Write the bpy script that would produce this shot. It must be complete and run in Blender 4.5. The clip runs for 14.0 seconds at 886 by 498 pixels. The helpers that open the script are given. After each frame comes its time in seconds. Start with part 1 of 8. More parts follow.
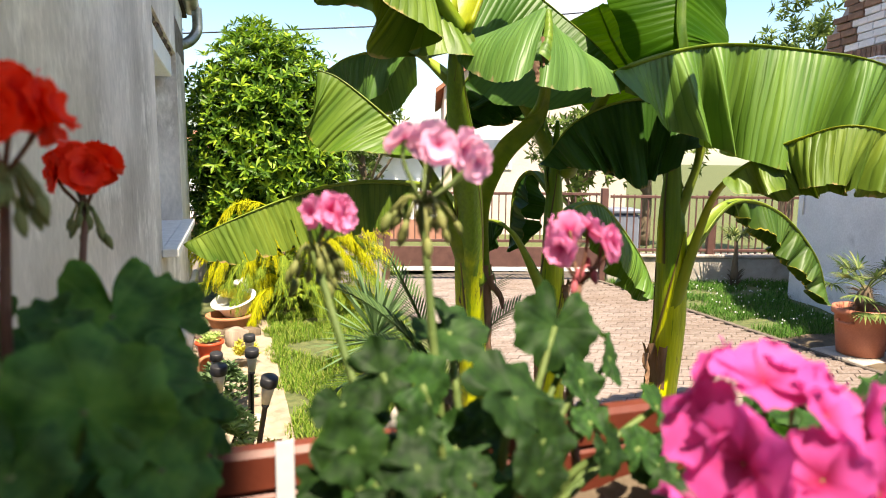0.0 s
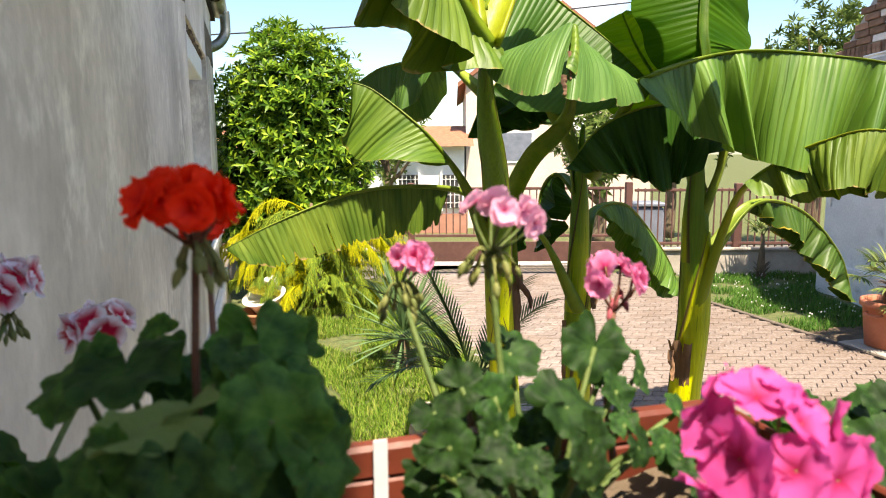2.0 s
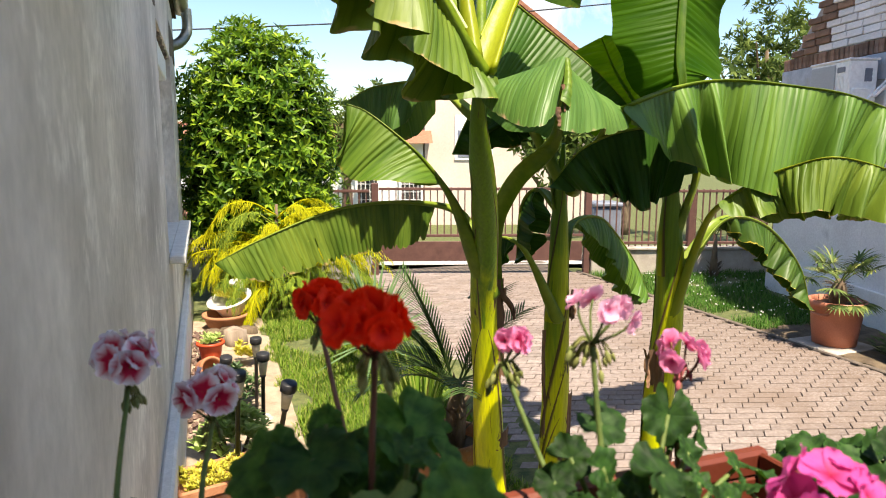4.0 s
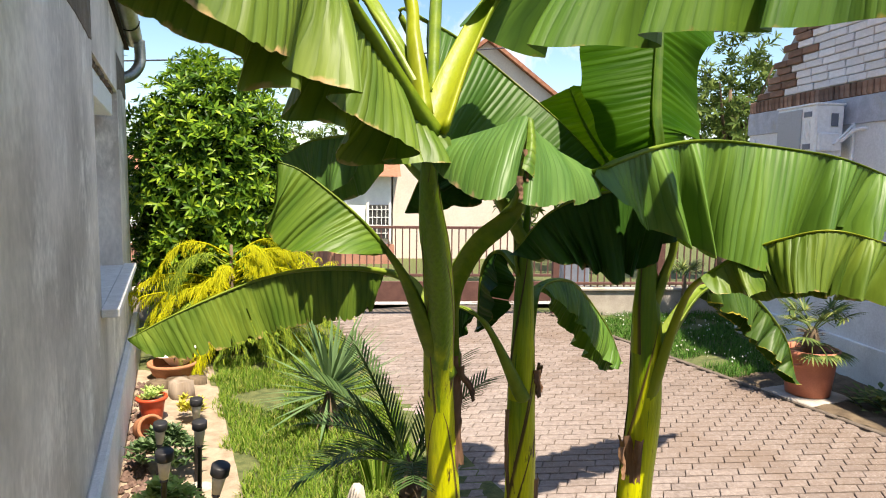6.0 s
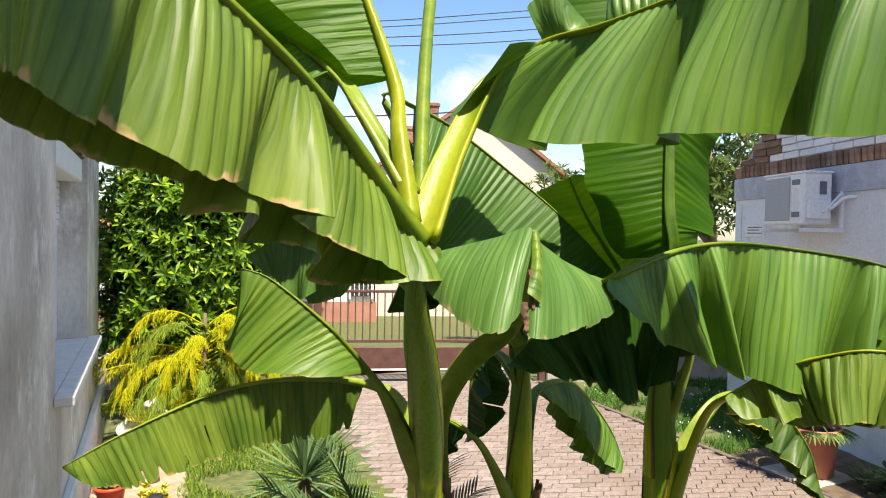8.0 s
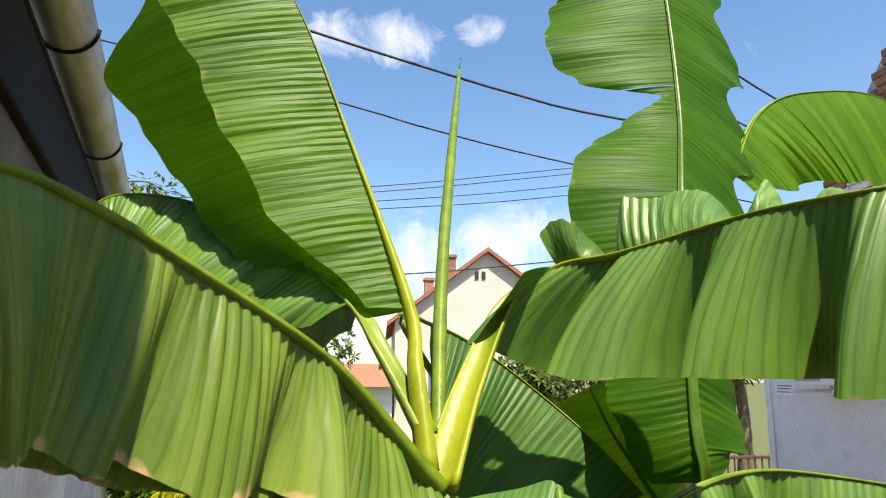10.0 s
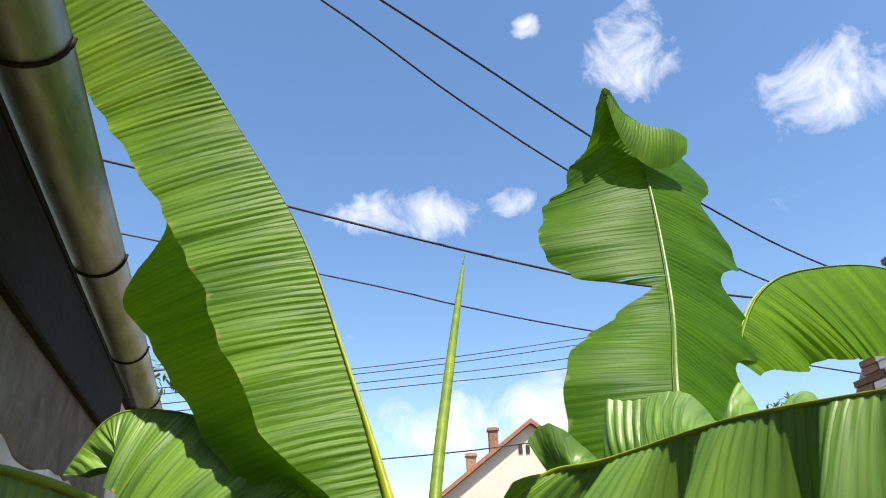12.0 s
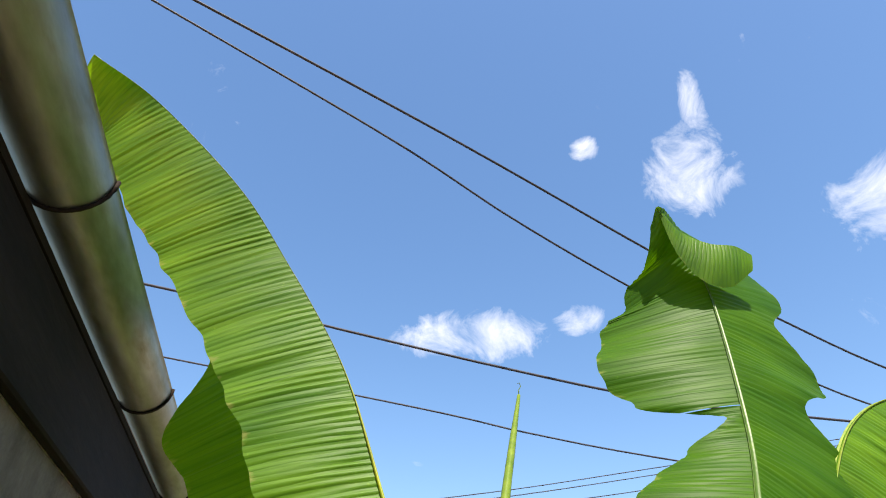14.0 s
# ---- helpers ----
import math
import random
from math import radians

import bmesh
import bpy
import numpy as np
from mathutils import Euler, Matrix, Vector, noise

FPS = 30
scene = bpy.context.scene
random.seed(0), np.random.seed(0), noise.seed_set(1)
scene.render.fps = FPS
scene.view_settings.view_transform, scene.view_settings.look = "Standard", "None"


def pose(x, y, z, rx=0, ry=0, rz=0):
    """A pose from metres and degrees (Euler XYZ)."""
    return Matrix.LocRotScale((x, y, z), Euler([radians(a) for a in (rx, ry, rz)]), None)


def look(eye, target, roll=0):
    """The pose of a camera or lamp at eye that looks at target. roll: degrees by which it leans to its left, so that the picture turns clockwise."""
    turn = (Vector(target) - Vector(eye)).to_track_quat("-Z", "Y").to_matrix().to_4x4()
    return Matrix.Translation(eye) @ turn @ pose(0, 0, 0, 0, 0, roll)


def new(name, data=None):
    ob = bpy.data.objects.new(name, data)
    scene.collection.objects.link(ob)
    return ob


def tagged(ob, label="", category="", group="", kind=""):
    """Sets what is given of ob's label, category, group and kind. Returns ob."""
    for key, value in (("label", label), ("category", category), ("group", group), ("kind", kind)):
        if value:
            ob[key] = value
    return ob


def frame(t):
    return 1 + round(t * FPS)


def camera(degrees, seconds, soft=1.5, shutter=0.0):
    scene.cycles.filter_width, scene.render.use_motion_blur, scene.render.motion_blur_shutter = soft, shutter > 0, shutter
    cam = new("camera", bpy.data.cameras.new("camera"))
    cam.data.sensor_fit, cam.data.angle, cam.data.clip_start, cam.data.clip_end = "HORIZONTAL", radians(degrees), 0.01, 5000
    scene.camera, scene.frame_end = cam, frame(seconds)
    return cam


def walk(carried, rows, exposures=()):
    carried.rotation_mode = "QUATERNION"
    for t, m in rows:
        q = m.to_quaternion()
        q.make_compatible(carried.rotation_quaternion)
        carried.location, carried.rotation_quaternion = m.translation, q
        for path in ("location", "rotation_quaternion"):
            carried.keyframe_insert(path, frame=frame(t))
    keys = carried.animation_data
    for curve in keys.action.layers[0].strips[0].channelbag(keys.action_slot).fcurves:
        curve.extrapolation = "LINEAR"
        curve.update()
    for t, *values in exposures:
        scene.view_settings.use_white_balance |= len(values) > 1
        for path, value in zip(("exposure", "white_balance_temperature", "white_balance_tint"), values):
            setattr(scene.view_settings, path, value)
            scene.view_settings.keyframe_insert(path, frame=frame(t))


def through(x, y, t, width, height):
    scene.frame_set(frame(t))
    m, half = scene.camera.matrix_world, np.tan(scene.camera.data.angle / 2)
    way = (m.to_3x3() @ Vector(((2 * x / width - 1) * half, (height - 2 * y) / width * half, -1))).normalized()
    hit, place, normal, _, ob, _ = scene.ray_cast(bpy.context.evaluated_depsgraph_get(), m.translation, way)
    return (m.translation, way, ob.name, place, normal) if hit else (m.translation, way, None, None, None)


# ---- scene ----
cam = camera(67.3, 14.0, soft=1.0)
# small phone lens, focused on the plants
cam.data.dof.use_dof = True
cam.data.dof.focus_distance, cam.data.dof.aperture_fstop = 2.2, 11.0
PATH = [
    (0, (0.88, 0.679, 1.586), (1.49, 2.565, 1.322), 0.5),
    (0.5, (0.874, 0.659, 1.606), (1.466, 2.549, 1.326), 0.2),
    (1, (0.87, 0.632, 1.615), (1.451, 2.524, 1.332), 0.1),
    (1.5, (0.852, 0.617, 1.624), (1.415, 2.515, 1.341), -0.2),
    (2, (0.832, 0.61, 1.625), (1.376, 2.513, 1.341), -0.3),
    (4.5, (0.704, 0.585, 1.728), (1.408, 2.433, 1.43), 0.4),
    (5, (0.742, 0.654, 1.753), (1.47, 2.495, 1.471), 0.6),
    (5.5, (0.821, 0.75, 1.778), (1.571, 2.588, 1.539), 0.7),
    (6, (0.863, 0.825, 1.792), (1.621, 2.664, 1.583), 0.8),
    (6.5, (0.889, 0.91, 1.822), (1.654, 2.749, 1.64), 0.7),
    (7, (0.903, 0.976, 1.844), (1.684, 2.809, 1.679), 0.7),
    (7.5, (0.919, 1.015, 1.874), (1.722, 2.843, 1.764), 0.9),
    (8, (0.937, 1.043, 1.916), (1.744, 2.872, 1.867), 1.0),
    (8.5, (0.944, 1.042, 1.98), (1.749, 2.87, 2.076), 1.1),
    (11, (0.93, 1.017, 2.137), (1.615, 2.803, 2.72), -0.8),
    (11.5, (0.934, 0.945, 2.15), (1.579, 2.692, 2.88), -1.4),
    (12, (1.029, 0.902, 2.176), (1.606, 2.613, 3.035), -1.3),
    (12.5, (1.065, 0.931, 2.216), (1.56, 2.595, 3.209), -0.6),
    (13, (1.092, 0.945, 2.216), (1.512, 2.569, 3.305), -0.8),
    (13.5, (1.102, 0.943, 2.215), (1.473, 2.545, 3.353), -0.4),
    (14, (1.101, 0.94, 2.234), (1.444, 2.525, 3.405), 0.6),
]
walk(cam, [(t, look(eye, target, roll)) for t, eye, target, roll in PATH],
     [(0.0, 1.61, 7650, 11), (2.0, 1.56, 7650, 11), (4.5, 1.35, 7450, 11), (6.5, 1.30, 7300, 11), (8.0, 1.33, 7200, 11), (8.7, 1.33, 7200, 11), (11.0, 1.15, 7000, 11), (12.5, 1.31, 7000, 12), (14.0, 1.35, 7000, 12)])

# ---- daylight: high sun from behind the porch, clear sky with a few small clouds ----
SUN_EL, SUN_AZ = 65.0, 176.0   # degrees; azimuth clockwise from +y
sun_dir = Vector((math.sin(radians(SUN_AZ)) * math.cos(radians(SUN_EL)), math.cos(radians(SUN_AZ)) * math.cos(radians(SUN_EL)), math.sin(radians(SUN_EL))))
sun = new("sun", bpy.data.lights.new("sun", "SUN"))
sun.data.energy, sun.data.angle, sun.data.color = 5.0, radians(0.53), (1.0, 0.94, 0.84)
sun.matrix_world = look(sun_dir * 30, (0, 0, 0))

world = bpy.data.worlds.new("daylight")
scene.world = world
world.use_nodes = True
wt = world.node_tree
wt.nodes.clear()


def wnode(kind, **kw):
    n = wt.nodes.new(kind)
    for k, v in kw.items():
        if k == "op":
            n.operation = v
        else:
            n.inputs[k].default_value = v
    return n


sky = wnode("ShaderNodeTexSky")
sky.sky_type, sky.sun_disc = "NISHITA", False
sky.sun_elevation, sky.sun_rotation = radians(SUN_EL), radians(SUN_AZ)
sky.air_density, sky.dust_density, sky.ozone_density = 1.0, 0.8, 1.5
geo = wnode("ShaderNodeTexCoord")
cloud_noise = wnode("ShaderNodeTexNoise", Scale=14.0, Detail=12.0, Roughness=0.66, Distortion=0.7)
wt.links.new(geo.outputs["Generated"], cloud_noise.inputs["Vector"])
# small fair-weather clouds: compass of each one as azimuth, height, half width and half height in degrees
CLOUDS = [(15.2, 28.4, 5.5, 1.9), (25.4, 29.3, 1.9, 1.2), (38.8, 39.8, 3.0, 3.2), (40.8, 44.6, 0.9, 2.4), (55.0, 32.6, 4.6, 2.8), (18.5, 10.5, 7.0, 2.8), (29.0, 12.0, 7.0, 2.6), (28.6, 43.2, 1.1, 0.9)]
total = None
for az, el, ha, he in CLOUDS:
    a, e = radians(az), radians(el)
    c = Vector((math.sin(a) * math.cos(e), math.cos(a) * math.cos(e), math.sin(e)))
    right = Vector((math.cos(a), -math.sin(a), 0))
    up = right.cross(c)
    sx = wnode("ShaderNodeVectorMath", op="DOT_PRODUCT")
    sx.inputs[1].default_value = right / math.tan(radians(ha))
    sy = wnode("ShaderNodeVectorMath", op="DOT_PRODUCT")
    sy.inputs[1].default_value = up / math.tan(radians(he))
    sz = wnode("ShaderNodeVectorMath", op="DOT_PRODUCT")
    sz.inputs[1].default_value = c
    for s in (sx, sy, sz):
        wt.links.new(geo.outputs["Generated"], s.inputs[0])
    px, py = wnode("ShaderNodeMath", op="MULTIPLY"), wnode("ShaderNodeMath", op="MULTIPLY")
    for p, s in ((px, sx), (py, sy)):
        wt.links.new(s.outputs["Value"], p.inputs[0])
        wt.links.new(s.outputs["Value"], p.inputs[1])
    q = wnode("ShaderNodeMath", op="ADD")
    wt.links.new(px.outputs[0], q.inputs[0])
    wt.links.new(py.outputs[0], q.inputs[1])
    fall = wnode("ShaderNodeMapRange")
    fall.inputs["From Min"].default_value, fall.inputs["From Max"].default_value = 0.1, 2.4
    fall.inputs["To Min"].default_value, fall.inputs["To Max"].default_value = 1.0, 0.0
    wt.links.new(q.outputs[0], fall.inputs["Value"])
    front = wnode("ShaderNodeMath", op="GREATER_THAN")
    front.inputs[1].default_value = 0.3
    wt.links.new(sz.outputs["Value"], front.inputs[0])
    m = wnode("ShaderNodeMath", op="MULTIPLY")
    wt.links.new(fall.outputs[0], m.inputs[0])
    wt.links.new(front.outputs[0], m.inputs[1])
    if total is None:
        total = m
    else:
        mx = wnode("ShaderNodeMath", op="MAXIMUM")
        wt.links.new(total.outputs[0], mx.inputs[0])
        wt.links.new(m.outputs[0], mx.inputs[1])
        total = mx
puff = wnode("ShaderNodeMapRange")
puff.inputs["From Min"].default_value, puff.inputs["From Max"].default_value = 0.0, 1.0
puff.inputs["To Min"].default_value, puff.inputs["To Max"].default_value = -1.62, 1.08
wt.links.new(cloud_noise.outputs["Fac"], puff.inputs["Value"])
body = wnode("ShaderNodeMath", op="ADD")
wt.links.new(total.outputs[0], body.inputs[0])
wt.links.new(puff.outputs[0], body.inputs[1])
dens = wnode("ShaderNodeMapRange")
dens.inputs["From Min"].default_value, dens.inputs["From Max"].default_value = 0.20, 1.10
dens.inputs["To Max"].default_value = 0.9
wt.links.new(body.outputs[0], dens.inputs["Value"])
mixc = wt.nodes.new("ShaderNodeMix")
mixc.data_type = "RGBA"
wt.links.new(dens.outputs[0], mixc.inputs["Factor"])
sat = wt.nodes.new("ShaderNodeHueSaturation")
sat.inputs["Saturation"].default_value = 1.19
wt.links.new(sky.outputs["Color"], sat.inputs["Color"])
wt.links.new(sat.outputs["Color"], mixc.inputs["A"])
mixc.inputs["B"].default_value = (4.5, 4.8, 5.5, 1)
bg = wnode("ShaderNodeBackground", Strength=0.105)
wt.links.new(mixc.outputs["Result"], bg.inputs["Color"])
wout = wt.nodes.new("ShaderNodeOutputWorld")
wt.links.new(bg.outputs[0], wout.inputs["Surface"])


# ---- materials ----
def nodes_of(name):
    m = bpy.data.materials.new(name)
    m.use_nodes = True
    t = m.node_tree
    t.nodes.clear()
    return m, t


def ramp(t, fac, stops):
    r = t.nodes.new("ShaderNodeValToRGB")
    r.color_ramp.elements[0].position, r.color_ramp.elements[0].color = stops[0][0], (*stops[0][1], 1)
    r.color_ramp.elements[1].position, r.color_ramp.elements[1].color = stops[-1][0], (*stops[-1][1], 1)
    for p, c in stops[1:-1]:
        e = r.color_ramp.elements.new(p)
        e.color = (*c, 1)
    t.links.new(fac, r.inputs["Fac"])
    return r.outputs["Color"]


def noise_of(t, vec, scale, detail=4.0, rough=0.55, stretch=None):
    if stretch:
        mp = t.nodes.new("ShaderNodeMapping")
        mp.inputs["Scale"].default_value = stretch
        t.links.new(vec, mp.inputs["Vector"])
        vec = mp.outputs["Vector"]
    n = t.nodes.new("ShaderNodeTexNoise")
    n.inputs["Scale"].default_value, n.inputs["Detail"].default_value, n.inputs["Roughness"].default_value = scale, detail, rough
    t.links.new(vec, n.inputs["Vector"])
    return n.outputs["Fac"]


def mixed(t, fac, a, b, mode="MIX"):
    x = t.nodes.new("ShaderNodeMix")
    x.data_type, x.blend_type = "RGBA", mode
    for v, key in ((fac, "Factor"), (a, "A"), (b, "B")):
        if isinstance(v, (int, float)):
            x.inputs[key].default_value = v
        elif isinstance(v, tuple):
            x.inputs[key].default_value = (*v, 1)
        else:
            t.links.new(v, x.inputs[key])
    return x.outputs["Result"]


def surf(name, dark, light, scale=8.0, rough=0.8, bump=0.2, fine=60.0, metal=0.0, patch=None, patch_scale=1.2, patch_lo=0.55, vary=0.0, stretch=None, thin=0.0, thin_col=None, spec=0.25, dist=0.01):
    """A weathered surface: grain in two scales, a patch colour for stains, relief; thin: light that shines through."""
    m, t = nodes_of(name)
    co = t.nodes.new("ShaderNodeTexCoord").outputs["Object"]
    n1 = noise_of(t, co, scale, stretch=stretch)
    col = ramp(t, n1, [(0.3, dark), (0.7, light)])
    n2 = noise_of(t, co, fine, 3.0, stretch=stretch)
    if patch:
        n3 = noise_of(t, co, patch_scale, 5.0, 0.6, stretch=stretch)
        k = t.nodes.new("ShaderNodeMapRange")
        k.inputs["From Min"].default_value, k.inputs["From Max"].default_value = patch_lo, patch_lo + 0.16
        t.links.new(n3, k.inputs["Value"])
        col = mixed(t, k.outputs[0], col, patch)
    if vary:
        oi = t.nodes.new("ShaderNodeObjectInfo")
        hs = t.nodes.new("ShaderNodeHueSaturation")
        k = t.nodes.new("ShaderNodeMapRange")
        k.inputs["To Min"].default_value, k.inputs["To Max"].default_value = 1 - vary, 1 + vary
        t.links.new(oi.outputs["Random"], k.inputs["Value"])
        t.links.new(k.outputs[0], hs.inputs["Value"])
        t.links.new(col, hs.inputs["Color"])
        col = hs.outputs["Color"]
    p = t.nodes.new("ShaderNodeBsdfPrincipled")
    p.inputs["Roughness"].default_value, p.inputs["Metallic"].default_value = rough, metal
    p.inputs["Specular IOR Level"].default_value = spec
    t.links.new(mixed(t, 0.25, col, ramp(t, n2, [(0.3, (0.6, 0.6, 0.6)), (0.7, (1.25, 1.25, 1.25))]), "MULTIPLY"), p.inputs["Base Color"])
    if bump:
        b = t.nodes.new("ShaderNodeBump")
        b.inputs["Strength"].default_value, b.inputs["Distance"].default_value = bump, dist
        t.links.new(n2, b.inputs["Height"])
        t.links.new(b.outputs["Normal"], p.inputs["Normal"])
    res = p.outputs[0]
    if thin:
        tr = t.nodes.new("ShaderNodeBsdfTranslucent")
        if thin_col:
            tr.inputs["Color"].default_value = (*thin_col, 1)
        else:
            t.links.new(col, tr.inputs["Color"])
        ms = t.nodes.new("ShaderNodeMixShader")
        ms.inputs[0].default_value = thin
        t.links.new(res, ms.inputs[1])
        t.links.new(tr.outputs[0], ms.inputs[2])
        res = ms.outputs[0]
    o = t.nodes.new("ShaderNodeOutputMaterial")
    t.links.new(res, o.inputs["Surface"])
    return m


def island(name, cols, rough=0.6, thin=0.35, spec=0.2, tip=None):
    """Foliage of many joined leaves: each leaf takes its own shade; UV x runs from base to tip."""
    m, t = nodes_of(name)
    g = t.nodes.new("ShaderNodeNewGeometry")
    col = ramp(t, g.outputs["Random Per Island"], [(i / (len(cols) - 1), c) for i, c in enumerate(cols)])
    if tip:
        uv = t.nodes.new("ShaderNodeTexCoord").outputs["UV"]
        sx = t.nodes.new("ShaderNodeSeparateXYZ")
        t.links.new(uv, sx.inputs[0])
        k = t.nodes.new("ShaderNodeMapRange")
        k.inputs["From Min"].default_value, k.inputs["From Max"].default_value = 0.55, 1.0
        t.links.new(sx.outputs["X"], k.inputs["Value"])
        col = mixed(t, k.outputs[0], col, tip)
    p = t.nodes.new("ShaderNodeBsdfPrincipled")
    p.inputs["Roughness"].default_value, p.inputs["Specular IOR Level"].default_value = rough, spec
    t.links.new(col, p.inputs["Base Color"])
    tr = t.nodes.new("ShaderNodeBsdfTranslucent")
    t.links.new(col, tr.inputs["Color"])
    ms = t.nodes.new("ShaderNodeMixShader")
    ms.inputs[0].default_value = thin
    t.links.new(p.outputs[0], ms.inputs[1])
    t.links.new(tr.outputs[0], ms.inputs[2])
    o = t.nodes.new("ShaderNodeOutputMaterial")
    t.links.new(ms.outputs[0], o.inputs["Surface"])
    return m


def banana_material(name, deep, fresh, edge, thin=0.35, edge_from=0.93, gloss=0.26, through=(1.5, 1.45, 0.5), crease=0.34):
    """Banana blade. UV x: metres along the rib, UV y: 0 at the rib to 1 at the margin."""
    m, t = nodes_of(name)
    tc = t.nodes.new("ShaderNodeTexCoord")
    sx = t.nodes.new("ShaderNodeSeparateXYZ")
    t.links.new(tc.outputs["UV"], sx.inputs[0])
    # raised ribs between the side veins, crease shade at each vein put into colour
    bend = noise_of(t, tc.outputs["UV"], 1.0, 2.0, 0.5, stretch=(22.0, 1.2, 1.0))
    ph = t.nodes.new("ShaderNodeMath")
    ph.operation = "MULTIPLY_ADD"
    ph.inputs[1].default_value = 100.0
    t.links.new(sx.outputs["X"], ph.inputs[0])
    am = t.nodes.new("ShaderNodeMath")
    am.operation = "MULTIPLY"
    am.inputs[1].default_value = 2.6
    t.links.new(bend, am.inputs[0])
    t.links.new(am.outputs[0], ph.inputs[2])
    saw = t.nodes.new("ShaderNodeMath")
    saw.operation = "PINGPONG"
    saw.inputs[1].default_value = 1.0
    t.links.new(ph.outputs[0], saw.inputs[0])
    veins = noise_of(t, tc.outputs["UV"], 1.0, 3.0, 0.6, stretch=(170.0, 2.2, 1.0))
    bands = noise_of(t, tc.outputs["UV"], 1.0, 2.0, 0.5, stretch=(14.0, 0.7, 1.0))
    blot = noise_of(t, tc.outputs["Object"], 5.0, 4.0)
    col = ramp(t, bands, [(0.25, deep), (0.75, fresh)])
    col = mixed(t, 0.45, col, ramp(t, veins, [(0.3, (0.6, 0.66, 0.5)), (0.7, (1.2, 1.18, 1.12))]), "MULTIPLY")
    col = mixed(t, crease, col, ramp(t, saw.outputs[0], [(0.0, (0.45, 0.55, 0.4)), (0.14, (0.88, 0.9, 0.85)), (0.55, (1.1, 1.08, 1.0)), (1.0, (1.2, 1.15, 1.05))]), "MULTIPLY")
    col = mixed(t, 0.45, col, ramp(t, blot, [(0.3, (0.7, 0.78, 0.65)), (0.7, (1.25, 1.18, 1.1))]), "MULTIPLY")
    pock = noise_of(t, tc.outputs["Object"], 38.0, 3.0, 0.6)
    col = mixed(t, 0.8, col, ramp(t, pock, [(0.70, (1.0, 1.0, 1.0)), (0.77, (1.7, 1.4, 1.5))]), "MULTIPLY")
    # browned, dry margin of uneven depth
    en = noise_of(t, tc.outputs["UV"], 1.0, 4.0, 0.65, stretch=(16.0, 2.0, 1.0))
    ad = t.nodes.new("ShaderNodeMath")
    ad.operation = "MULTIPLY_ADD"
    ad.inputs[1].default_value, ad.inputs[2].default_value = 0.5, -0.25
    t.links.new(en, ad.inputs[0])
    sm = t.nodes.new("ShaderNodeMath")
    sm.operation = "ADD"
    t.links.new(sx.outputs["Y"], sm.inputs[0])
    t.links.new(ad.outputs[0], sm.inputs[1])
    k = t.nodes.new("ShaderNodeMapRange")
    k.inputs["From Min"].default_value, k.inputs["From Max"].default_value = edge_from, edge_from + 0.05
    t.links.new(sm.outputs[0], k.inputs["Value"])
    col = mixed(t, k.outputs[0], col, edge)
    p = t.nodes.new("ShaderNodeBsdfPrincipled")
    p.inputs["Roughness"].default_value, p.inputs["Specular IOR Level"].default_value = 0.46, gloss
    t.links.new(col, p.inputs["Base Color"])
    hill = ramp(t, saw.outputs[0], [(0.0, (0.0, 0.0, 0.0)), (0.35, (0.62, 0.62, 0.62)), (1.0, (1.0, 1.0, 1.0))])
    b = t.nodes.new("ShaderNodeBump")
    b.inputs["Strength"].default_value, b.inputs["Distance"].default_value = crease, 0.0045
    t.links.new(mixed(t, 0.25, hill, veins), b.inputs["Height"])
    t.links.new(b.outputs["Normal"], p.inputs["Normal"])
    tr = t.nodes.new("ShaderNodeBsdfTranslucent")
    t.links.new(mixed(t, 1.0, col, through, "MULTIPLY"), tr.inputs["Color"])
    ms = t.nodes.new("ShaderNodeMixShader")
    ms.inputs[0].default_value = thin
    t.links.new(p.outputs[0], ms.inputs[1])
    t.links.new(tr.outputs[0], ms.inputs[2])
    o = t.nodes.new("ShaderNodeOutputMaterial")
    t.links.new(ms.outputs[0], o.inputs["Surface"])
    return m


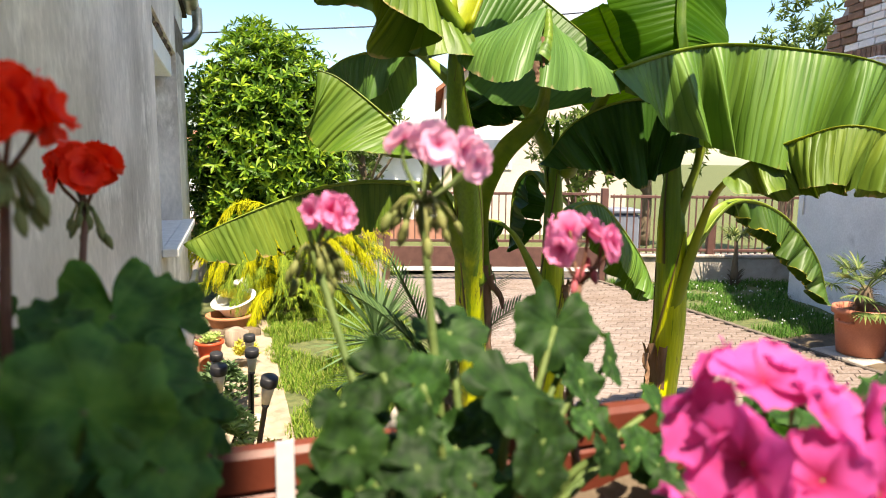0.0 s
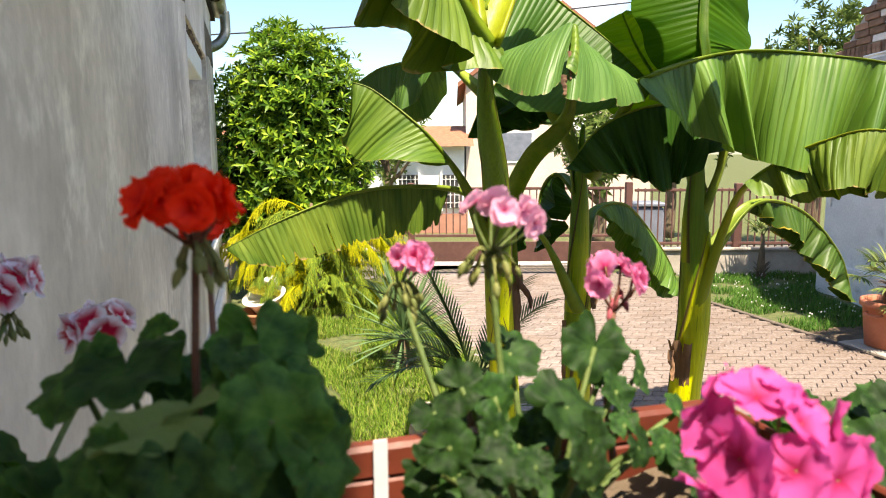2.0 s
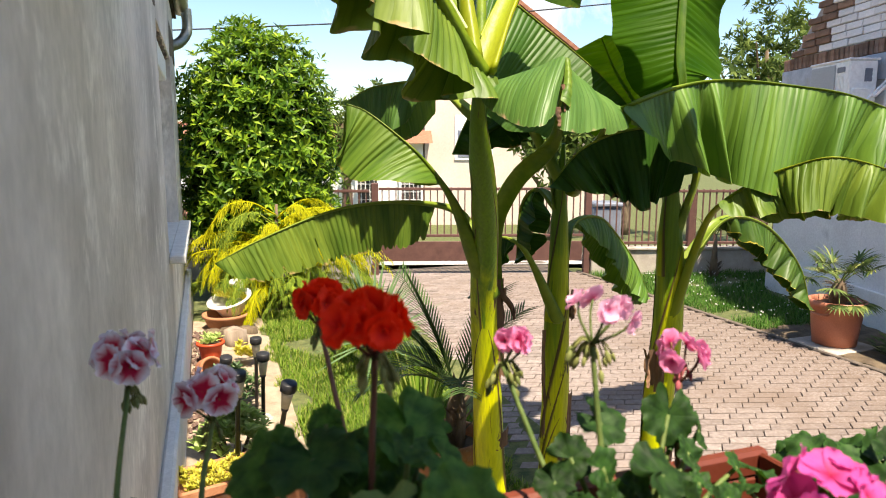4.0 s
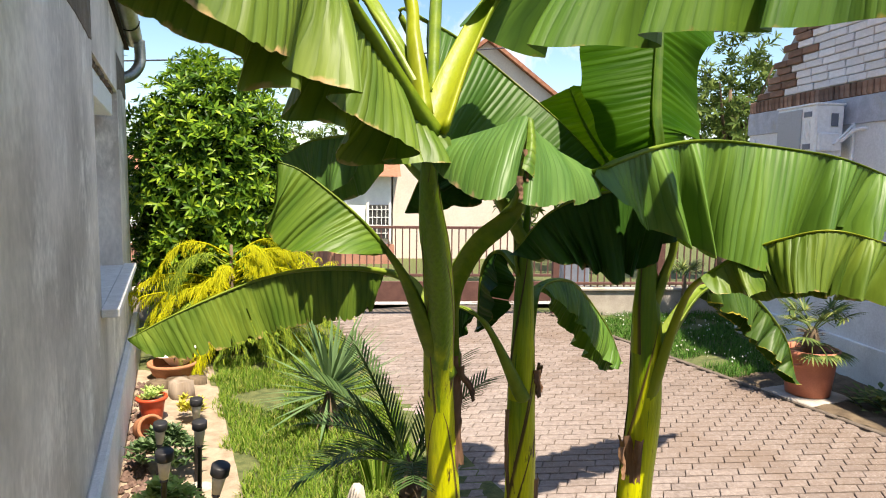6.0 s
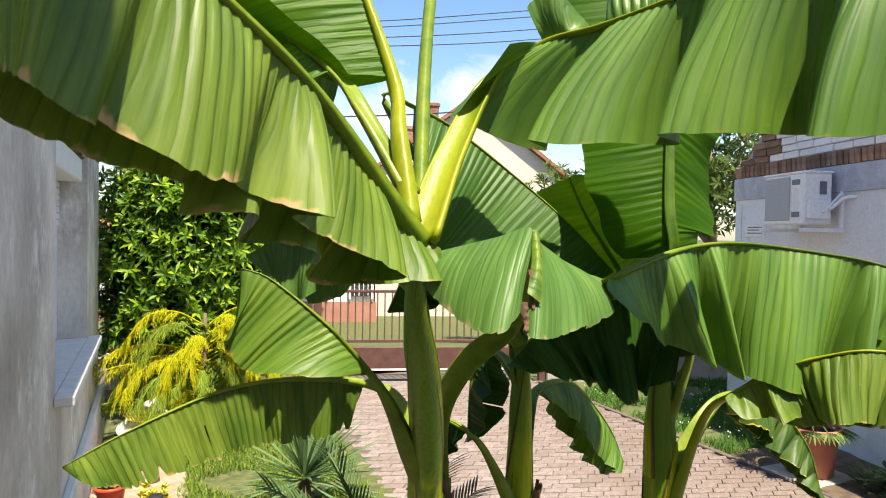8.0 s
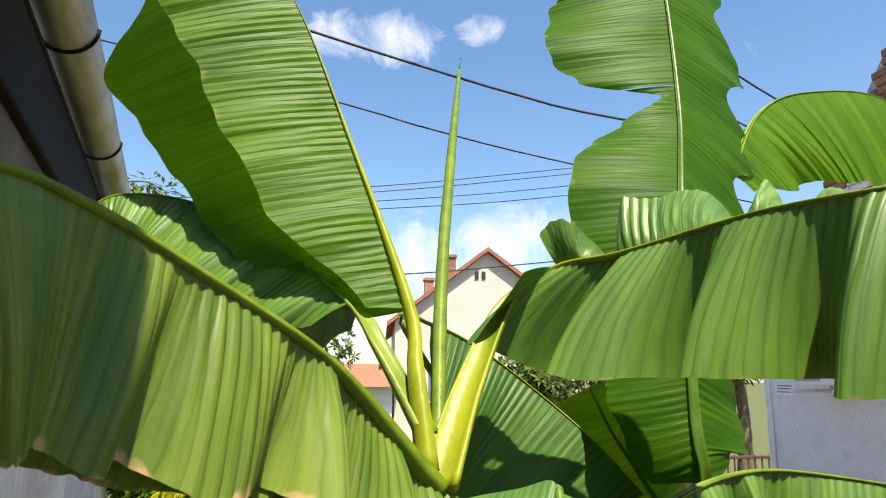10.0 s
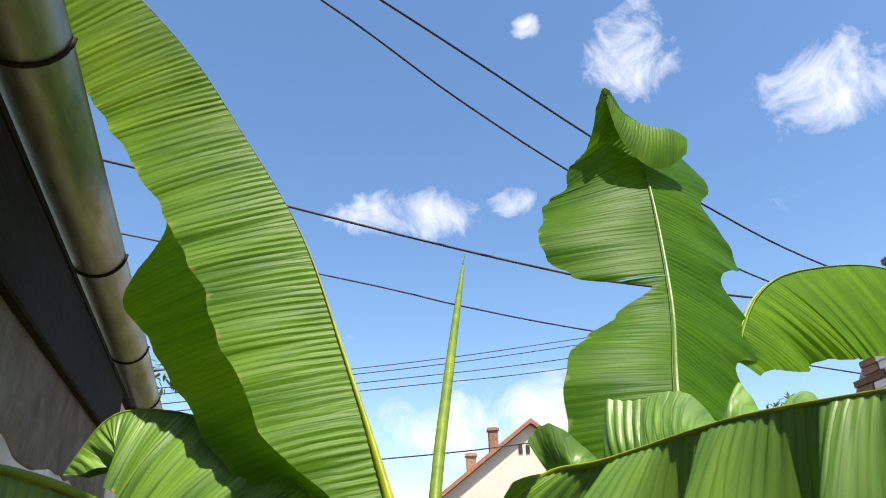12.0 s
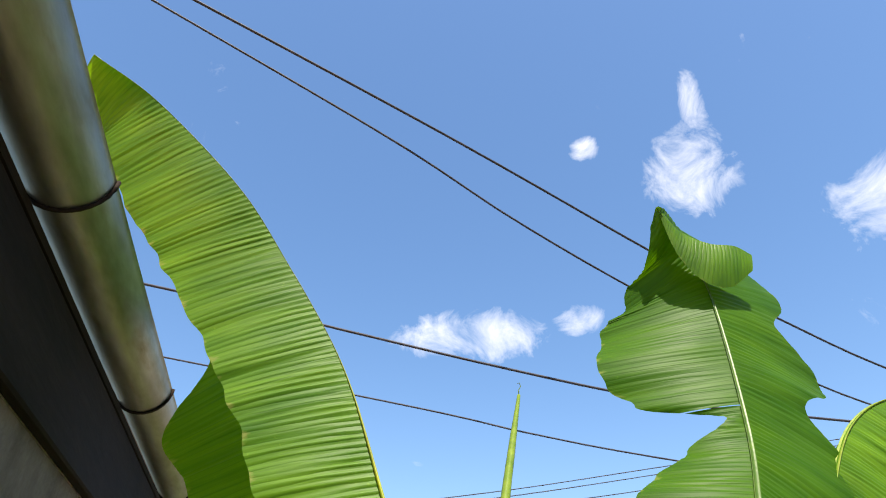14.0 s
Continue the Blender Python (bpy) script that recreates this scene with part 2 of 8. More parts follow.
def trunk_material(name, green, yellow, brown, edges=False, ripe=(1.4, 2.05)):
    """Sheathed trunk: green above, ripened yellow below, brown scars, dark fibres; object z is the height."""
    m, t = nodes_of(name)
    tc = t.nodes.new("ShaderNodeTexCoord")
    co = tc.outputs["Object"]
    sx = t.nodes.new("ShaderNodeSeparateXYZ")
    t.links.new(co, sx.inputs[0])
    wide = noise_of(t, co, 1.0, 4.0, 0.6, stretch=(16.0, 16.0, 1.6))
    ad = t.nodes.new("ShaderNodeMath")
    ad.operation = "MULTIPLY_ADD"
    ad.inputs[1].default_value = 1.5
    t.links.new(wide, ad.inputs[0])
    t.links.new(sx.outputs["Z"], ad.inputs[2])
    k = t.nodes.new("ShaderNodeMapRange")
    k.inputs["From Min"].default_value, k.inputs["From Max"].default_value = ripe
    t.links.new(ad.outputs[0], k.inputs["Value"])
    col = mixed(t, k.outputs[0], yellow, green)
    fib = noise_of(t, co, 1.0, 3.0, 0.6, stretch=(130.0, 130.0, 5.0))
    col = mixed(t, 0.5, col, ramp(t, fib, [(0.3, (0.55, 0.6, 0.45)), (0.6, (1.1, 1.08, 1.0))]), "MULTIPLY")
    scar = noise_of(t, co, 1.0, 5.0, 0.65, stretch=(24.0, 24.0, 4.5))
    col = mixed(t, ramp(t, scar, [(0.62, (0.0, 0.0, 0.0)), (0.68, (1.0, 1.0, 1.0))]), col, brown)
    if edges:
        uv = t.nodes.new("ShaderNodeSeparateXYZ")
        t.links.new(tc.outputs["UV"], uv.inputs[0])
        col = mixed(t, ramp(t, uv.outputs["Y"], [(0.0, (1.0, 1.0, 1.0)), (0.045, (0.9, 0.9, 0.9)), (0.09, (0.0, 0.0, 0.0)), (0.91, (0.0, 0.0, 0.0)), (0.955, (0.9, 0.9, 0.9)), (1.0, (1.0, 1.0, 1.0))]), col, brown)
    p = t.nodes.new("ShaderNodeBsdfPrincipled")
    p.inputs["Roughness"].default_value, p.inputs["Specular IOR Level"].default_value = 0.4, 0.4
    t.links.new(col, p.inputs["Base Color"])
    b = t.nodes.new("ShaderNodeBump")
    b.inputs["Strength"].default_value, b.inputs["Distance"].default_value = 0.5, 0.004
    t.links.new(fib, b.inputs["Height"])
    t.links.new(b.outputs["Normal"], p.inputs["Normal"])
    o = t.nodes.new("ShaderNodeOutputMaterial")
    t.links.new(p.outputs[0], o.inputs["Surface"])
    return m


def petal_material(name, inner, outer, thin=0.4, edge=0.5):
    """UV x runs from the petal's claw to its rim."""
    m, t = nodes_of(name)
    tc = t.nodes.new("ShaderNodeTexCoord")
    sx = t.nodes.new("ShaderNodeSeparateXYZ")
    t.links.new(tc.outputs["UV"], sx.inputs[0])
    n = noise_of(t, tc.outputs["Object"], 90.0, 3.0)
    ad = t.nodes.new("ShaderNodeMath")
    ad.operation = "MULTIPLY_ADD"
    ad.inputs[1].default_value, ad.inputs[2].default_value = 0.5, -0.25
    t.links.new(n, ad.inputs[0])
    sm = t.nodes.new("ShaderNodeMath")
    sm.operation = "ADD"
    t.links.new(sx.outputs["X"], sm.inputs[0])
    t.links.new(ad.outputs[0], sm.inputs[1])
    col = ramp(t, sm.outputs[0], [(edge - 0.25, inner), (edge + 0.2, outer)])
    p = t.nodes.new("ShaderNodeBsdfPrincipled")
    p.inputs["Roughness"].default_value, p.inputs["Specular IOR Level"].default_value = 0.6, 0.25
    t.links.new(col, p.inputs["Base Color"])
    tr = t.nodes.new("ShaderNodeBsdfTranslucent")
    t.links.new(col, tr.inputs["Color"])
    ms = t.nodes.new("ShaderNodeMixShader")
    ms.inputs[0].default_value = thin
    t.links.new(p.outputs[0], ms.inputs[1])
    t.links.new(tr.outputs[0], ms.inputs[2])
    o = t.nodes.new("ShaderNodeOutputMaterial")
    t.links.new(ms.outputs[0], o.inputs["Surface"])
    return m


def glass_material(name, tint):
    m, t = nodes_of(name)
    p = t.nodes.new("ShaderNodeBsdfPrincipled")
    p.inputs["Base Color"].default_value = (*tint, 1)
    p.inputs["Roughness"].default_value = 0.03
    p.inputs["Transmission Weight"].default_value = 0.85
    o = t.nodes.new("ShaderNodeOutputMaterial")
    t.links.new(p.outputs[0], o.inputs["Surface"])
    return m


def paver_material(name):
    """Weathered concrete blocks: shade from block to block, dirt in broad patches, brown grit that also paints the
    shadow towards the drive's right edge.
    """
    m, t = nodes_of(name)
    tc = t.nodes.new("ShaderNodeNewGeometry")
    co = tc.outputs["Position"]
    oi = t.nodes.new("ShaderNodeNewGeometry")
    n1 = noise_of(t, co, 26.0, 5.0, 0.65)
    col = ramp(t, n1, [(0.3, (0.155, 0.130, 0.122)), (0.7, (0.285, 0.245, 0.230))])
    col = mixed(t, 0.75, col, ramp(t, oi.outputs["Random Per Island"], [(0.0, (0.72, 0.70, 0.69)), (0.5, (1.0, 0.97, 0.95)), (1.0, (1.2, 1.18, 1.16))]), "MULTIPLY")
    stain = noise_of(t, co, 1.3, 5.0, 0.62)
    col = mixed(t, ramp(t, stain, [(0.48, (0.0, 0.0, 0.0)), (0.66, (0.75, 0.75, 0.75))]), col, (0.17, 0.128, 0.106))
    sx = t.nodes.new("ShaderNodeSeparateXYZ")
    t.links.new(co, sx.inputs[0])
    # thickens to the right: real grit plus the shadow there, put into colour
    k = t.nodes.new("ShaderNodeMapRange")
    k.inputs["From Min"].default_value, k.inputs["From Max"].default_value = 2.6, 5.4
    t.links.new(sx.outputs["X"], k.inputs["Value"])
    grit = noise_of(t, co, 55.0, 4.0, 0.7)
    soil = t.nodes.new("ShaderNodeMath")
    soil.operation = "MULTIPLY"
    t.links.new(k.outputs[0], soil.inputs[0])
    t.links.new(ramp(t, grit, [(0.38, (0.15, 0.15, 0.15)), (0.62, (0.9, 0.9, 0.9))]), soil.inputs[1])
    col = mixed(t, soil.outputs[0], col, (0.125, 0.088, 0.066))
    speck = noise_of(t, co, 130.0, 2.0, 0.6)
    col = mixed(t, ramp(t, speck, [(0.66, (0.0, 0.0, 0.0)), (0.72, (0.8, 0.8, 0.8))]), col, (0.42, 0.38, 0.34))
    p = t.nodes.new("ShaderNodeBsdfPrincipled")
    p.inputs["Roughness"].default_value, p.inputs["Specular IOR Level"].default_value = 0.88, 0.2
    t.links.new(col, p.inputs["Base Color"])
    b = t.nodes.new("ShaderNodeBump")
    b.inputs["Strength"].default_value, b.inputs["Distance"].default_value = 0.5, 0.004
    t.links.new(noise_of(t, co, 160.0, 3.0, 0.6), b.inputs["Height"])
    t.links.new(b.outputs["Normal"], p.inputs["Normal"])
    o = t.nodes.new("ShaderNodeOutputMaterial")
    t.links.new(p.outputs[0], o.inputs["Surface"])
    return m


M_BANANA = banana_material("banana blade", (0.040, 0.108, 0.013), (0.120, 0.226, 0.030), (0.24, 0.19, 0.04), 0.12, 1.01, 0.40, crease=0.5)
# darker copy of the blade, with the other leaves' shade in its colour
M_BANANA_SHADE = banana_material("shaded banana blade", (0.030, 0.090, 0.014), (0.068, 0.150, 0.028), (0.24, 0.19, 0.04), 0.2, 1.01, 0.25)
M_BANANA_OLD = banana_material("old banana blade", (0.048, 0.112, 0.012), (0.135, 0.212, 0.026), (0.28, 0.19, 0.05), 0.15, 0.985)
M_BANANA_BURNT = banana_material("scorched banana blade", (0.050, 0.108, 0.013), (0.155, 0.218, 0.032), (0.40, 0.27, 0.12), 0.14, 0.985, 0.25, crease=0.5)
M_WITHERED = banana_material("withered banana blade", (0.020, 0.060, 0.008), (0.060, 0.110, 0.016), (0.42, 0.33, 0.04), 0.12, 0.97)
# copy darkened further for blades between the trunks; the shade is in the colour
M_BANANA_SHADE_DEEP = banana_material("deeply shaded banana blade", (0.0136, 0.051, 0.00765), (0.0357, 0.0935, 0.0153), (0.255, 0.17, 0.068), 0.12, 0.985, 0.12)
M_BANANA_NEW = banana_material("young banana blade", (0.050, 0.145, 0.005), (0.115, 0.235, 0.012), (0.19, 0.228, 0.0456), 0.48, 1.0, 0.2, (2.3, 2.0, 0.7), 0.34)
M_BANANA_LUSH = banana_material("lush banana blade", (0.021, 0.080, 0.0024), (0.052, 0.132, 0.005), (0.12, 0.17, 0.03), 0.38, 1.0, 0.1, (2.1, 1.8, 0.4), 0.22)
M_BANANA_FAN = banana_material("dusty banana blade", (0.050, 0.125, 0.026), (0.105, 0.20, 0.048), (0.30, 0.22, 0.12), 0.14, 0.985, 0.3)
M_RIB = surf("banana rib", (0.125, 0.195, 0.018), (0.22, 0.28, 0.036), 20, 0.4, 0.1, 90, thin=0.12)
M_GREENRIB = surf("green banana rib", (0.075, 0.135, 0.008), (0.15, 0.21, 0.014), 20, 0.4, 0.1, 90, thin=0.1)
M_DARKRIB = surf("dark green banana rib", (0.030, 0.080, 0.006), (0.070, 0.130, 0.010), 20, 0.4, 0.1, 90, thin=0.1)
M_STALK = surf("banana stalk", (0.10, 0.16, 0.008), (0.28, 0.30, 0.012), 6, 0.42, 0.15, 60, patch=(0.076, 0.0988, 0.0152), patch_scale=3, stretch=(1, 1, 0.25))
M_TRUNK = trunk_material("banana trunk", (0.095, 0.190, 0.005), (0.56, 0.60, 0.008), (0.05, 0.028, 0.014))
M_SHEATH = trunk_material("banana sheath", (0.125, 0.225, 0.005), (0.58, 0.58, 0.008), (0.060, 0.030, 0.012), True, (1.62, 2.3))
M_DRYSHEATH = surf("dry sheath", (0.045, 0.025, 0.016), (0.27, 0.15, 0.085), 14, 0.85, 0.5, 80, stretch=(1, 1, 0.2))
M_PLASTER = surf("grey cement plaster", (0.40, 0.355, 0.31), (0.90, 0.82, 0.74), 2.2, 0.9, 0.45, 40, patch=(0.90, 0.84, 0.77), patch_scale=5, patch_lo=0.54, stretch=(1, 0.6, 0.5), dist=0.008, spec=0.15)
M_PLINTH = surf("white plinth paint", (0.68, 0.67, 0.66), (0.82, 0.81, 0.80), 5, 0.8, 0.25, 70, patch=(0.5, 0.48, 0.45), patch_scale=4, patch_lo=0.62)
M_WHITE = surf("white paint", (0.76, 0.76, 0.76), (0.83, 0.83, 0.82), 6, 0.5, 0.05, 60)
M_ACPAINT = surf("smooth white enamel", (0.78, 0.79, 0.80), (0.84, 0.84, 0.84), 3, 0.35, 0.01, 30)
# brown for the wall top: eave shade put into the colour
M_EAVESHADE = surf("brown eave shade", (0.10, 0.078, 0.058), (0.21, 0.165, 0.125), 7, 0.95, 0.5, 60, patch=(0.30, 0.26, 0.22), patch_scale=3, patch_lo=0.6)
M_SILL = surf("stone sill", (0.66, 0.64, 0.61), (0.80, 0.78, 0.75), 12, 0.7, 0.2, 120, patch=(0.25, 0.21, 0.17), patch_scale=22, patch_lo=0.64)
# warm olive in the base colour stands for leaves mirrored in the metal
M_ZINC = surf("galvanised gutter", (0.22, 0.215, 0.175), (0.38, 0.375, 0.32), 14, 0.46, 0.06, 60, metal=0.9, patch=(0.22, 0.18, 0.09), patch_scale=9, patch_lo=0.55, stretch=(1, 0.25, 1))
M_DARKWOOD = surf("dark eave boards", (0.010, 0.007, 0.005), (0.026, 0.017, 0.011), 6, 0.8, 0.3, 60, stretch=(1, 0.15, 1), spec=0.1)
M_TILE = surf("clay roof tile", (0.228, 0.0912, 0.0532), (0.35, 0.16, 0.0988), 9, 0.8, 0.3, 60, vary=0.12)
M_SOIL = surf("garden soil", (0.0684, 0.0494, 0.0342), (0.152, 0.114, 0.076), 9, 0.95, 0.6, 70)
M_SAND = surf("sandy bed", (0.235, 0.18, 0.128), (0.37, 0.295, 0.222), 12, 0.95, 0.6, 110, patch=(0.167, 0.129, 0.0912), patch_scale=5, patch_lo=0.6)
M_TURF = surf("turf soil", (0.0456, 0.0646, 0.0228), (0.129, 0.137, 0.0532), 14, 0.95, 0.6, 90)
M_PAVER = paver_material("concrete paver")
M_JOINT = surf("paver joint sand", (0.09, 0.072, 0.06), (0.16, 0.13, 0.105), 25, 0.95, 0.5, 140)
M_TERRA = surf("terracotta plastic", (0.42, 0.15, 0.09), (0.50, 0.19, 0.12), 6, 0.5, 0.1, 90)
M_CLAY = surf("fired clay", (0.304, 0.129, 0.0646), (0.418, 0.198, 0.106), 9, 0.85, 0.3, 90, patch=(0.38, 0.274, 0.198), patch_scale=8, patch_lo=0.6)
M_REDPLASTIC = surf("red plastic", (0.418, 0.0532, 0.0228), (0.502, 0.076, 0.0304), 5, 0.4, 0.05, 60)
M_BOXPLASTIC = surf("brown planter plastic", (0.105, 0.023, 0.013), (0.15, 0.035, 0.019), 5, 0.45, 0.06, 70)
M_TAG = surf("white plant tag", (0.532, 0.547, 0.593), (0.593, 0.608, 0.646), 8, 0.4, 0.02, 50)
M_BRICK_WHITE = surf("whitewashed brick", (0.68, 0.64, 0.63), (0.84, 0.80, 0.79), 10, 0.9, 0.5, 60, vary=0.08, patch=(0.48, 0.40, 0.36), patch_scale=6, patch_lo=0.62)
M_BRICK_RED = surf("old clay brick", (0.17, 0.095, 0.065), (0.30, 0.18, 0.125), 10, 0.9, 0.5, 60, vary=0.35, patch=(0.46, 0.40, 0.35), patch_scale=7, patch_lo=0.63)
M_MORTAR = surf("mortar", (0.32, 0.29, 0.27), (0.44, 0.41, 0.39), 20, 0.95, 0.5, 90)
M_MORTAR_DARK = surf("crumbled mortar", (0.10, 0.075, 0.055), (0.24, 0.19, 0.15), 30, 0.95, 0.7, 110)
M_BLUEWALL = surf("pale blue render", (0.66, 0.665, 0.69), (0.80, 0.805, 0.825), 2.5, 0.9, 0.3, 50, patch=(0.48, 0.48, 0.50), patch_scale=2.5, patch_lo=0.58)
M_CREAM = surf("cream facade", (0.54, 0.465, 0.40), (0.61, 0.535, 0.47), 1.0, 0.9, 0.1, 20)
M_FENCE = surf("brown fence paint", (0.085, 0.042, 0.036), (0.125, 0.062, 0.052), 9, 0.6, 0.1, 80)
M_CONCRETE = surf("concrete", (0.319, 0.281, 0.243), (0.426, 0.38, 0.334), 6, 0.9, 0.4, 70, patch=(0.251, 0.213, 0.175), patch_scale=2.2, patch_lo=0.58)
M_ROAD = surf("bleached road", (0.319, 0.296, 0.281), (0.395, 0.372, 0.35), 3, 0.9, 0.3, 90)
M_BLACK = surf("black plastic", (0.012, 0.012, 0.014), (0.03, 0.03, 0.034), 9, 0.4, 0.05, 90)
M_CABLE = surf("black cable", (0.02, 0.02, 0.025), (0.04, 0.04, 0.05), 9, 0.6, 0.05, 90)
M_LAMPGLASS = surf("frosted lamp glass", (0.5, 0.45, 0.36), (0.62, 0.56, 0.46), 9, 0.25, 0.02, 60)
M_MULCH = surf("bark chips", (0.075, 0.045, 0.036), (0.20, 0.13, 0.105), 30, 0.9, 0.6, 90)
M_STONE = surf("pale stone", (0.342, 0.304, 0.258), (0.502, 0.456, 0.403), 9, 0.9, 0.6, 50)
M_BARK = surf("bark", (0.076, 0.0532, 0.0342), (0.182, 0.137, 0.0912), 14, 0.95, 0.7, 70, stretch=(1, 1, 0.3))
M_LOG = surf("weathered wood", (0.152, 0.114, 0.0836), (0.319, 0.258, 0.205), 12, 0.9, 0.6, 60, stretch=(1, 1, 0.15))
M_GLASS = glass_material("window glass", (0.75, 0.82, 0.85))
M_DARKROOM = surf("dark room", (0.03, 0.03, 0.03), (0.05, 0.05, 0.05), 3, 0.9, 0.0, 30)
M_SALMON = surf("salmon render", (0.342, 0.16, 0.114), (0.418, 0.213, 0.152), 3, 0.9, 0.2, 40)
M_BIN = surf("grey bin plastic", (0.13, 0.15, 0.19), (0.19, 0.21, 0.26), 5, 0.5, 0.05, 60)
M_LAUREL = island("laurel leaves", [(0.018, 0.055, 0.006), (0.055, 0.13, 0.012), (0.14, 0.26, 0.02), (0.30, 0.42, 0.035)], 0.38, 0.36, 0.16)
# near-black laurel copy: the bush's inner shade as leaf colour
M_LAUREL_SHADE = island("shaded laurel leaves", [(0.008, 0.026, 0.004), (0.016, 0.045, 0.006)], 0.5, 0.15, 0.1)
M_GOLD = island("golden conifer sprays", [(0.23, 0.27, 0.0114), (0.42, 0.43, 0.0152), (0.55, 0.51, 0.0152)], 0.7, 0.4, 0.1, (0.646, 0.562, 0.0304))
M_CONIFER = island("green conifer sprays", [(0.08, 0.15, 0.022), (0.17, 0.25, 0.030), (0.30, 0.36, 0.038)], 0.7, 0.3, 0.1)
M_GRASS = island("grass blades", [(0.06, 0.13, 0.014), (0.115, 0.215, 0.022), (0.19, 0.29, 0.036), (0.33, 0.345, 0.095)], 0.6, 0.4, 0.1)
# darker grass copy, the neighbour's wall shade mixed into the colour
M_GRASS_SHADE = island("shade-coloured grass", [(0.035, 0.10, 0.016), (0.065, 0.16, 0.025), (0.10, 0.21, 0.035)], 0.6, 0.35, 0.1)
M_AGAVE = island("yucca blades", [(0.06, 0.125, 0.05), (0.11, 0.19, 0.08), (0.19, 0.27, 0.13)], 0.45, 0.25, 0.16)
M_PALM = island("palm leaflets", [(0.0266, 0.057, 0.019), (0.0456, 0.0912, 0.0266), (0.076, 0.122, 0.038)], 0.45, 0.22, 0.16)
M_FANPALM = island("fan palm leaves", [(0.0532, 0.0988, 0.0304), (0.106, 0.16, 0.0456), (0.228, 0.251, 0.076)], 0.5, 0.25, 0.16)
M_SEDUM = island("succulent leaves", [(0.24, 0.36, 0.09), (0.38, 0.50, 0.15), (0.50, 0.58, 0.24)], 0.45, 0.3, 0.16)
M_SEDUM_YELLOW = island("yellow stonecrop", [(0.304, 0.304, 0.038), (0.471, 0.418, 0.0456), (0.532, 0.471, 0.114)], 0.5, 0.25, 0.1)
M_SEDUM_DARK = island("dark succulent leaves", [(0.038, 0.076, 0.0304), (0.0684, 0.122, 0.0456), (0.106, 0.167, 0.0608)], 0.45, 0.2, 0.16)
M_FARTREE = island("distant tree leaves", [(0.038, 0.0684, 0.0152), (0.076, 0.122, 0.0266), (0.144, 0.19, 0.0456)], 0.7, 0.3, 0.1)
M_CLOVER = surf("white clover", (0.57, 0.57, 0.547), (0.646, 0.646, 0.608), 9, 0.8, 0.0, 50)


# ---- mesh tools ----
class Shape:
    """Collects vertices, faces and UVs of one mesh."""

    def __init__(self):
        self.v, self.f, self.uv = [], [], []

    def add(self, verts, faces, uvs=None):
        k = len(self.v)
        self.v.extend(tuple(p) for p in verts)
        self.uv.extend(uvs if uvs else [(0.0, 0.0)] * len(verts))
        self.f.extend(tuple(i + k for i in f) for f in faces)

    def mesh(self, name, mat, smooth=True):
        me = bpy.data.meshes.new(name)
        me.from_pydata(self.v, [], self.f)
        lay = me.uv_layers.new(name="UVMap")
        loops = np.empty(len(me.loops), dtype=np.int32)
        me.loops.foreach_get("vertex_index", loops)
        lay.data.foreach_set("uv", np.array(self.uv, dtype=np.float32)[loops].ravel())
        me.polygons.foreach_set("use_smooth", [smooth] * len(me.polygons))
        me.materials.append(mat)
        me.update()
        return me


def thing(name, at, label, category, group="", kind=""):
    """The empty at a thing's base that carries its parts."""
    ob = new(name)
    ob.location = at
    ob.empty_display_size = 0.05
    return tagged(ob, label, category, group, kind)


def part(name, shape, mat, parent=None, label="", smooth=True, at=None):
    """One mesh object under a thing; its vertices are given in the world, or round `at`."""
    ob = new(name, shape.mesh(name, mat, smooth))
    if parent is not None:
        ob.parent = parent
        base = Vector((0, 0, 0))
        p = parent
        while p is not None:
            base += p.location
            p = p.parent
        if at is None:
            ob.data.transform(Matrix.Translation(-base))
        else:
            ob.location = Vector(at) - base
    elif at is not None:
        ob.location = at
    if label:
        ob["label"] = label
    return ob


def solo(name, shape, mat, label, category, group="", kind="", smooth=True):
    return tagged(part(name, shape, mat, None, "", smooth), label, category, group, kind)


def curve_pts(ctrl, n):
    """n points on a smooth line through the control points, evenly in parameter."""
    c = [Vector(p) for p in ctrl]
    c = [c[0] * 2 - c[1]] + c + [c[-1] * 2 - c[-2]]
    seg = len(c) - 3
    res = []
    for i in range(n):
        s = i / (n - 1) * seg
        k = min(int(s), seg - 1)
        u = s - k
        a, b, d, e = c[k:k + 4]
        res.append(0.5 * ((2 * b) + (d - a) * u + (2 * a - 5 * b + 4 * d - e) * u * u + (3 * b - a - 3 * d + e) * u ** 3))
    return res


def even(pts, n):
    """The same line with n points at equal distances."""
    ds = [0.0]
    for a, b in zip(pts, pts[1:]):
        ds.append(ds[-1] + (b - a).length)
    res, k = [], 0
    for i in range(n):
        d = ds[-1] * i / (n - 1)
        while k < len(ds) - 2 and ds[k + 1] < d:
            k += 1
        w = (d - ds[k]) / max(ds[k + 1] - ds[k], 1e-9)
        res.append(pts[k].lerp(pts[k + 1], min(max(w, 0), 1)))
    return res, ds[-1]


def lin(vals, s):
    """Value at s (0 to 1) on a list of evenly spaced values."""
    if not isinstance(vals, (list, tuple)):
        return vals
    x = s * (len(vals) - 1)
    k = min(int(x), len(vals) - 2)
    return vals[k] + (vals[k + 1] - vals[k]) * (x - k)


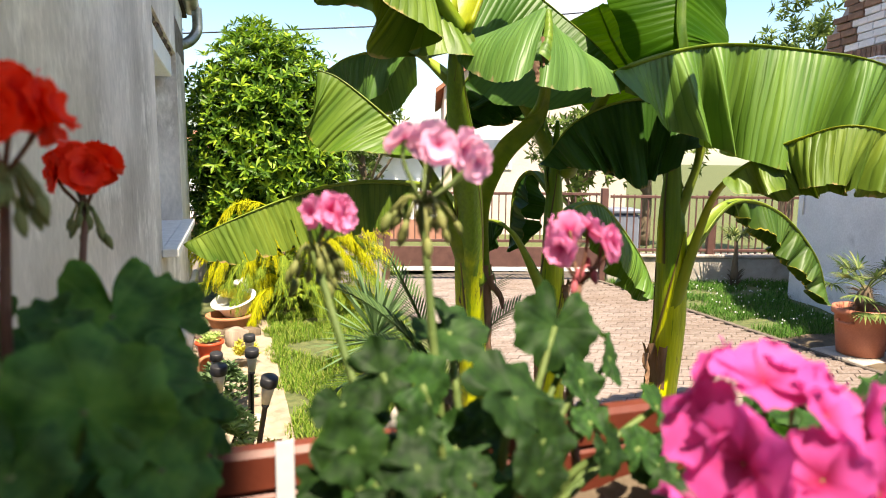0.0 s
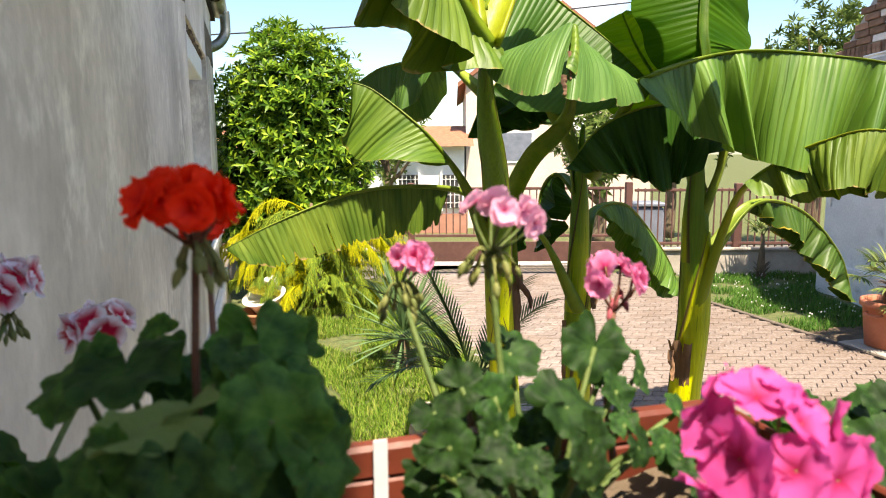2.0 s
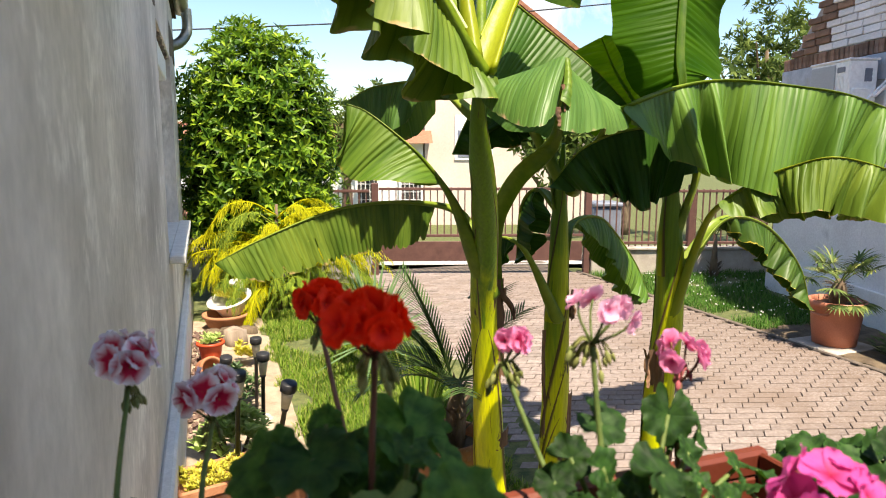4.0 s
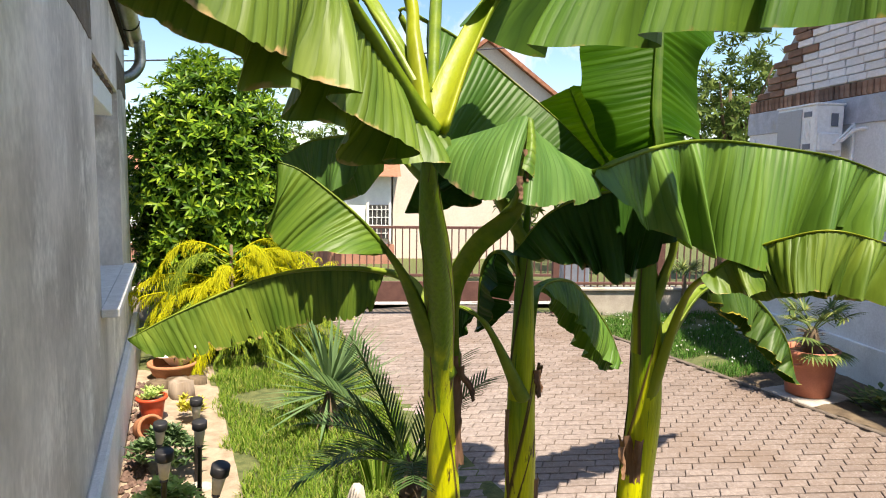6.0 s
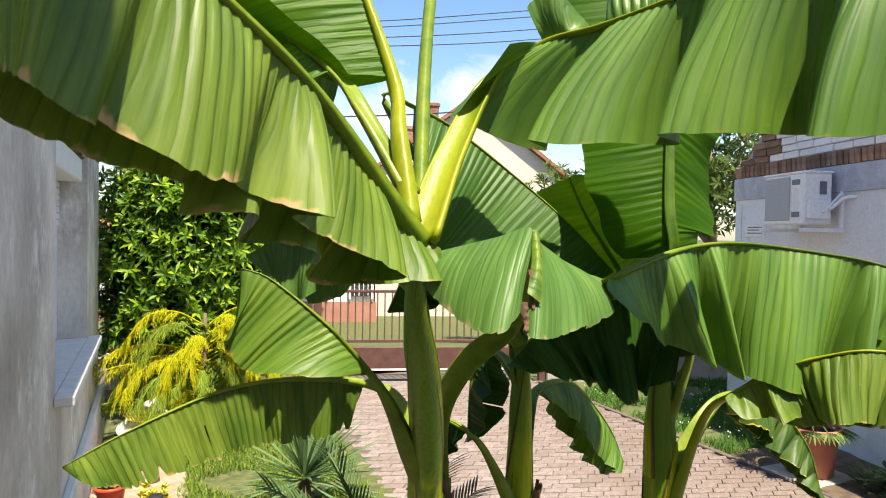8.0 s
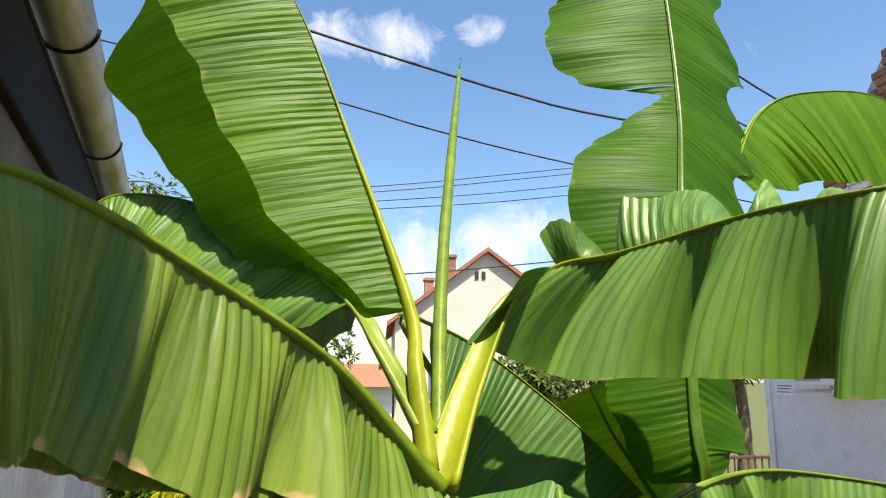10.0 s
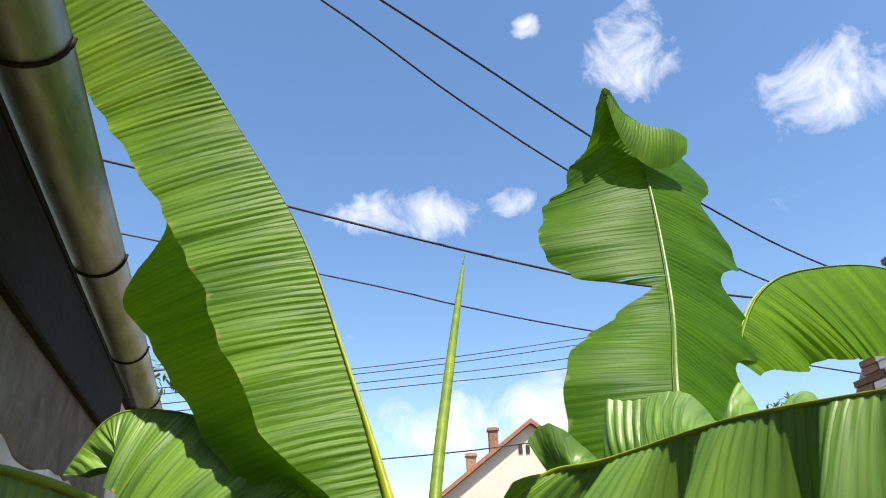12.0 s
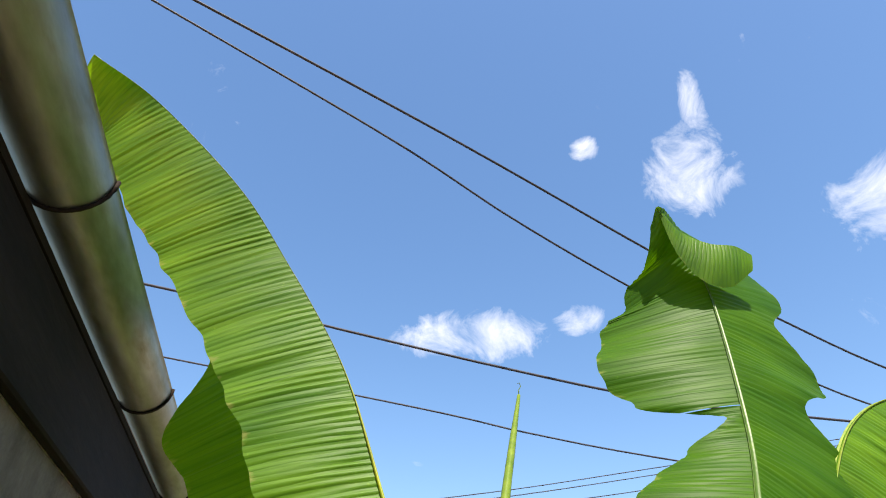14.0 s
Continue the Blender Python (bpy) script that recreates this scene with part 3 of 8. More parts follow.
def tube(sh, pts, radii, n=8, caps=True, flat=1.0, wob=0.0):
    """A tapering tube along points."""
    pts = [Vector(p) for p in pts]
    m = len(pts)
    ref = Vector((0.31, 0.17, 0.93)) if abs((pts[-1] - pts[0]).normalized().z) < 0.9 else Vector((0.1, 1, 0.05))
    vs, fs, uv, run = [], [], [], 0.0
    for i, p in enumerate(pts):
        tg = (pts[min(i + 1, m - 1)] - pts[max(i - 1, 0)]).normalized()
        a = tg.cross(ref).normalized()
        b = a.cross(tg)
        r = lin(radii, i / (m - 1))
        if i:
            run += (p - pts[i - 1]).length
        for j in range(n):
            w = 2 * math.pi * j / n
            rr = r * (1 + wob * (noise.noise(Vector((math.cos(w) * 2, math.sin(w) * 2, run * 6))) if wob else 0))
            vs.append(p + a * math.cos(w) * rr + b * math.sin(w) * rr * flat)
            uv.append((run, j / n))
    for i in range(m - 1):
        for j in range(n):
            k = (j + 1) % n
            fs.append((i * n + j, i * n + k, (i + 1) * n + k, (i + 1) * n + j))
    if caps:
        fs.append(tuple(range(n))[::-1])
        fs.append(tuple((m - 1) * n + j for j in range(n)))
    sh.add(vs, fs, uv)


def box(sh, lo, hi, m=None, bev=0.0):
    """A block from corner to corner, with chamfered edges where bev is given, turned by the matrix m."""
    x0, y0, z0 = lo
    x1, y1, z1 = hi
    if bev <= 0:
        vs = [Vector((x, y, z)) for x in (x0, x1) for y in (y0, y1) for z in (z0, z1)]
        fs = [(0, 1, 3, 2), (4, 6, 7, 5), (0, 4, 5, 1), (2, 3, 7, 6), (0, 2, 6, 4), (1, 5, 7, 3)]
    else:
        b = bm_box(lo, hi, bev)
        vs, fs = b
    if m is not None:
        vs = [m @ Vector(v) for v in vs]
    sh.add(vs, fs)


def bm_box(lo, hi, bev):
    bm = bmesh.new()
    bmesh.ops.create_cube(bm, size=1.0)
    lo, hi = Vector(lo), Vector(hi)
    for v in bm.verts:
        v.co = Vector((lo[i] + (v.co[i] + 0.5) * (hi[i] - lo[i]) for i in range(3)))
    bmesh.ops.bevel(bm, geom=list(bm.edges), offset=bev, segments=1, affect="EDGES")
    bm.verts.index_update()
    vs = [v.co.copy() for v in bm.verts]
    fs = [tuple(v.index for v in f.verts) for f in bm.faces]
    bm.free()
    return vs, fs


def lathe(sh, at, profile, n=24, m=None, wob=0.0):
    """A turned body: profile of (radius, height)."""
    at = Vector(at)
    vs, fs = [], []
    for r, z in profile:
        for j in range(n):
            w = 2 * math.pi * j / n
            p = Vector((math.cos(w) * r, math.sin(w) * r, z))
            if wob:
                p *= 1 + wob * noise.noise(p * 9 + at)
            vs.append(at + (m @ p if m is not None else p))
    k = len(profile)
    for i in range(k - 1):
        for j in range(n):
            q = (j + 1) % n
            fs.append((i * n + j, i * n + q, (i + 1) * n + q, (i + 1) * n + j))
    fs.append(tuple(range(n))[::-1])
    fs.append(tuple((k - 1) * n + j for j in range(n)))
    sh.add(vs, fs)


def blade(sh, base, way, up, length, width, bend=0.4, fold=0.2, seg=4, droop=None):
    """A long narrow leaf that bends over: way is its first direction, up the side that it bends away from."""
    way, up = Vector(way).normalized(), Vector(up)
    side = way.cross(up)
    if side.length < 1e-4:
        side = Vector((1, 0, 0))
    side.normalize()
    nrm = side.cross(way).normalized()
    p = Vector(base)
    vs, fs, uv = [], [], []
    d = way.copy()
    for i in range(seg + 1):
        s = i / seg
        w = width * (0.55 + 0.9 * s if s < 0.5 else 2.0 * (1 - s)) if i < seg else 0.0
        w = min(w, width)
        vs += [p - side * w * 0.5 + nrm * w * fold, p.copy(), p + side * w * 0.5 + nrm * w * fold]
        uv += [(s, 0.0), (s, 0.5), (s, 1.0)]
        if i:
            a, b = (i - 1) * 3, i * 3
            fs += [(a, a + 1, b + 1, b), (a + 1, a + 2, b + 2, b + 1)]
        d = (d - nrm * bend / seg if droop is None else d + Vector((0, 0, -droop / seg))).normalized()
        p = p + d * (length / seg)
    sh.add(vs, fs, uv)


def leaflet(sh, p, d, up, length, width, cup=0.15):
    """A small pointed leaf of four triangles."""
    d = d.normalized()
    side = d.cross(up)
    if side.length < 1e-4:
        side = Vector((1, 0, 0))
    side.normalize()
    nrm = side.cross(d)
    mid = p + d * length * 0.5 - nrm * length * cup * 0.3
    sh.add([p, mid + side * width * 0.5 + nrm * width * cup, p + d * length - nrm * length * cup, mid - side * width * 0.5 + nrm * width * cup, mid], [(0, 1, 4), (1, 2, 4), (2, 3, 4), (3, 0, 4)], [(0, 0.5), (0.5, 1), (1, 0.5), (0.5, 0), (0.5, 0.5)])


# ---- banana plants ----
def smooth_lin(vals, s):
    x = s * (len(vals) - 1)
    k = min(int(x), len(vals) - 2)
    u = x - k
    return vals[k] + (vals[k + 1] - vals[k]) * u * u * (3 - 2 * u)


def channel(sh, line, radii, ref, seg=14):
    """Stalk with a groove along its upper side."""
    n = len(line)
    vs, fs, uv = [], [], []
    for i, p in enumerate(line):
        tg = (line[min(i + 1, n - 1)] - line[max(i - 1, 0)]).normalized()
        nv = (ref - tg * ref.dot(tg)).normalized()
        sv = tg.cross(nv)
        r = lin(radii, i / (n - 1))
        for j in range(seg):
            w = 2 * math.pi * j / seg
            x, y = math.cos(w) * 1.12, math.sin(w)
            if y > 0:
                y = 0.30 - 0.62 * y * y
            vs.append(p + sv * (x * r) + nv * (y * r))
            uv.append((i / n, j / seg))
    for i in range(n - 1):
        for j in range(seg):
            a, b = i * seg + j, i * seg + (j + 1) % seg
            fs.append((a, b, b + seg, a + seg))
    fs.append(tuple(range(seg))[::-1])
    fs.append(tuple(range((n - 1) * seg, n * seg)))
    sh.add(vs, fs, uv)


def banana_leaf(plant, ctrl, start, halves, mat, ref=(0, 0, 1), rad=(0.028, 0.011, 0.006, 0.0018), label="", seed=0, wave=0.02, pleat=0.0016, name="leaf", rib_mat=None, fold=0.012, every=0.11, skew=1, rag=0.0, rolling=False, comb=0.003, lobed=0.0, lobe_from=0, lift=0.0):
    """ctrl: line of stalk and rib; start: control point at which the blade begins.
    halves: (side, widths, angles below the flat, curl, sweep, tears)."""
    line, total = even(curve_pts(ctrl, 160), 161)
    stalk, _ = even(curve_pts(ctrl[:start + 1], 80), 81) if start > 0 else ([], 0)
    cut = 0.0
    for a, b in zip(stalk, stalk[1:]):
        cut += (b - a).length
    first = cut / total
    length = total - cut
    n = max(24, int(length / 0.0045))
    blade_line = []
    for i in range(n + 1):
        x = (first + (1 - first) * i / n) * 160
        k = min(int(x), 159)
        blade_line.append(line[k].lerp(line[k + 1], x - k))
    ref = Vector(ref)
    sh = Shape()
    m = 12
    rnd = random.Random(seed)
    off = Vector((seed * 3.7, seed * 1.3, 0))
    for side, widths, angles, curl, sweep, tears in halves:
        vs, uv, fs = [], [], []
        torn = {}
        for u, v0 in tears:
            torn[int(u * n)] = v0
        for i, p in enumerate(blade_line):
            s = i / n
            tg = (blade_line[min(i + 1, n)] - blade_line[max(i - 1, 0)]).normalized()
            nv = (ref - tg * ref.dot(tg)).normalized()
            sv = tg.cross(nv) * side
            w = smooth_lin(widths, s) * (1 + 0.035 * noise.noise(Vector((s * length * 10, seed, side))))
            deep = lin(fold, s) if isinstance(fold, list) else fold
            w *= min(1.0, (s * length / 0.02 + 0.25)) * min(1.0, ((1 - s) * length / 0.03 + 0.1))
            a = radians(lin(angles, s))
            w *= 1 - rag * max(0.0, noise.noise(Vector((s * length * 34, seed, side * 2.0))) + 0.6 * noise.noise(Vector((s * length * 90, seed, side * 7.0))))
            swp = lin(sweep, s) if isinstance(sweep, list) else sweep
            big = noise.noise(Vector((s * length * 6.5, side * 5 + seed, 1.0))) + 0.75 * noise.noise(Vector((s * length * 14, side * 5 + seed, 4.0)))
            crinkle = noise.noise(Vector((s * length * 28, side * 3 + seed, 9.0)))
            # deep curtain folds: one long face, one short steep face
            x = (s * length / every + 0.9 * noise.noise(Vector((s * length * 4.0, side * 2 + seed, 6.0)))) % 1.0
            x = 1 - x / 0.66 if x < 0.66 else (x - 0.66) / 0.34
            x = (x * x * (3 - 2 * x) * 2 - 1) * skew * (0.9 + 0.6 * noise.noise(Vector((s * length * 5.0, seed, side * 4.0))))
            if rolling:
                x = math.sin(2 * math.pi * s * length / every + side + 1.3 * noise.noise(Vector((s * length * 2.5, side * 2 + seed, 6.0)))) * (0.8 + 0.4 * noise.noise(Vector((s * length * 3.0, seed, side * 4.0))))
            if rolling and side < 0:
                x *= 0.4
            if lobed and side > 0:
                w *= 1 - lobed * (0.5 + 0.5 * math.cos(2 * math.pi * (s * length - lobe_from) / every + 1.2 * noise.noise(Vector((s * length * 2.0, seed, 3.0))))) ** 1.6
            else:
                w *= 1 + min(0.06, 1.6 * deep) * x
            tooth = math.sin(s * length / 0.021 * 2 * math.pi + 5 * noise.noise(Vector((s * length * 5, side, seed + 3.0))))
            tooth *= 0.45 + 0.9 * max(0.0, noise.noise(Vector((s * length * 3.0, side * 3, seed + 8.0))) + 0.35)
            q = p.copy()
            for j in range(m + 1):
                v = j / m
                ang = a + radians(curl) * v
                d = sv * math.cos(ang) - nv * math.sin(ang)
                up = sv * math.sin(ang) + nv * math.cos(ang)
                if j:
                    q = q + d * (w / m)
                pl = math.sin(s * length / 0.026 * 2 * math.pi + 3 * noise.noise(Vector((s * length * 6, v, seed)))) * (0.5 + 0.5 * noise.noise(Vector((s * length * 4, seed, 2.0))))
                r = q + tg * (swp * w * v * (1 - 0.35 * v)) + up * (wave * v ** 1.4 * big + pleat * min(1, v * 5) * (1 - 0.8 * v ** 4) * pl + (0.002 + 0.16 * wave) * v * crinkle + deep * v ** 0.85 * x + comb * tooth * min(1.0, v * w / 0.025) * math.exp(-v * w / 0.11))
                vs.append(r)
                uv.append((s * length + side * 7, v))
        for i in range(n):
            for j in range(m):
                if i in torn and (j + 1) / m > torn[i]:
                    continue
                a = i * (m + 1) + j
                f = (a, a + 1, a + m + 2, a + m + 1)
                fs.append(f if side > 0 else f[::-1])
        sh.add(vs, fs, uv)
    leaf = part(name, sh, mat, plant, label)
    rib = Shape()
    channel(rib, [p + ref.normalized() * lift for p in line[::2]], rad, ref)
    part("stalk", rib, rib_mat or M_RIB, leaf)
    return leaf


def banana_trunk(plant, ctrl, radii, label, seed):
    sh = Shape()
    pts, _ = even(curve_pts(ctrl, 60), 48)
    tube(sh, pts, radii, 20, wob=0.10)
    t = part("trunk", sh, M_TRUNK, plant, label)
    # leaf sheaths wrap the trunk in long overlapping tongues
    rnd = random.Random(seed)
    for k in range(6):
        s0 = 0.06 + 0.14 * k
        a0 = rnd.uniform(0, 6.28)
        sh = Shape()
        vs, fs, uv = [], [], []
        rows, cols = 18, 9
        for i in range(rows):
            u = i / (rows - 1)
            x = min(0.999, s0 + 0.34 * u) * 47
            i0 = int(x)
            p = pts[i0].lerp(pts[min(i0 + 1, 47)], x - i0)
            half = 1.9 * (1 - u) ** 0.7 + 0.25
            r = lin(radii, x / 47) * (1.06 + 0.03 * u)
            for j in range(cols):
                w = a0 + (j / (cols - 1) - 0.5) * 2 * half + u * 0.9
                vs.append(p + Vector((math.cos(w) * r, math.sin(w) * r, 0)))
                uv.append((u, j / (cols - 1)))
        for i in range(rows - 1):
            for j in range(cols - 1):
                a = i * cols + j
                fs.append((a, a + 1, a + cols + 1, a + cols))
        sh.add(vs, fs, uv)
        part("sheath", sh, M_SHEATH, t)
    return t


def dry_peel(plant, at, way, length, width, seed, label="curled dry brown sheath"):
    """A strip of dead sheath that has come loose: cupped, crumpled, with ragged edges."""
    sh = Shape()
    at, way = Vector(at), Vector(way).normalized()
    side = way.cross(Vector((0.2, -1, 0.1))).normalized()
    nrm = side.cross(way)
    vs, fs = [], []
    rows, cols = 22, 8
    for i in range(rows + 1):
        u = i / rows
        w = width * (0.75 + 0.25 * math.cos(u * 2.4)) * (1 + 0.45 * noise.noise(Vector((u * 6, seed, 0.0))))
        sway = side * width * 0.55 * noise.noise(Vector((u * 2.2, seed, 5.0)))
        for j in range(cols + 1):
            v = j / cols - 0.5
            end = length * u * (1 + 0.12 * noise.noise(Vector((v * 7, seed, 8.0))))
            lump = 0.22 * width * noise.noise(Vector((u * 7, v * 4, seed))) + 0.10 * width * noise.noise(Vector((u * 22, v * 9, seed)))
            vs.append(at + way * end + sway + side * w * math.sin(v * 2.6) * 0.6 + nrm * (-abs(v) * w * 0.9 + 0.3 * width * u * u + lump))
    for i in range(rows):
        for j in range(cols):
            a = i * (cols + 1) + j
            fs.append((a, a + 1, a + cols + 2, a + cols + 1))
    sh.add(vs, fs)
    part("dry_sheath", sh, M_DRYSHEATH, plant, label)


def dead_wrap(plant, at, r, height, a0, a1, seed, flare=0.0, label="brown dead sheath clinging to the trunk"):
    """A torn collar of dead sheath round part of a trunk; a0 and a1 in degrees, 270 towards the porch."""
    sh = Shape()
    at = Vector(at)
    vs, fs = [], []
    rows, cols = 16, 22
    for i in range(rows + 1):
        u = i / rows
        for j in range(cols + 1):
            c = j / cols
            a = radians(a0 + (a1 - a0) * c)
            top = 1 - 0.35 * max(0.0, noise.noise(Vector((c * 4, seed, 1.0))) + 0.7 * noise.noise(Vector((c * 13, seed, 2.0))))
            foot = 0.18 * noise.noise(Vector((c * 5, seed, 6.0)))
            k = foot + (top - foot) * u
            rr = r * (1.07 + 0.05 * noise.noise(Vector((c * 6, u * 3, seed))) + 0.05 * noise.noise(Vector((c * 19, u * 6, seed)))) + flare * u * u * (0.6 + 0.8 * noise.noise(Vector((c * 3, seed, 9.0))))
            vs.append(at + Vector((math.cos(a) * rr, math.sin(a) * rr, height * k)))
    for i in range(rows):
        for j in range(cols):
            q = i * (cols + 1) + j
            fs.append((q, q + 1, q + cols + 2, q + cols + 1))
    sh.add(vs, fs)
    part("dry_sheath", sh, M_DRYSHEATH, plant, label)


plant_a = thing("banana_plant", (1.76, 2.86, 0.0), "tall banana plant with yellow-green trunk beside the drive", "banana plant", "banana plants")
banana_trunk(plant_a, [(1.76, 2.86, -0.02), (1.70, 2.78, 0.44), (1.66, 2.73, 0.85), (1.62, 2.68, 1.15), (1.57, 2.56, 1.41), (1.52, 2.46, 1.57), (1.45, 2.34, 1.75), (1.42, 2.27, 1.9)], [0.070, 0.063, 0.057, 0.050, 0.044, 0.041, 0.036, 0.012], "smooth yellow-green trunk with brown scars", 3)
# big leaf that arches towards the house wall
banana_leaf(plant_a, [(1.42, 2.27, 1.9), (1.33, 2.2, 1.98), (1.22, 2.1, 2.08), (1.12, 2.0, 2.15), (0.95, 1.85, 2.23), (0.85, 1.75, 2.27), (0.79, 1.62, 2.265), (0.75, 1.51, 2.2), (0.76, 1.45, 2.03)], 0,
            [(-1, [0.09, 0.17, 0.19, 0.21, 0.235, 0.24, 0.235, 0.19, 0.05], [64, 74, 78, 80], 14, [-0.5, -0.1, 0.1, 0.1], []), (1, [0.08, 0.17, 0.21, 0.24, 0.25, 0.24, 0.19, 0.11, 0.03], [66, 66, 68, 70, 70], 18, [-0.5, -0.5, -0.35, -0.1, 0.1, 0.1, 0.1], [])],
            M_BANANA_BURNT, label="arching blade with a browned wavy margin", rad=(0.030, 0.010, 0.007, 0.002), seed=1, wave=0.016, fold=[0.055, 0.065, 0.045, 0.022, 0.014, 0.012], every=0.19, rag=0.04, comb=0.004, rib_mat=M_GREENRIB)
# big leaf that arches over the drive
banana_leaf(plant_a, [(1.42, 2.25, 1.91), (1.53, 2.35, 2.09), (1.68, 2.45, 2.29), (1.79, 2.4, 2.37), (1.85, 2.25, 2.38), (1.93, 2.05, 2.41), (1.97, 1.9, 2.42), (2.04, 1.72, 2.42), (2.12, 1.5, 2.41), (2.2, 1.3, 2.33)], 3,
            [(1, [0.20, 0.26, 0.29, 0.31, 0.33, 0.34, 0.34, 0.31, 0.12], [56, 70, 76, 78, 78], 10, [-1.5, -0.8, -0.35, -0.2, -0.15, -0.1], []), (-1, [0.03, 0.11, 0.13, 0.07, 0.05, 0.05, 0.05, 0.03], [-50, -35, -10, 60, 85, 85], 8, -0.2, [])],
            M_BANANA, label="broad blade hanging from its rib", rad=(0.036, 0.022, 0.007, 0.005, 0.002), seed=2, wave=0.012, fold=0.10, every=0.23, rib_mat=M_STALK, comb=0.0045)
# upright leaf folded along its rib
banana_leaf(plant_a, [(1.42, 2.27, 1.92), (1.42, 2.35, 2.11), (1.43, 2.44, 2.26), (1.32, 2.6, 2.69), (1.19, 2.7, 3.08), (0.98, 2.76, 3.45), (0.78, 2.75, 3.72), (0.46, 2.7, 4.0), (0.25, 2.6, 4.07)], 2,
            [(-1, [0.1, 0.26, 0.31, 0.33, 0.34, 0.34, 0.28, 0.12], [75, 72, 70, 65], 8, 0.1, []), (1, [0.12, 0.36, 0.44, 0.51, 0.56, 0.34, 0.22, 0.2, 0.15, 0.1, 0.04], [70, 78, 80, 75], 4, 0.1, [])],
            M_BANANA_NEW, ref=(1, -0.3, 0.25), label="upright bright blade folded along its rib", seed=3, wave=0.007, fold=0.004, every=0.2, pleat=0.0020, comb=0.0026, rad=(0.036, 0.011, 0.0016, 0.001, 0.0008), rib_mat=M_STALK)
# rolled new leaf
sh = Shape()
tube(sh, even(curve_pts([(1.43, 2.28, 1.9), (1.575, 2.62, 2.36), (1.755, 2.98, 2.85), (1.94, 3.34, 3.33)], 40), 30)[0], [0.016, 0.0165, 0.017, 0.016, 0.013, 0.007], 10, wob=0.08)
tube(sh, [(1.94, 3.34, 3.33), (1.941, 3.342, 3.355), (1.95, 3.342, 3.37), (1.947, 3.342, 3.388), (1.938, 3.342, 3.382)], [0.0022, 0.0014], 5)
part("rolled_leaf", sh, M_GREENRIB, plant_a, "tightly rolled new leaf standing upright")
# leaf behind, towards the bush
banana_leaf(plant_a, [(1.42, 2.3, 2.0), (1.35, 2.4, 2.17), (1.31, 2.5, 2.27), (1.18, 2.7, 2.42), (1.02, 2.85, 2.54), (0.86, 2.95, 2.59), (0.73, 3.0, 2.57), (0.64, 3.02, 2.42)], 2,
            [(-1, [0.1, 0.26, 0.3, 0.3, 0.26, 0.2, 0.05], [35, 50, 60], 25, 0.1, []), (1, [0.1, 0.3, 0.33, 0.33, 0.3, 0.2, 0.05], [40, 50, 60], 30, 0.1, [])],
            M_BANANA, label="arching blade seen from behind", seed=4)
banana_leaf(plant_a, [(1.49, 2.45, 1.80), (1.40, 2.6, 1.90), (1.26, 2.75, 1.90), (1.17, 2.82, 1.85)], 1,
            [(-1, [0.1, 0.17, 0.17, 0.05], [50, 65, 70], 20, 0.1, []), (1, [0.12, 0.2, 0.2, 0.05], [40, 50, 60], 20, 0.1, [])], M_BANANA_FAN, label="dusty green blade behind the trunk", seed=5)
# middle left leaf
banana_leaf(plant_a, [(1.63, 2.66, 1.2), (1.53, 2.58, 1.38), (1.46, 2.53, 1.51), (1.40, 2.5, 1.595), (1.325, 2.5, 1.685), (1.25, 2.53, 1.755), (1.18, 2.56, 1.81), (1.125, 2.57, 1.83)], 3,
            [(-1, [0.06, 0.13, 0.165, 0.185, 0.195, 0.19, 0.165, 0.08], [55, 66, 70, 72], 16, [0.9, 0.4, 0.1, 0.05], []), (1, [0.03, 0.08, 0.12, 0.14, 0.15, 0.15, 0.10], [60, 70, 66, 50], 24, 0.15, [])],
            M_BANANA_OLD, label="drooping yellow-green blade with a dry tip", seed=6, wave=0.012, fold=0.004, rib_mat=M_GREENRIB, comb=0.0025, rag=0.05, rad=(0.036, 0.026, 0.012, 0.006, 0.002))
# lowest left leaf
banana_leaf(plant_a, [(1.56, 2.6, 1.36), (1.53, 2.66, 1.48), (1.46, 2.75, 1.515), (1.28, 2.85, 1.515), (1.11, 2.93, 1.475), (0.89, 2.93, 1.39), (0.74, 2.93, 1.315)], 2,
            [(-1, [0.13, 0.17, 0.175, 0.175, 0.165, 0.14, 0.07], [82, 86, 80, 75], 6, 0.05, [(0.57, 0.45), (0.66, 0.8), (0.80, 0.75)]), (1, [0.08, 0.13, 0.14, 0.13, 0.11, 0.08, 0.03], [70, 80, 80], 10, 0.05, [])],
            M_BANANA_BURNT, label="low blade with a torn dry margin", seed=7, wave=0.012, fold=0.005, rag=0.3)
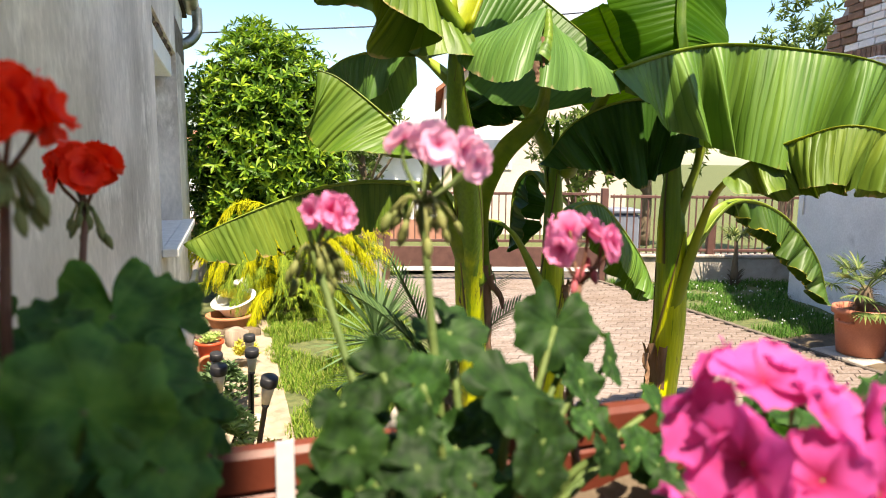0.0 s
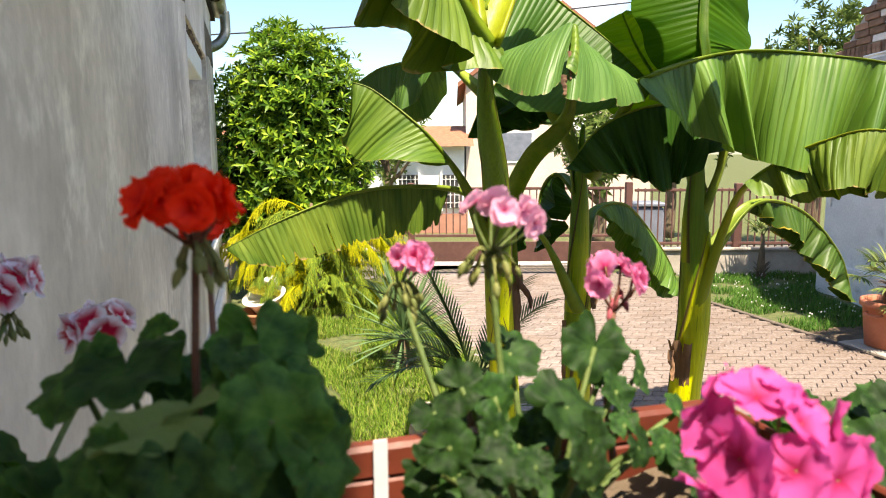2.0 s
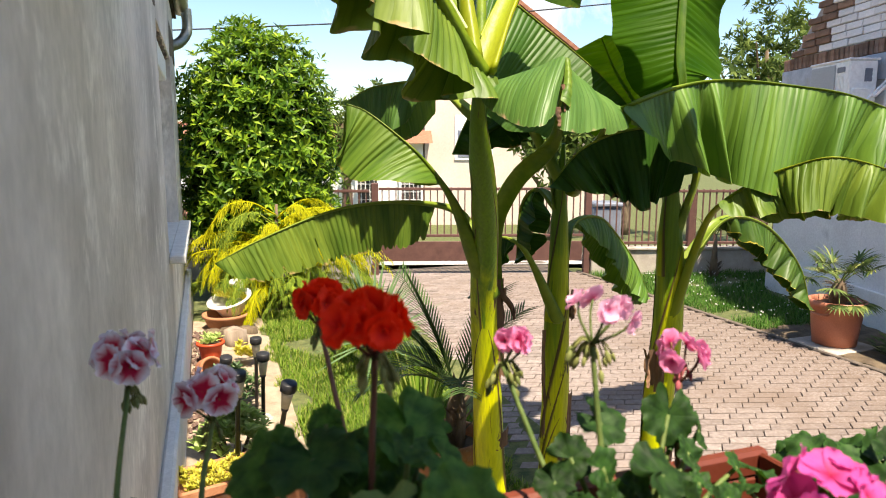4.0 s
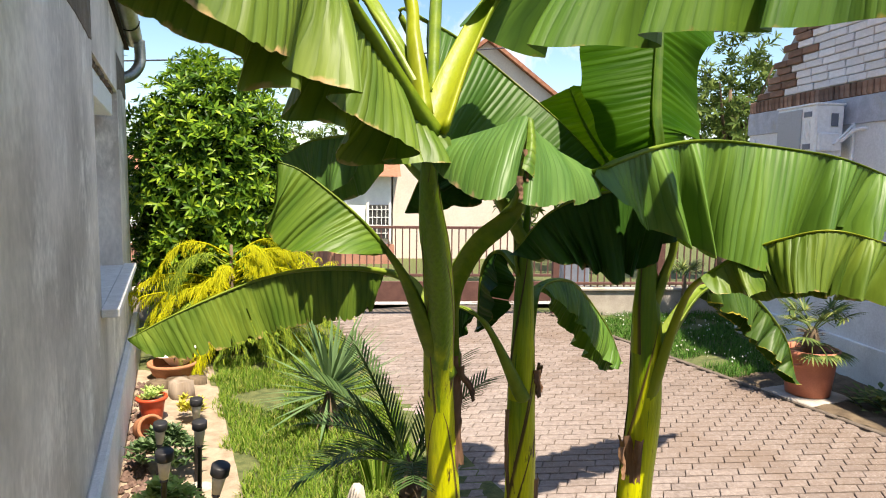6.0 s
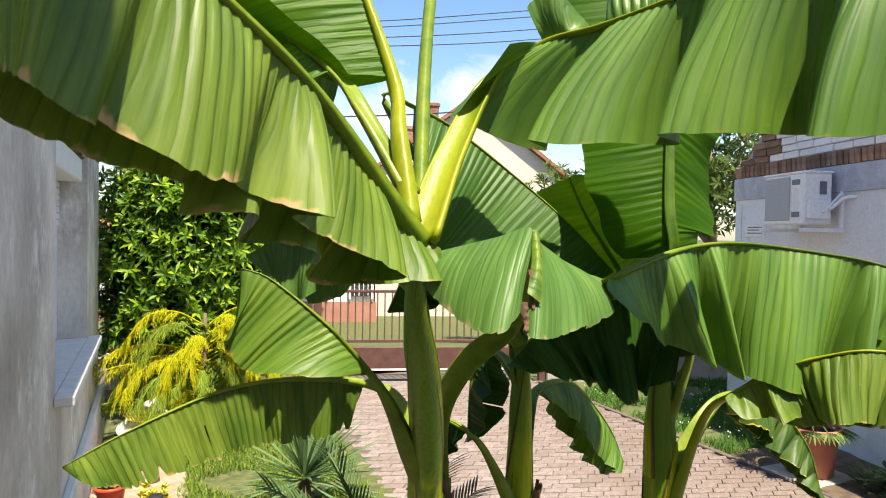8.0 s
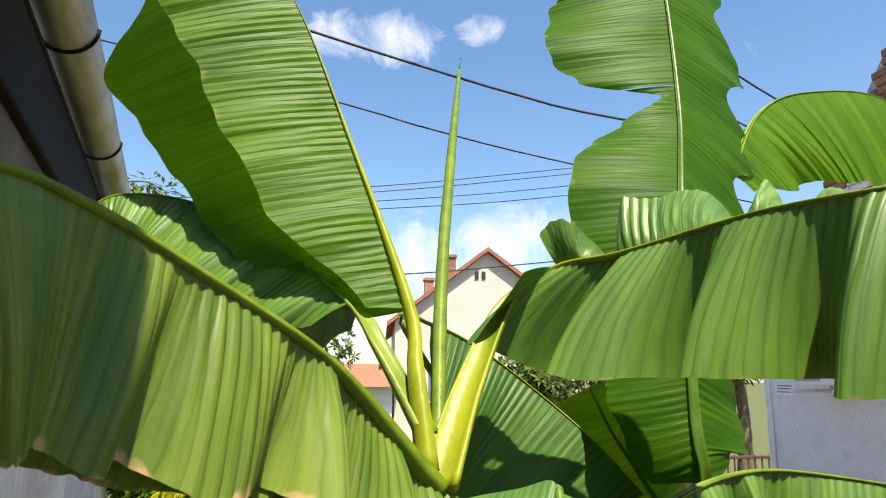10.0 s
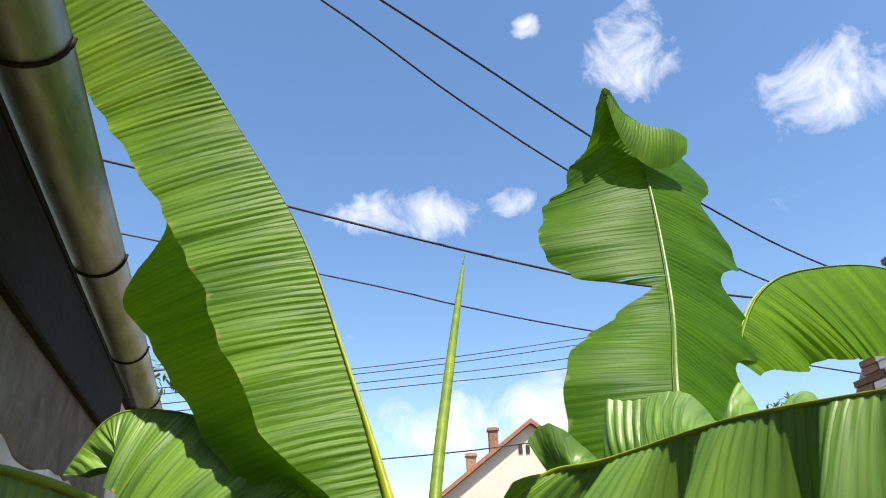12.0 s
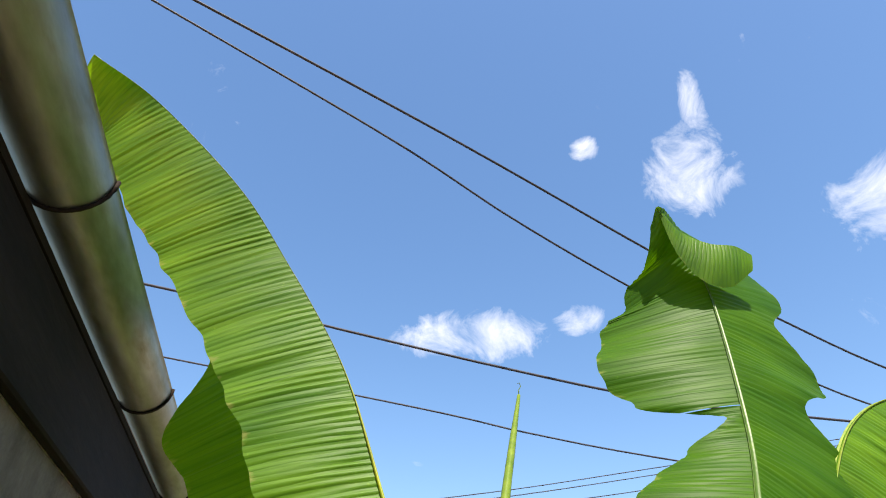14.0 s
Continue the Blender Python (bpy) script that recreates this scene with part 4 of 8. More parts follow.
def drape(plant, rib, margin, mat, label, seed, folds=2.0, depth=0.012, bulge=0.03, name="leaf", rag=0.04):
    """Half a blade between its rib and its margin, hanging in soft folds."""
    seg, rows = 90, 20
    top, _ = even(curve_pts(rib, 60), seg + 1)
    low, run = even(curve_pts(margin, 60), seg + 1)
    mid = (low[seg // 2] - top[seg // 2]).normalized()
    face = (top[-1] - top[0] + low[-1] - low[0]).cross(mid).normalized()
    if face.y > 0:
        face = -face
    vs, fs, uv = [], [], []
    for i in range(seg + 1):
        k = i / seg
        x = (k * folds + 0.35 * noise.noise(Vector((k * 2.2, seed, 0.5)))) % 1.0
        x = x / 0.68 if x < 0.68 else (1 - x) / 0.32
        x = (x * x * (3 - 2 * x) * 2 - 1) * (0.7 + 0.8 * noise.noise(Vector((k * 4, seed, 2.5))))
        cut = 1 - rag * max(0.0, noise.noise(Vector((k * 17, seed, 1.0))) + 0.5 * noise.noise(Vector((k * 45, seed, 4.0))))
        for j in range(rows + 1):
            v = j / rows
            p = top[i].lerp(low[i], v * cut)
            fine = math.sin(k * run / 0.02 * 2 * math.pi + 4 * noise.noise(Vector((k * 5, seed, v))))
            p = p + face * (depth * x * v ** 0.8 + bulge * math.sin(math.pi * min(1.0, v * 0.8 + 0.1)) * math.sin(math.pi * (0.12 + 0.76 * k)) + min(0.0006, depth * 0.06) * fine * min(1, v * 5))
            vs.append(p)
            uv.append((k * run + seed, v))
    for i in range(seg):
        for j in range(rows):
            q = i * (rows + 1) + j
            fs.append((q, q + 1, q + rows + 2, q + rows + 1))
    sh = Shape()
    sh.add(vs, fs, uv)
    return part(name, sh, mat, plant, label)


# leaf that folds over towards the porch, torn at its tip
fold_leaf = drape(plant_a, [(1.43, 2.27, 1.868), (1.49, 2.22, 1.885), (1.54, 2.15, 1.905), (1.574, 2.094, 1.926), (1.572, 2.075, 1.895)], [(1.415, 2.262, 1.855), (1.418, 2.225, 1.815), (1.43, 2.165, 1.780), (1.436, 2.085, 1.758), (1.447, 2.015, 1.748), (1.475, 1.998, 1.752), (1.515, 2.018, 1.778)],
                  M_BANANA_FAN, "folded blade hanging over, torn at the tip", 8, 1.4, 0.007, 0.025)
drape(fold_leaf, [(1.574, 2.088, 1.924), (1.578, 2.094, 1.915), (1.60, 2.115, 1.900), (1.70, 2.19, 1.862), (1.80, 2.245, 1.832)], [(1.518, 2.01, 1.752), (1.535, 1.985, 1.742), (1.62, 2.035, 1.738), (1.734, 2.117, 1.737), (1.83, 2.19, 1.752), (1.905, 2.258, 1.792)],
      M_BANANA_FAN, "pleated half of the folded blade", 9, 2.3, 0.020, 0.03, "half_blade")
drape(fold_leaf, [(1.572, 2.082, 1.924), (1.552, 2.052, 1.862), (1.525, 2.018, 1.815)], [(1.584, 2.078, 1.918), (1.572, 2.046, 1.862), (1.548, 2.008, 1.795)],
      M_BANANA_OLD, "pale rolled edge at the fold", 10, 0.5, 0.001, 0.010, "rolled_edge", 0.15)
sh = Shape()
channel(sh, even(curve_pts([(1.65, 2.67, 1.2), (1.636, 2.65, 1.32), (1.62, 2.60, 1.432), (1.62, 2.54, 1.522), (1.644, 2.47, 1.615), (1.685, 2.40, 1.679), (1.69, 2.32, 1.74), (1.64, 2.20, 1.84), (1.575, 2.10, 1.918)], 120), 60)[0], (0.036, 0.030, 0.026, 0.018, 0.008), Vector((0, -1, 0.45)))
part("stalk", sh, M_GREENRIB, fold_leaf)
for at, way, ln, wd, sd in [((1.545, 2.035, 1.855), (-0.12, -0.3, -1), 0.07, 0.010, 21), ((1.528, 2.02, 1.80), (-0.2, -0.25, -1), 0.05, 0.016, 22)]:
    dry_peel(plant_a, at, way, ln, wd, sd, "dry brown shred at a leaf tip")
for at, way, ln, wd, sd in [((1.676, 2.66, 1.25), (0.05, 0.06, -1), 0.36, 0.040, 1), ((1.686, 2.65, 1.22), (0.35, 0.0, -1), 0.12, 0.022, 3)]:
    dry_peel(plant_a, at, way, ln, wd, sd)
dead_wrap(plant_a, (1.69, 2.765, 0.60), 0.060, 0.07, 200, 350, 31, 0.006)

plant_b = thing("banana_plant", (2.0, 2.82, 0.0), "slender banana plant with peeling sheaths", "banana plant", "banana plants")
banana_trunk(plant_b, [(2.0, 2.82, -0.02), (1.97, 2.78, 0.63), (1.95, 2.75, 0.99), (1.945, 2.74, 1.15), (1.945, 2.74, 1.43), (1.935, 2.72, 1.6), (1.93, 2.7, 1.72)], [0.06, 0.056, 0.054, 0.05, 0.042, 0.030, 0.006], "yellow-green trunk with dry patches", 5)
banana_leaf(plant_b, [(1.97, 2.70, 1.55), (1.95, 2.55, 1.68), (1.90, 2.35, 1.79), (1.86, 2.22, 1.825), (2.04, 2.22, 1.885), (2.2, 2.2, 1.905), (2.38, 2.12, 1.885), (2.52, 2.05, 1.855), (2.77, 2.0, 1.77)], 3,
            [(1, [0.10, 0.21, 0.275, 0.305, 0.31, 0.305, 0.26, 0.17, 0.05], [74, 78, 80, 82], 8, -0.1, []), (-1, [0.08, 0.13, 0.17, 0.2, 0.2, 0.19, 0.16, 0.05], [58, 60, 62], 14, 0.0, [])],
            M_BANANA, label="broad pleated blade hanging in folds", seed=9, wave=0.02, pleat=0.0016, fold=0.062, every=0.17, comb=0.0035, rib_mat=M_GREENRIB)
banana_leaf(plant_b, [(1.95, 2.74, 1.15), (2.01, 2.8, 1.35), (2.08, 2.86, 1.42), (2.21, 2.9, 1.43), (2.37, 3.0, 1.34), (2.56, 3.1, 1.17), (2.70, 3.19, 1.0)], 2,
            [(1, [0.06, 0.13, 0.15, 0.16, 0.15, 0.12, 0.05], [45, 60, 62], 34, 0.05, [(0.62, 0.25), (0.8, 0.4)]), (-1, [0.05, 0.12, 0.15, 0.16, 0.16, 0.14, 0.06], [40, 55, 60], 30, 0.15, [])],
            M_BANANA, label="short drooping blade with a torn yellow tip", seed=10, wave=0.02, fold=0.016, every=0.16, rag=0.06)
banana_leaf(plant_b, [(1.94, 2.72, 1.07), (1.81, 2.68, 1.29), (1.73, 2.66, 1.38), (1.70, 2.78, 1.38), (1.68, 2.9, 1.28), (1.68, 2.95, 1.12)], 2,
            [(1, [0.04, 0.1, 0.12, 0.1, 0.03], [70, 80], 10, 0.05, []), (-1, [0.04, 0.1, 0.12, 0.1, 0.03], [70, 80], 10, 0.05, [])], M_BANANA_SHADE_DEEP, label="small drooping blade", seed=11)
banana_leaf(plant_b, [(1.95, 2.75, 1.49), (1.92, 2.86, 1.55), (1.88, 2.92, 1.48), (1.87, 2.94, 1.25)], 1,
            [(1, [0.06, 0.12, 0.11, 0.04], [50, 60], 10, 0.05, [(0.6, 0.4)]), (-1, [0.06, 0.12, 0.11, 0.04], [50, 60], 10, 0.05, [])], M_BANANA_SHADE_DEEP, label="limp hanging blade in shade", seed=12)
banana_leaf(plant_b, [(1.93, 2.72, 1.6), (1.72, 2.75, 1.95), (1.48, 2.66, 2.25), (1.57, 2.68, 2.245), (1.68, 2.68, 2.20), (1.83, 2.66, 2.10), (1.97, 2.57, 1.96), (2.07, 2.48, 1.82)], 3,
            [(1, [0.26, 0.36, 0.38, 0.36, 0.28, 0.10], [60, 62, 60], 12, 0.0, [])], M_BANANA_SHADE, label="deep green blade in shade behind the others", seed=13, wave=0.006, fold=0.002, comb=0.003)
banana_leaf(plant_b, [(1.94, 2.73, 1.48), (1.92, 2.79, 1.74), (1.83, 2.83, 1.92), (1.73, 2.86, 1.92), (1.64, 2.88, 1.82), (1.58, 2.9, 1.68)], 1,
            [(-1, [0.1, 0.22, 0.24, 0.22, 0.16, 0.06], [70, 78], 8, 0.05, []), (1, [0.1, 0.22, 0.24, 0.22, 0.16, 0.06], [60, 70], 8, 0.05, [])], M_BANANA_SHADE_DEEP, label="drooping blade in deep shade between the trunks", seed=20, wave=0.025, fold=0.02, every=0.08)
for at, way, ln, wd, sd in [((1.985, 2.695, 1.165), (0.03, 0.0, -1), 0.09, 0.030, 5), ((1.893, 2.73, 1.03), (0.02, 0.02, -1), 0.42, 0.016, 6)]:
    dry_peel(plant_b, at, way, ln, wd, sd)
dead_wrap(plant_b, (1.975, 2.785, 0.50), 0.056, 0.27, 255, 345, 32, 0.004)
dead_wrap(plant_b, (1.952, 2.752, 1.06), 0.052, 0.11, 320, 370, 33, 0.022)

plant_c = thing("banana_plant", (2.24, 2.5, 0.0), "banana plant with a tall upright leaf", "banana plant", "banana plants")
banana_trunk(plant_c, [(2.24, 2.5, -0.02), (2.21, 2.47, 0.73), (2.22, 2.46, 0.97), (2.22, 2.45, 1.1), (2.2, 2.43, 1.32), (2.185, 2.42, 1.48), (2.17, 2.4, 1.68)], [0.056, 0.05, 0.05, 0.05, 0.048, 0.040, 0.012], "green-yellow trunk with a brown stub", 8)
banana_leaf(plant_c, [(2.15, 2.38, 1.6), (2.11, 2.31, 1.87), (2.11, 2.33, 2.03), (2.22, 2.45, 2.56), (2.42, 2.65, 2.98), (2.56, 2.84, 3.58), (2.5, 2.85, 3.82), (2.37, 2.78, 3.94)], 1,
            [(1, [0.18, 0.26, 0.31, 0.33, 0.35, 0.36, 0.37, 0.38, 0.40, 0.42, 0.43, 0.43, 0.43, 0.43, 0.43, 0.43, 0.43, 0.42, 0.36, 0.16, 0.03], [16, 8, 2, 4], 16, -0.1, []), (-1, [0.12, 0.16, 0.2, 0.22, 0.24, 0.27, 0.30, 0.31, 0.30, 0.26, 0.18, 0.05, 0.33, 0.42, 0.44, 0.44, 0.43, 0.40, 0.33, 0.2, 0.05], [26, 18, 12, 24], 20, -0.3, [(0.573, 0.04)])],
            M_BANANA_LUSH, ref=(0, -1, 0.3), label="tall upright lobed blade", rad=(0.020, 0.011, 0.008, 0.006, 0.002), seed=14, wave=0.012, pleat=0.0010, fold=0.026, every=0.37, rib_mat=M_DARKRIB, rolling=True, lobed=0.38, comb=0.0024, lift=0.007)
# tip of the lush blade in a lighter material, sunlight put into its colour
drape(plant_c, [(2.40, 2.80, 3.96), (2.48, 2.82, 3.87), (2.58, 2.80, 3.81), (2.68, 2.78, 3.80), (2.75, 2.78, 3.77)], [(2.39, 2.79, 3.92), (2.44, 2.81, 3.73), (2.53, 2.80, 3.61), (2.63, 2.79, 3.61), (2.73, 2.77, 3.69)], M_BANANA_NEW, "bright folded-over tip of the upright blade", 23, 1.2, 0.010, 0.02, "folded_tip")
banana_leaf(plant_c, [(2.16, 2.4, 1.62), (2.37, 2.5, 2.4), (2.63, 2.65, 2.77), (2.95, 2.8, 3.1), (3.27, 2.85, 3.26), (3.82, 2.9, 3.35), (4.3, 2.95, 3.2)], 2,
            [(1, [0.1, 0.3, 0.42, 0.45, 0.42, 0.3, 0.05], [55, 68, 72], 15, 0.1, [(0.4, 0.5)]), (-1, [0.1, 0.2, 0.3, 0.3, 0.3, 0.2, 0.05], [30, 40, 50], 20, 0.1, [])],
            M_BANANA_NEW, label="high arching blade", seed=15, wave=0.03)
banana_leaf(plant_c, [(2.21, 2.43, 1.12), (2.24, 2.33, 1.44), (2.21, 2.2, 1.55), (2.25, 2.13, 1.61), (2.3, 2.05, 1.655), (2.37, 1.95, 1.68), (2.58, 1.88, 1.62)], 2,
            [(1, [0.07, 0.11, 0.135, 0.145, 0.155, 0.155, 0.09], [68, 72, 74], 10, -0.2, []), (-1, [0.08, 0.14, 0.16, 0.17, 0.17, 0.15, 0.08], [75, 80, 80], 8, 0.0, [])],
            M_BANANA_BURNT, label="low pleated blade with a yellow and brown margin", seed=16, wave=0.018, pleat=0.0018, rag=0.10, fold=0.036, every=0.12, rib_mat=M_STALK, comb=0.006)
banana_leaf(plant_c, [(2.24, 2.42, 1.3), (2.42, 2.44, 1.46), (2.68, 2.5, 1.42), (2.86, 2.5, 1.26), (2.94, 2.5, 1.08)], 1,
            [(1, [0.05, 0.1, 0.12, 0.1, 0.04], [70, 75], 8, 0.1, [(0.5, 0.3), (0.75, 0.4)]), (-1, [0.05, 0.1, 0.12, 0.1, 0.04], [60, 70], 8, 0.1, [])],
            M_WITHERED, label="withered hanging blade with yellow tip", seed=17, wave=0.03, rag=0.10, fold=0.02, every=0.12)
# young-blade colour stands for sun shining through this blade
banana_leaf(plant_c, [(2.20, 2.43, 1.5), (2.17, 2.48, 1.70), (2.12, 2.54, 1.84), (2.07, 2.60, 1.96), (2.03, 2.64, 2.08)], 1,
            [(1, [0.1, 0.16, 0.17, 0.10], [10, 15], 10, 0.3, []), (-1, [0.1, 0.18, 0.19, 0.10], [10, 15], 10, 0.3, [])], M_BANANA_NEW, ref=(-0.3, -1, 0.3), label="short bright blade in the middle", seed=18)
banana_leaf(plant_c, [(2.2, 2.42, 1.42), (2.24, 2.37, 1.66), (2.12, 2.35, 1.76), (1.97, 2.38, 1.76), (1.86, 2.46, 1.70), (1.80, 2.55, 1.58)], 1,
            [(-1, [0.12, 0.24, 0.25, 0.18, 0.05], [75, 82], 8, 0.05, []), (1, [0.12, 0.24, 0.25, 0.2, 0.05], [60, 70], 8, 0.05, [])], M_BANANA_SHADE_DEEP, label="shaded blade under the others", seed=19, fold=0.025, every=0.09)
dead_wrap(plant_c, (2.215, 2.463, 0.86), 0.050, 0.155, 180, 242, 34, 0.045, "brown dead leaf stub on the trunk")
dead_wrap(plant_c, (2.22, 2.475, 0.56), 0.051, 0.12, 265, 350, 35, 0.004)
dry_peel(plant_c, (2.125, 2.415, 0.99), (-0.05, -0.05, -1), 0.10, 0.022, 8)


# ---- ground, drive, beds ----
def sheet(sh, x0, x1, y0, y1, z, nx, ny, rough=0.0, f=1.0, zfun=None):
    vs, fs = [], []
    for i in range(nx + 1):
        for j in range(ny + 1):
            x, y = x0 + (x1 - x0) * i / nx, y0 + (y1 - y0) * j / ny
            h = z + (zfun(x, y) if zfun else 0) + rough * noise.noise(Vector((x * f, y * f, 3.1)))
            vs.append((x, y, h))
    for i in range(nx):
        for j in range(ny):
            a = i * (ny + 1) + j
            fs.append((a, a + ny + 1, a + ny + 2, a + 1))
    sh.add(vs, fs)


def street_fall(x, y):
    """The street lies a little lower than the yard."""
    d = (x - 4.2) * 0.292 + (y - 8.87) * 0.956
    return -0.9 * min(max((d - 0.6) / 9.0, 0), 1)


sh = Shape()
sheet(sh, -60, 90, -20, 9.0, -0.03, 30, 12, zfun=street_fall)
sheet(sh, -60, 90, 9.0, 32.0, -0.03, 30, 46, zfun=street_fall)
sheet(sh, -400, 500, 32.0, 900.0, -0.93, 20, 20)
solo("ground", sh, M_TURF, "earth and rough turf of the yard and beyond", "ground", kind="structure")


def drive_left(y):
    return 2.2 + 0.32 * min(max((y - 3.6) / 3.0, 0), 1) + 0.12 * max(0, min(y, 9.2) - 6.6) / 2


sh = Shape()
vs = []
ys = [i * 0.4 - 2.0 for i in range(30)]
for y in ys:
    vs += [(drive_left(y), y, -0.012), (5.56, y, -0.012)]
sh.add(vs, [(2 * i, 2 * i + 1, 2 * i + 3, 2 * i + 2) for i in range(len(ys) - 1)])
drive = solo("drive", sh, M_JOINT, "drive of pale interlocking concrete pavers", "drive", kind="structure")

sh = Shape()
for i in range(14):
    y = -1.5 + i * 0.72
    box(sh, (5.56, y, -0.05), (5.61, y + 0.715, 0.015), bev=0.008)
solo("kerb_edging", sh, M_JOINT, "narrow concrete edging along the drive", "edging", kind="structure", smooth=False)

sh = Shape()
sheet(sh, 0.5, 1.2, 1.3, 7.3, 0.02, 24, 120, 0.03, 5.0)
solo("sand_bed", sh, M_SAND, "sandy planting bed along the house wall", "bed", kind="structure")
sh = Shape()
sheet(sh, 1.15, 2.6, 2.9, 9.0, 0.0, 20, 80, 0.03, 2.0)
solo("lawn", sh, M_TURF, "lawn strip beside the drive", "lawn", kind="structure")
sh = Shape()
sheet(sh, 5.61, 9.5, 2.0, 8.6, 0.0, 30, 50, 0.03, 2.0)
solo("lawn_2", sh, M_TURF, "shady lawn beside the neighbour's wall", "lawn", kind="structure")

sh = Shape()
sheet(sh, 5.62, 7.4, 1.5, 5.35, 0.014, 40, 70, 0.02, 6.0)
solo("earth_strip", sh, M_SOIL, "bare dark earth with litter at the neighbour's wall", "earth", kind="structure")


def grass(region, count, mat, lo, hi, seed, label, keep=None):
    rnd = random.Random(seed)
    sh = Shape()
    x0, x1, y0, y1 = region
    for _ in range(count):
        x, y = rnd.uniform(x0, x1), rnd.uniform(y0, y1)
        if keep and not keep(x, y):
            continue
        if noise.noise(Vector((x * 2.3, y * 2.3, 7))) < -0.22:
            continue
        h = rnd.uniform(lo, hi)
        a = rnd.uniform(0, 6.283)
        lean = rnd.uniform(0.1, 0.9)
        d = Vector((math.cos(a) * lean, math.sin(a) * lean, 1)).normalized()
        side = Vector((-math.sin(a), math.cos(a), 0)) * rnd.uniform(0.0022, 0.0045)
        p = Vector((x, y, -0.005 + 0.03 * noise.noise(Vector((x * 2, y * 2, 3.1)))))
        q = p + d * h * 0.6
        e = q + (d + Vector((math.cos(a), math.sin(a), -0.5)) * 0.5).normalized() * h * 0.5
        sh.add([p - side, p + side, q + side * 0.8, q - side * 0.8, e], [(0, 1, 2, 3), (3, 2, 4)], [(0, 0), (0, 1), (0.5, 1), (0.5, 0), (1, 0.5)])
    return solo("grass", sh, mat, label, "grass", kind="stuff")


grass((1.12, 2.62, 2.95, 8.4), 52000, M_GRASS, 0.03, 0.085, 11, "sunlit lawn grass with dry patches", lambda x, y: x < drive_left(y) - 0.02 + 0.03 * math.sin(y * 21) and x > 1.17 + 0.05 * math.sin(y * 7))
grass((5.62, 8.6, 4.6, 8.3), 30000, M_GRASS_SHADE, 0.04, 0.11, 12, "deep green lawn grass with half shade in its colour", lambda x, y: x < 6.45 + 0.3 * (y - 4.86) + 0.8 * max(0, y - 6.6) and y < 8.75 - 0.31 * (x - 4.6) and not (x < 6.5 and y < 5.3))
rnd = random.Random(4)
sh = Shape()
for _ in range(150):
    x, y = rnd.uniform(5.7, 7.2), rnd.uniform(5.4, 7.9)
    c = Vector((x, y, rnd.uniform(0.07, 0.12)))
    r = rnd.uniform(0.006, 0.011)
    sh.add([c + Vector(v) * r for v in ((1, 0, 0), (-1, 0, 0), (0, 1, 0), (0, -1, 0), (0, 0, 1), (0, 0, -1))], [(0, 2, 4), (2, 1, 4), (1, 3, 4), (3, 0, 4), (2, 0, 5), (1, 2, 5), (3, 1, 5), (0, 3, 5)])
solo("clover_flowers", sh, M_CLOVER, "white clover heads scattered in the lawn", "clover", kind="stuff")


# ---- the house on the near side: long grey wall, window, eave and gutter ----
WX = 0.5
Y_NEAR, Y_FAR, TOP = -3.0, 8.05, 3.03
sh = Shape()
wy0, wy1, wz0, wz1 = 4.94, 6.83, 1.05, 2.45


def wall_panel(sh, y0, y1, z0, z1):
    box(sh, (WX - 0.38, y0, z0), (WX, y1, z1))


wall_panel(sh, Y_NEAR, wy0, -0.1, TOP)
wall_panel(sh, wy1, Y_FAR, -0.1, TOP)
wall_panel(sh, wy0, wy1, -0.1, wz0)
wall_panel(sh, wy0, wy1, wz1, TOP)
box(sh, (-6, Y_FAR - 0.38, -0.1), (WX - 0.38, Y_FAR, TOP))
solo("wall_west", sh, M_PLASTER, "house wall of streaky unpainted grey plaster", "wall", kind="structure", smooth=False)
sh = Shape()
box(sh, (WX, Y_NEAR, -0.1), (WX + 0.055, Y_FAR + 0.055, 0.42), bev=0.012)
solo("plinth", sh, M_PLINTH, "white-painted plinth at the foot of the wall", "plinth", kind="structure", smooth=False)

win = thing("window_1", (WX - 0.2, (wy0 + wy1) / 2, wz0), "wide window with a white roller blind box", "window", kind="structure")
sh = Shape()
box(sh, (WX - 0.2, wy0 + 0.003, wz0 - 0.03), (WX + 0.001, wy1 - 0.003, wz0 + 0.006))
box(sh, (WX + 0.001, wy0 - 0.09, wz0 - 0.045), (WX + 0.095, wy1 + 0.12, wz0 + 0.006), bev=0.006)
part("window_sill", sh, M_SILL, win, "pale stone sill with dirt on it", False)
sh = Shape()
box(sh, (WX - 0.2, wy0 + 0.004, 2.25), (WX - 0.03, wy1 - 0.10, wz1 - 0.03), bev=0.008)
part("blind_box", sh, M_WHITE, win, "white roller blind box", False)
for i in range(7):
    sh = Shape()
    box(sh, (WX - 0.197, wy0 + 0.03, 1.92 + i * 0.047), (WX - 0.185, wy1 - 0.03, 1.962 + i * 0.047), bev=0.005)
    part("blind_slat", sh, M_WHITE, win, "", False)
# rough broken plaster above the blind box
sh = Shape()
rnd = random.Random(41)
for i in range(26):
    y = wy0 + 0.02 + i * (wy1 - wy0 - 0.05) / 26
    box(sh, (WX - 0.06, y, wz1 - rnd.uniform(0.012, 0.045)), (WX - 0.006 - rnd.uniform(0, 0.02), y + rnd.uniform(0.05, 0.08), wz1 - 0.001), bev=0.008)
part("broken_plaster", sh, M_MORTAR_DARK, win, "crumbled brown plaster over the blind box", False)
sh = Shape()
for y in (wy0 + 0.005, (wy0 + wy1) / 2 - 0.03, wy1 - 0.065):
    box(sh, (WX - 0.27, y, wz0 + 0.013), (WX - 0.2, y + 0.06, 2.268), bev=0.005)
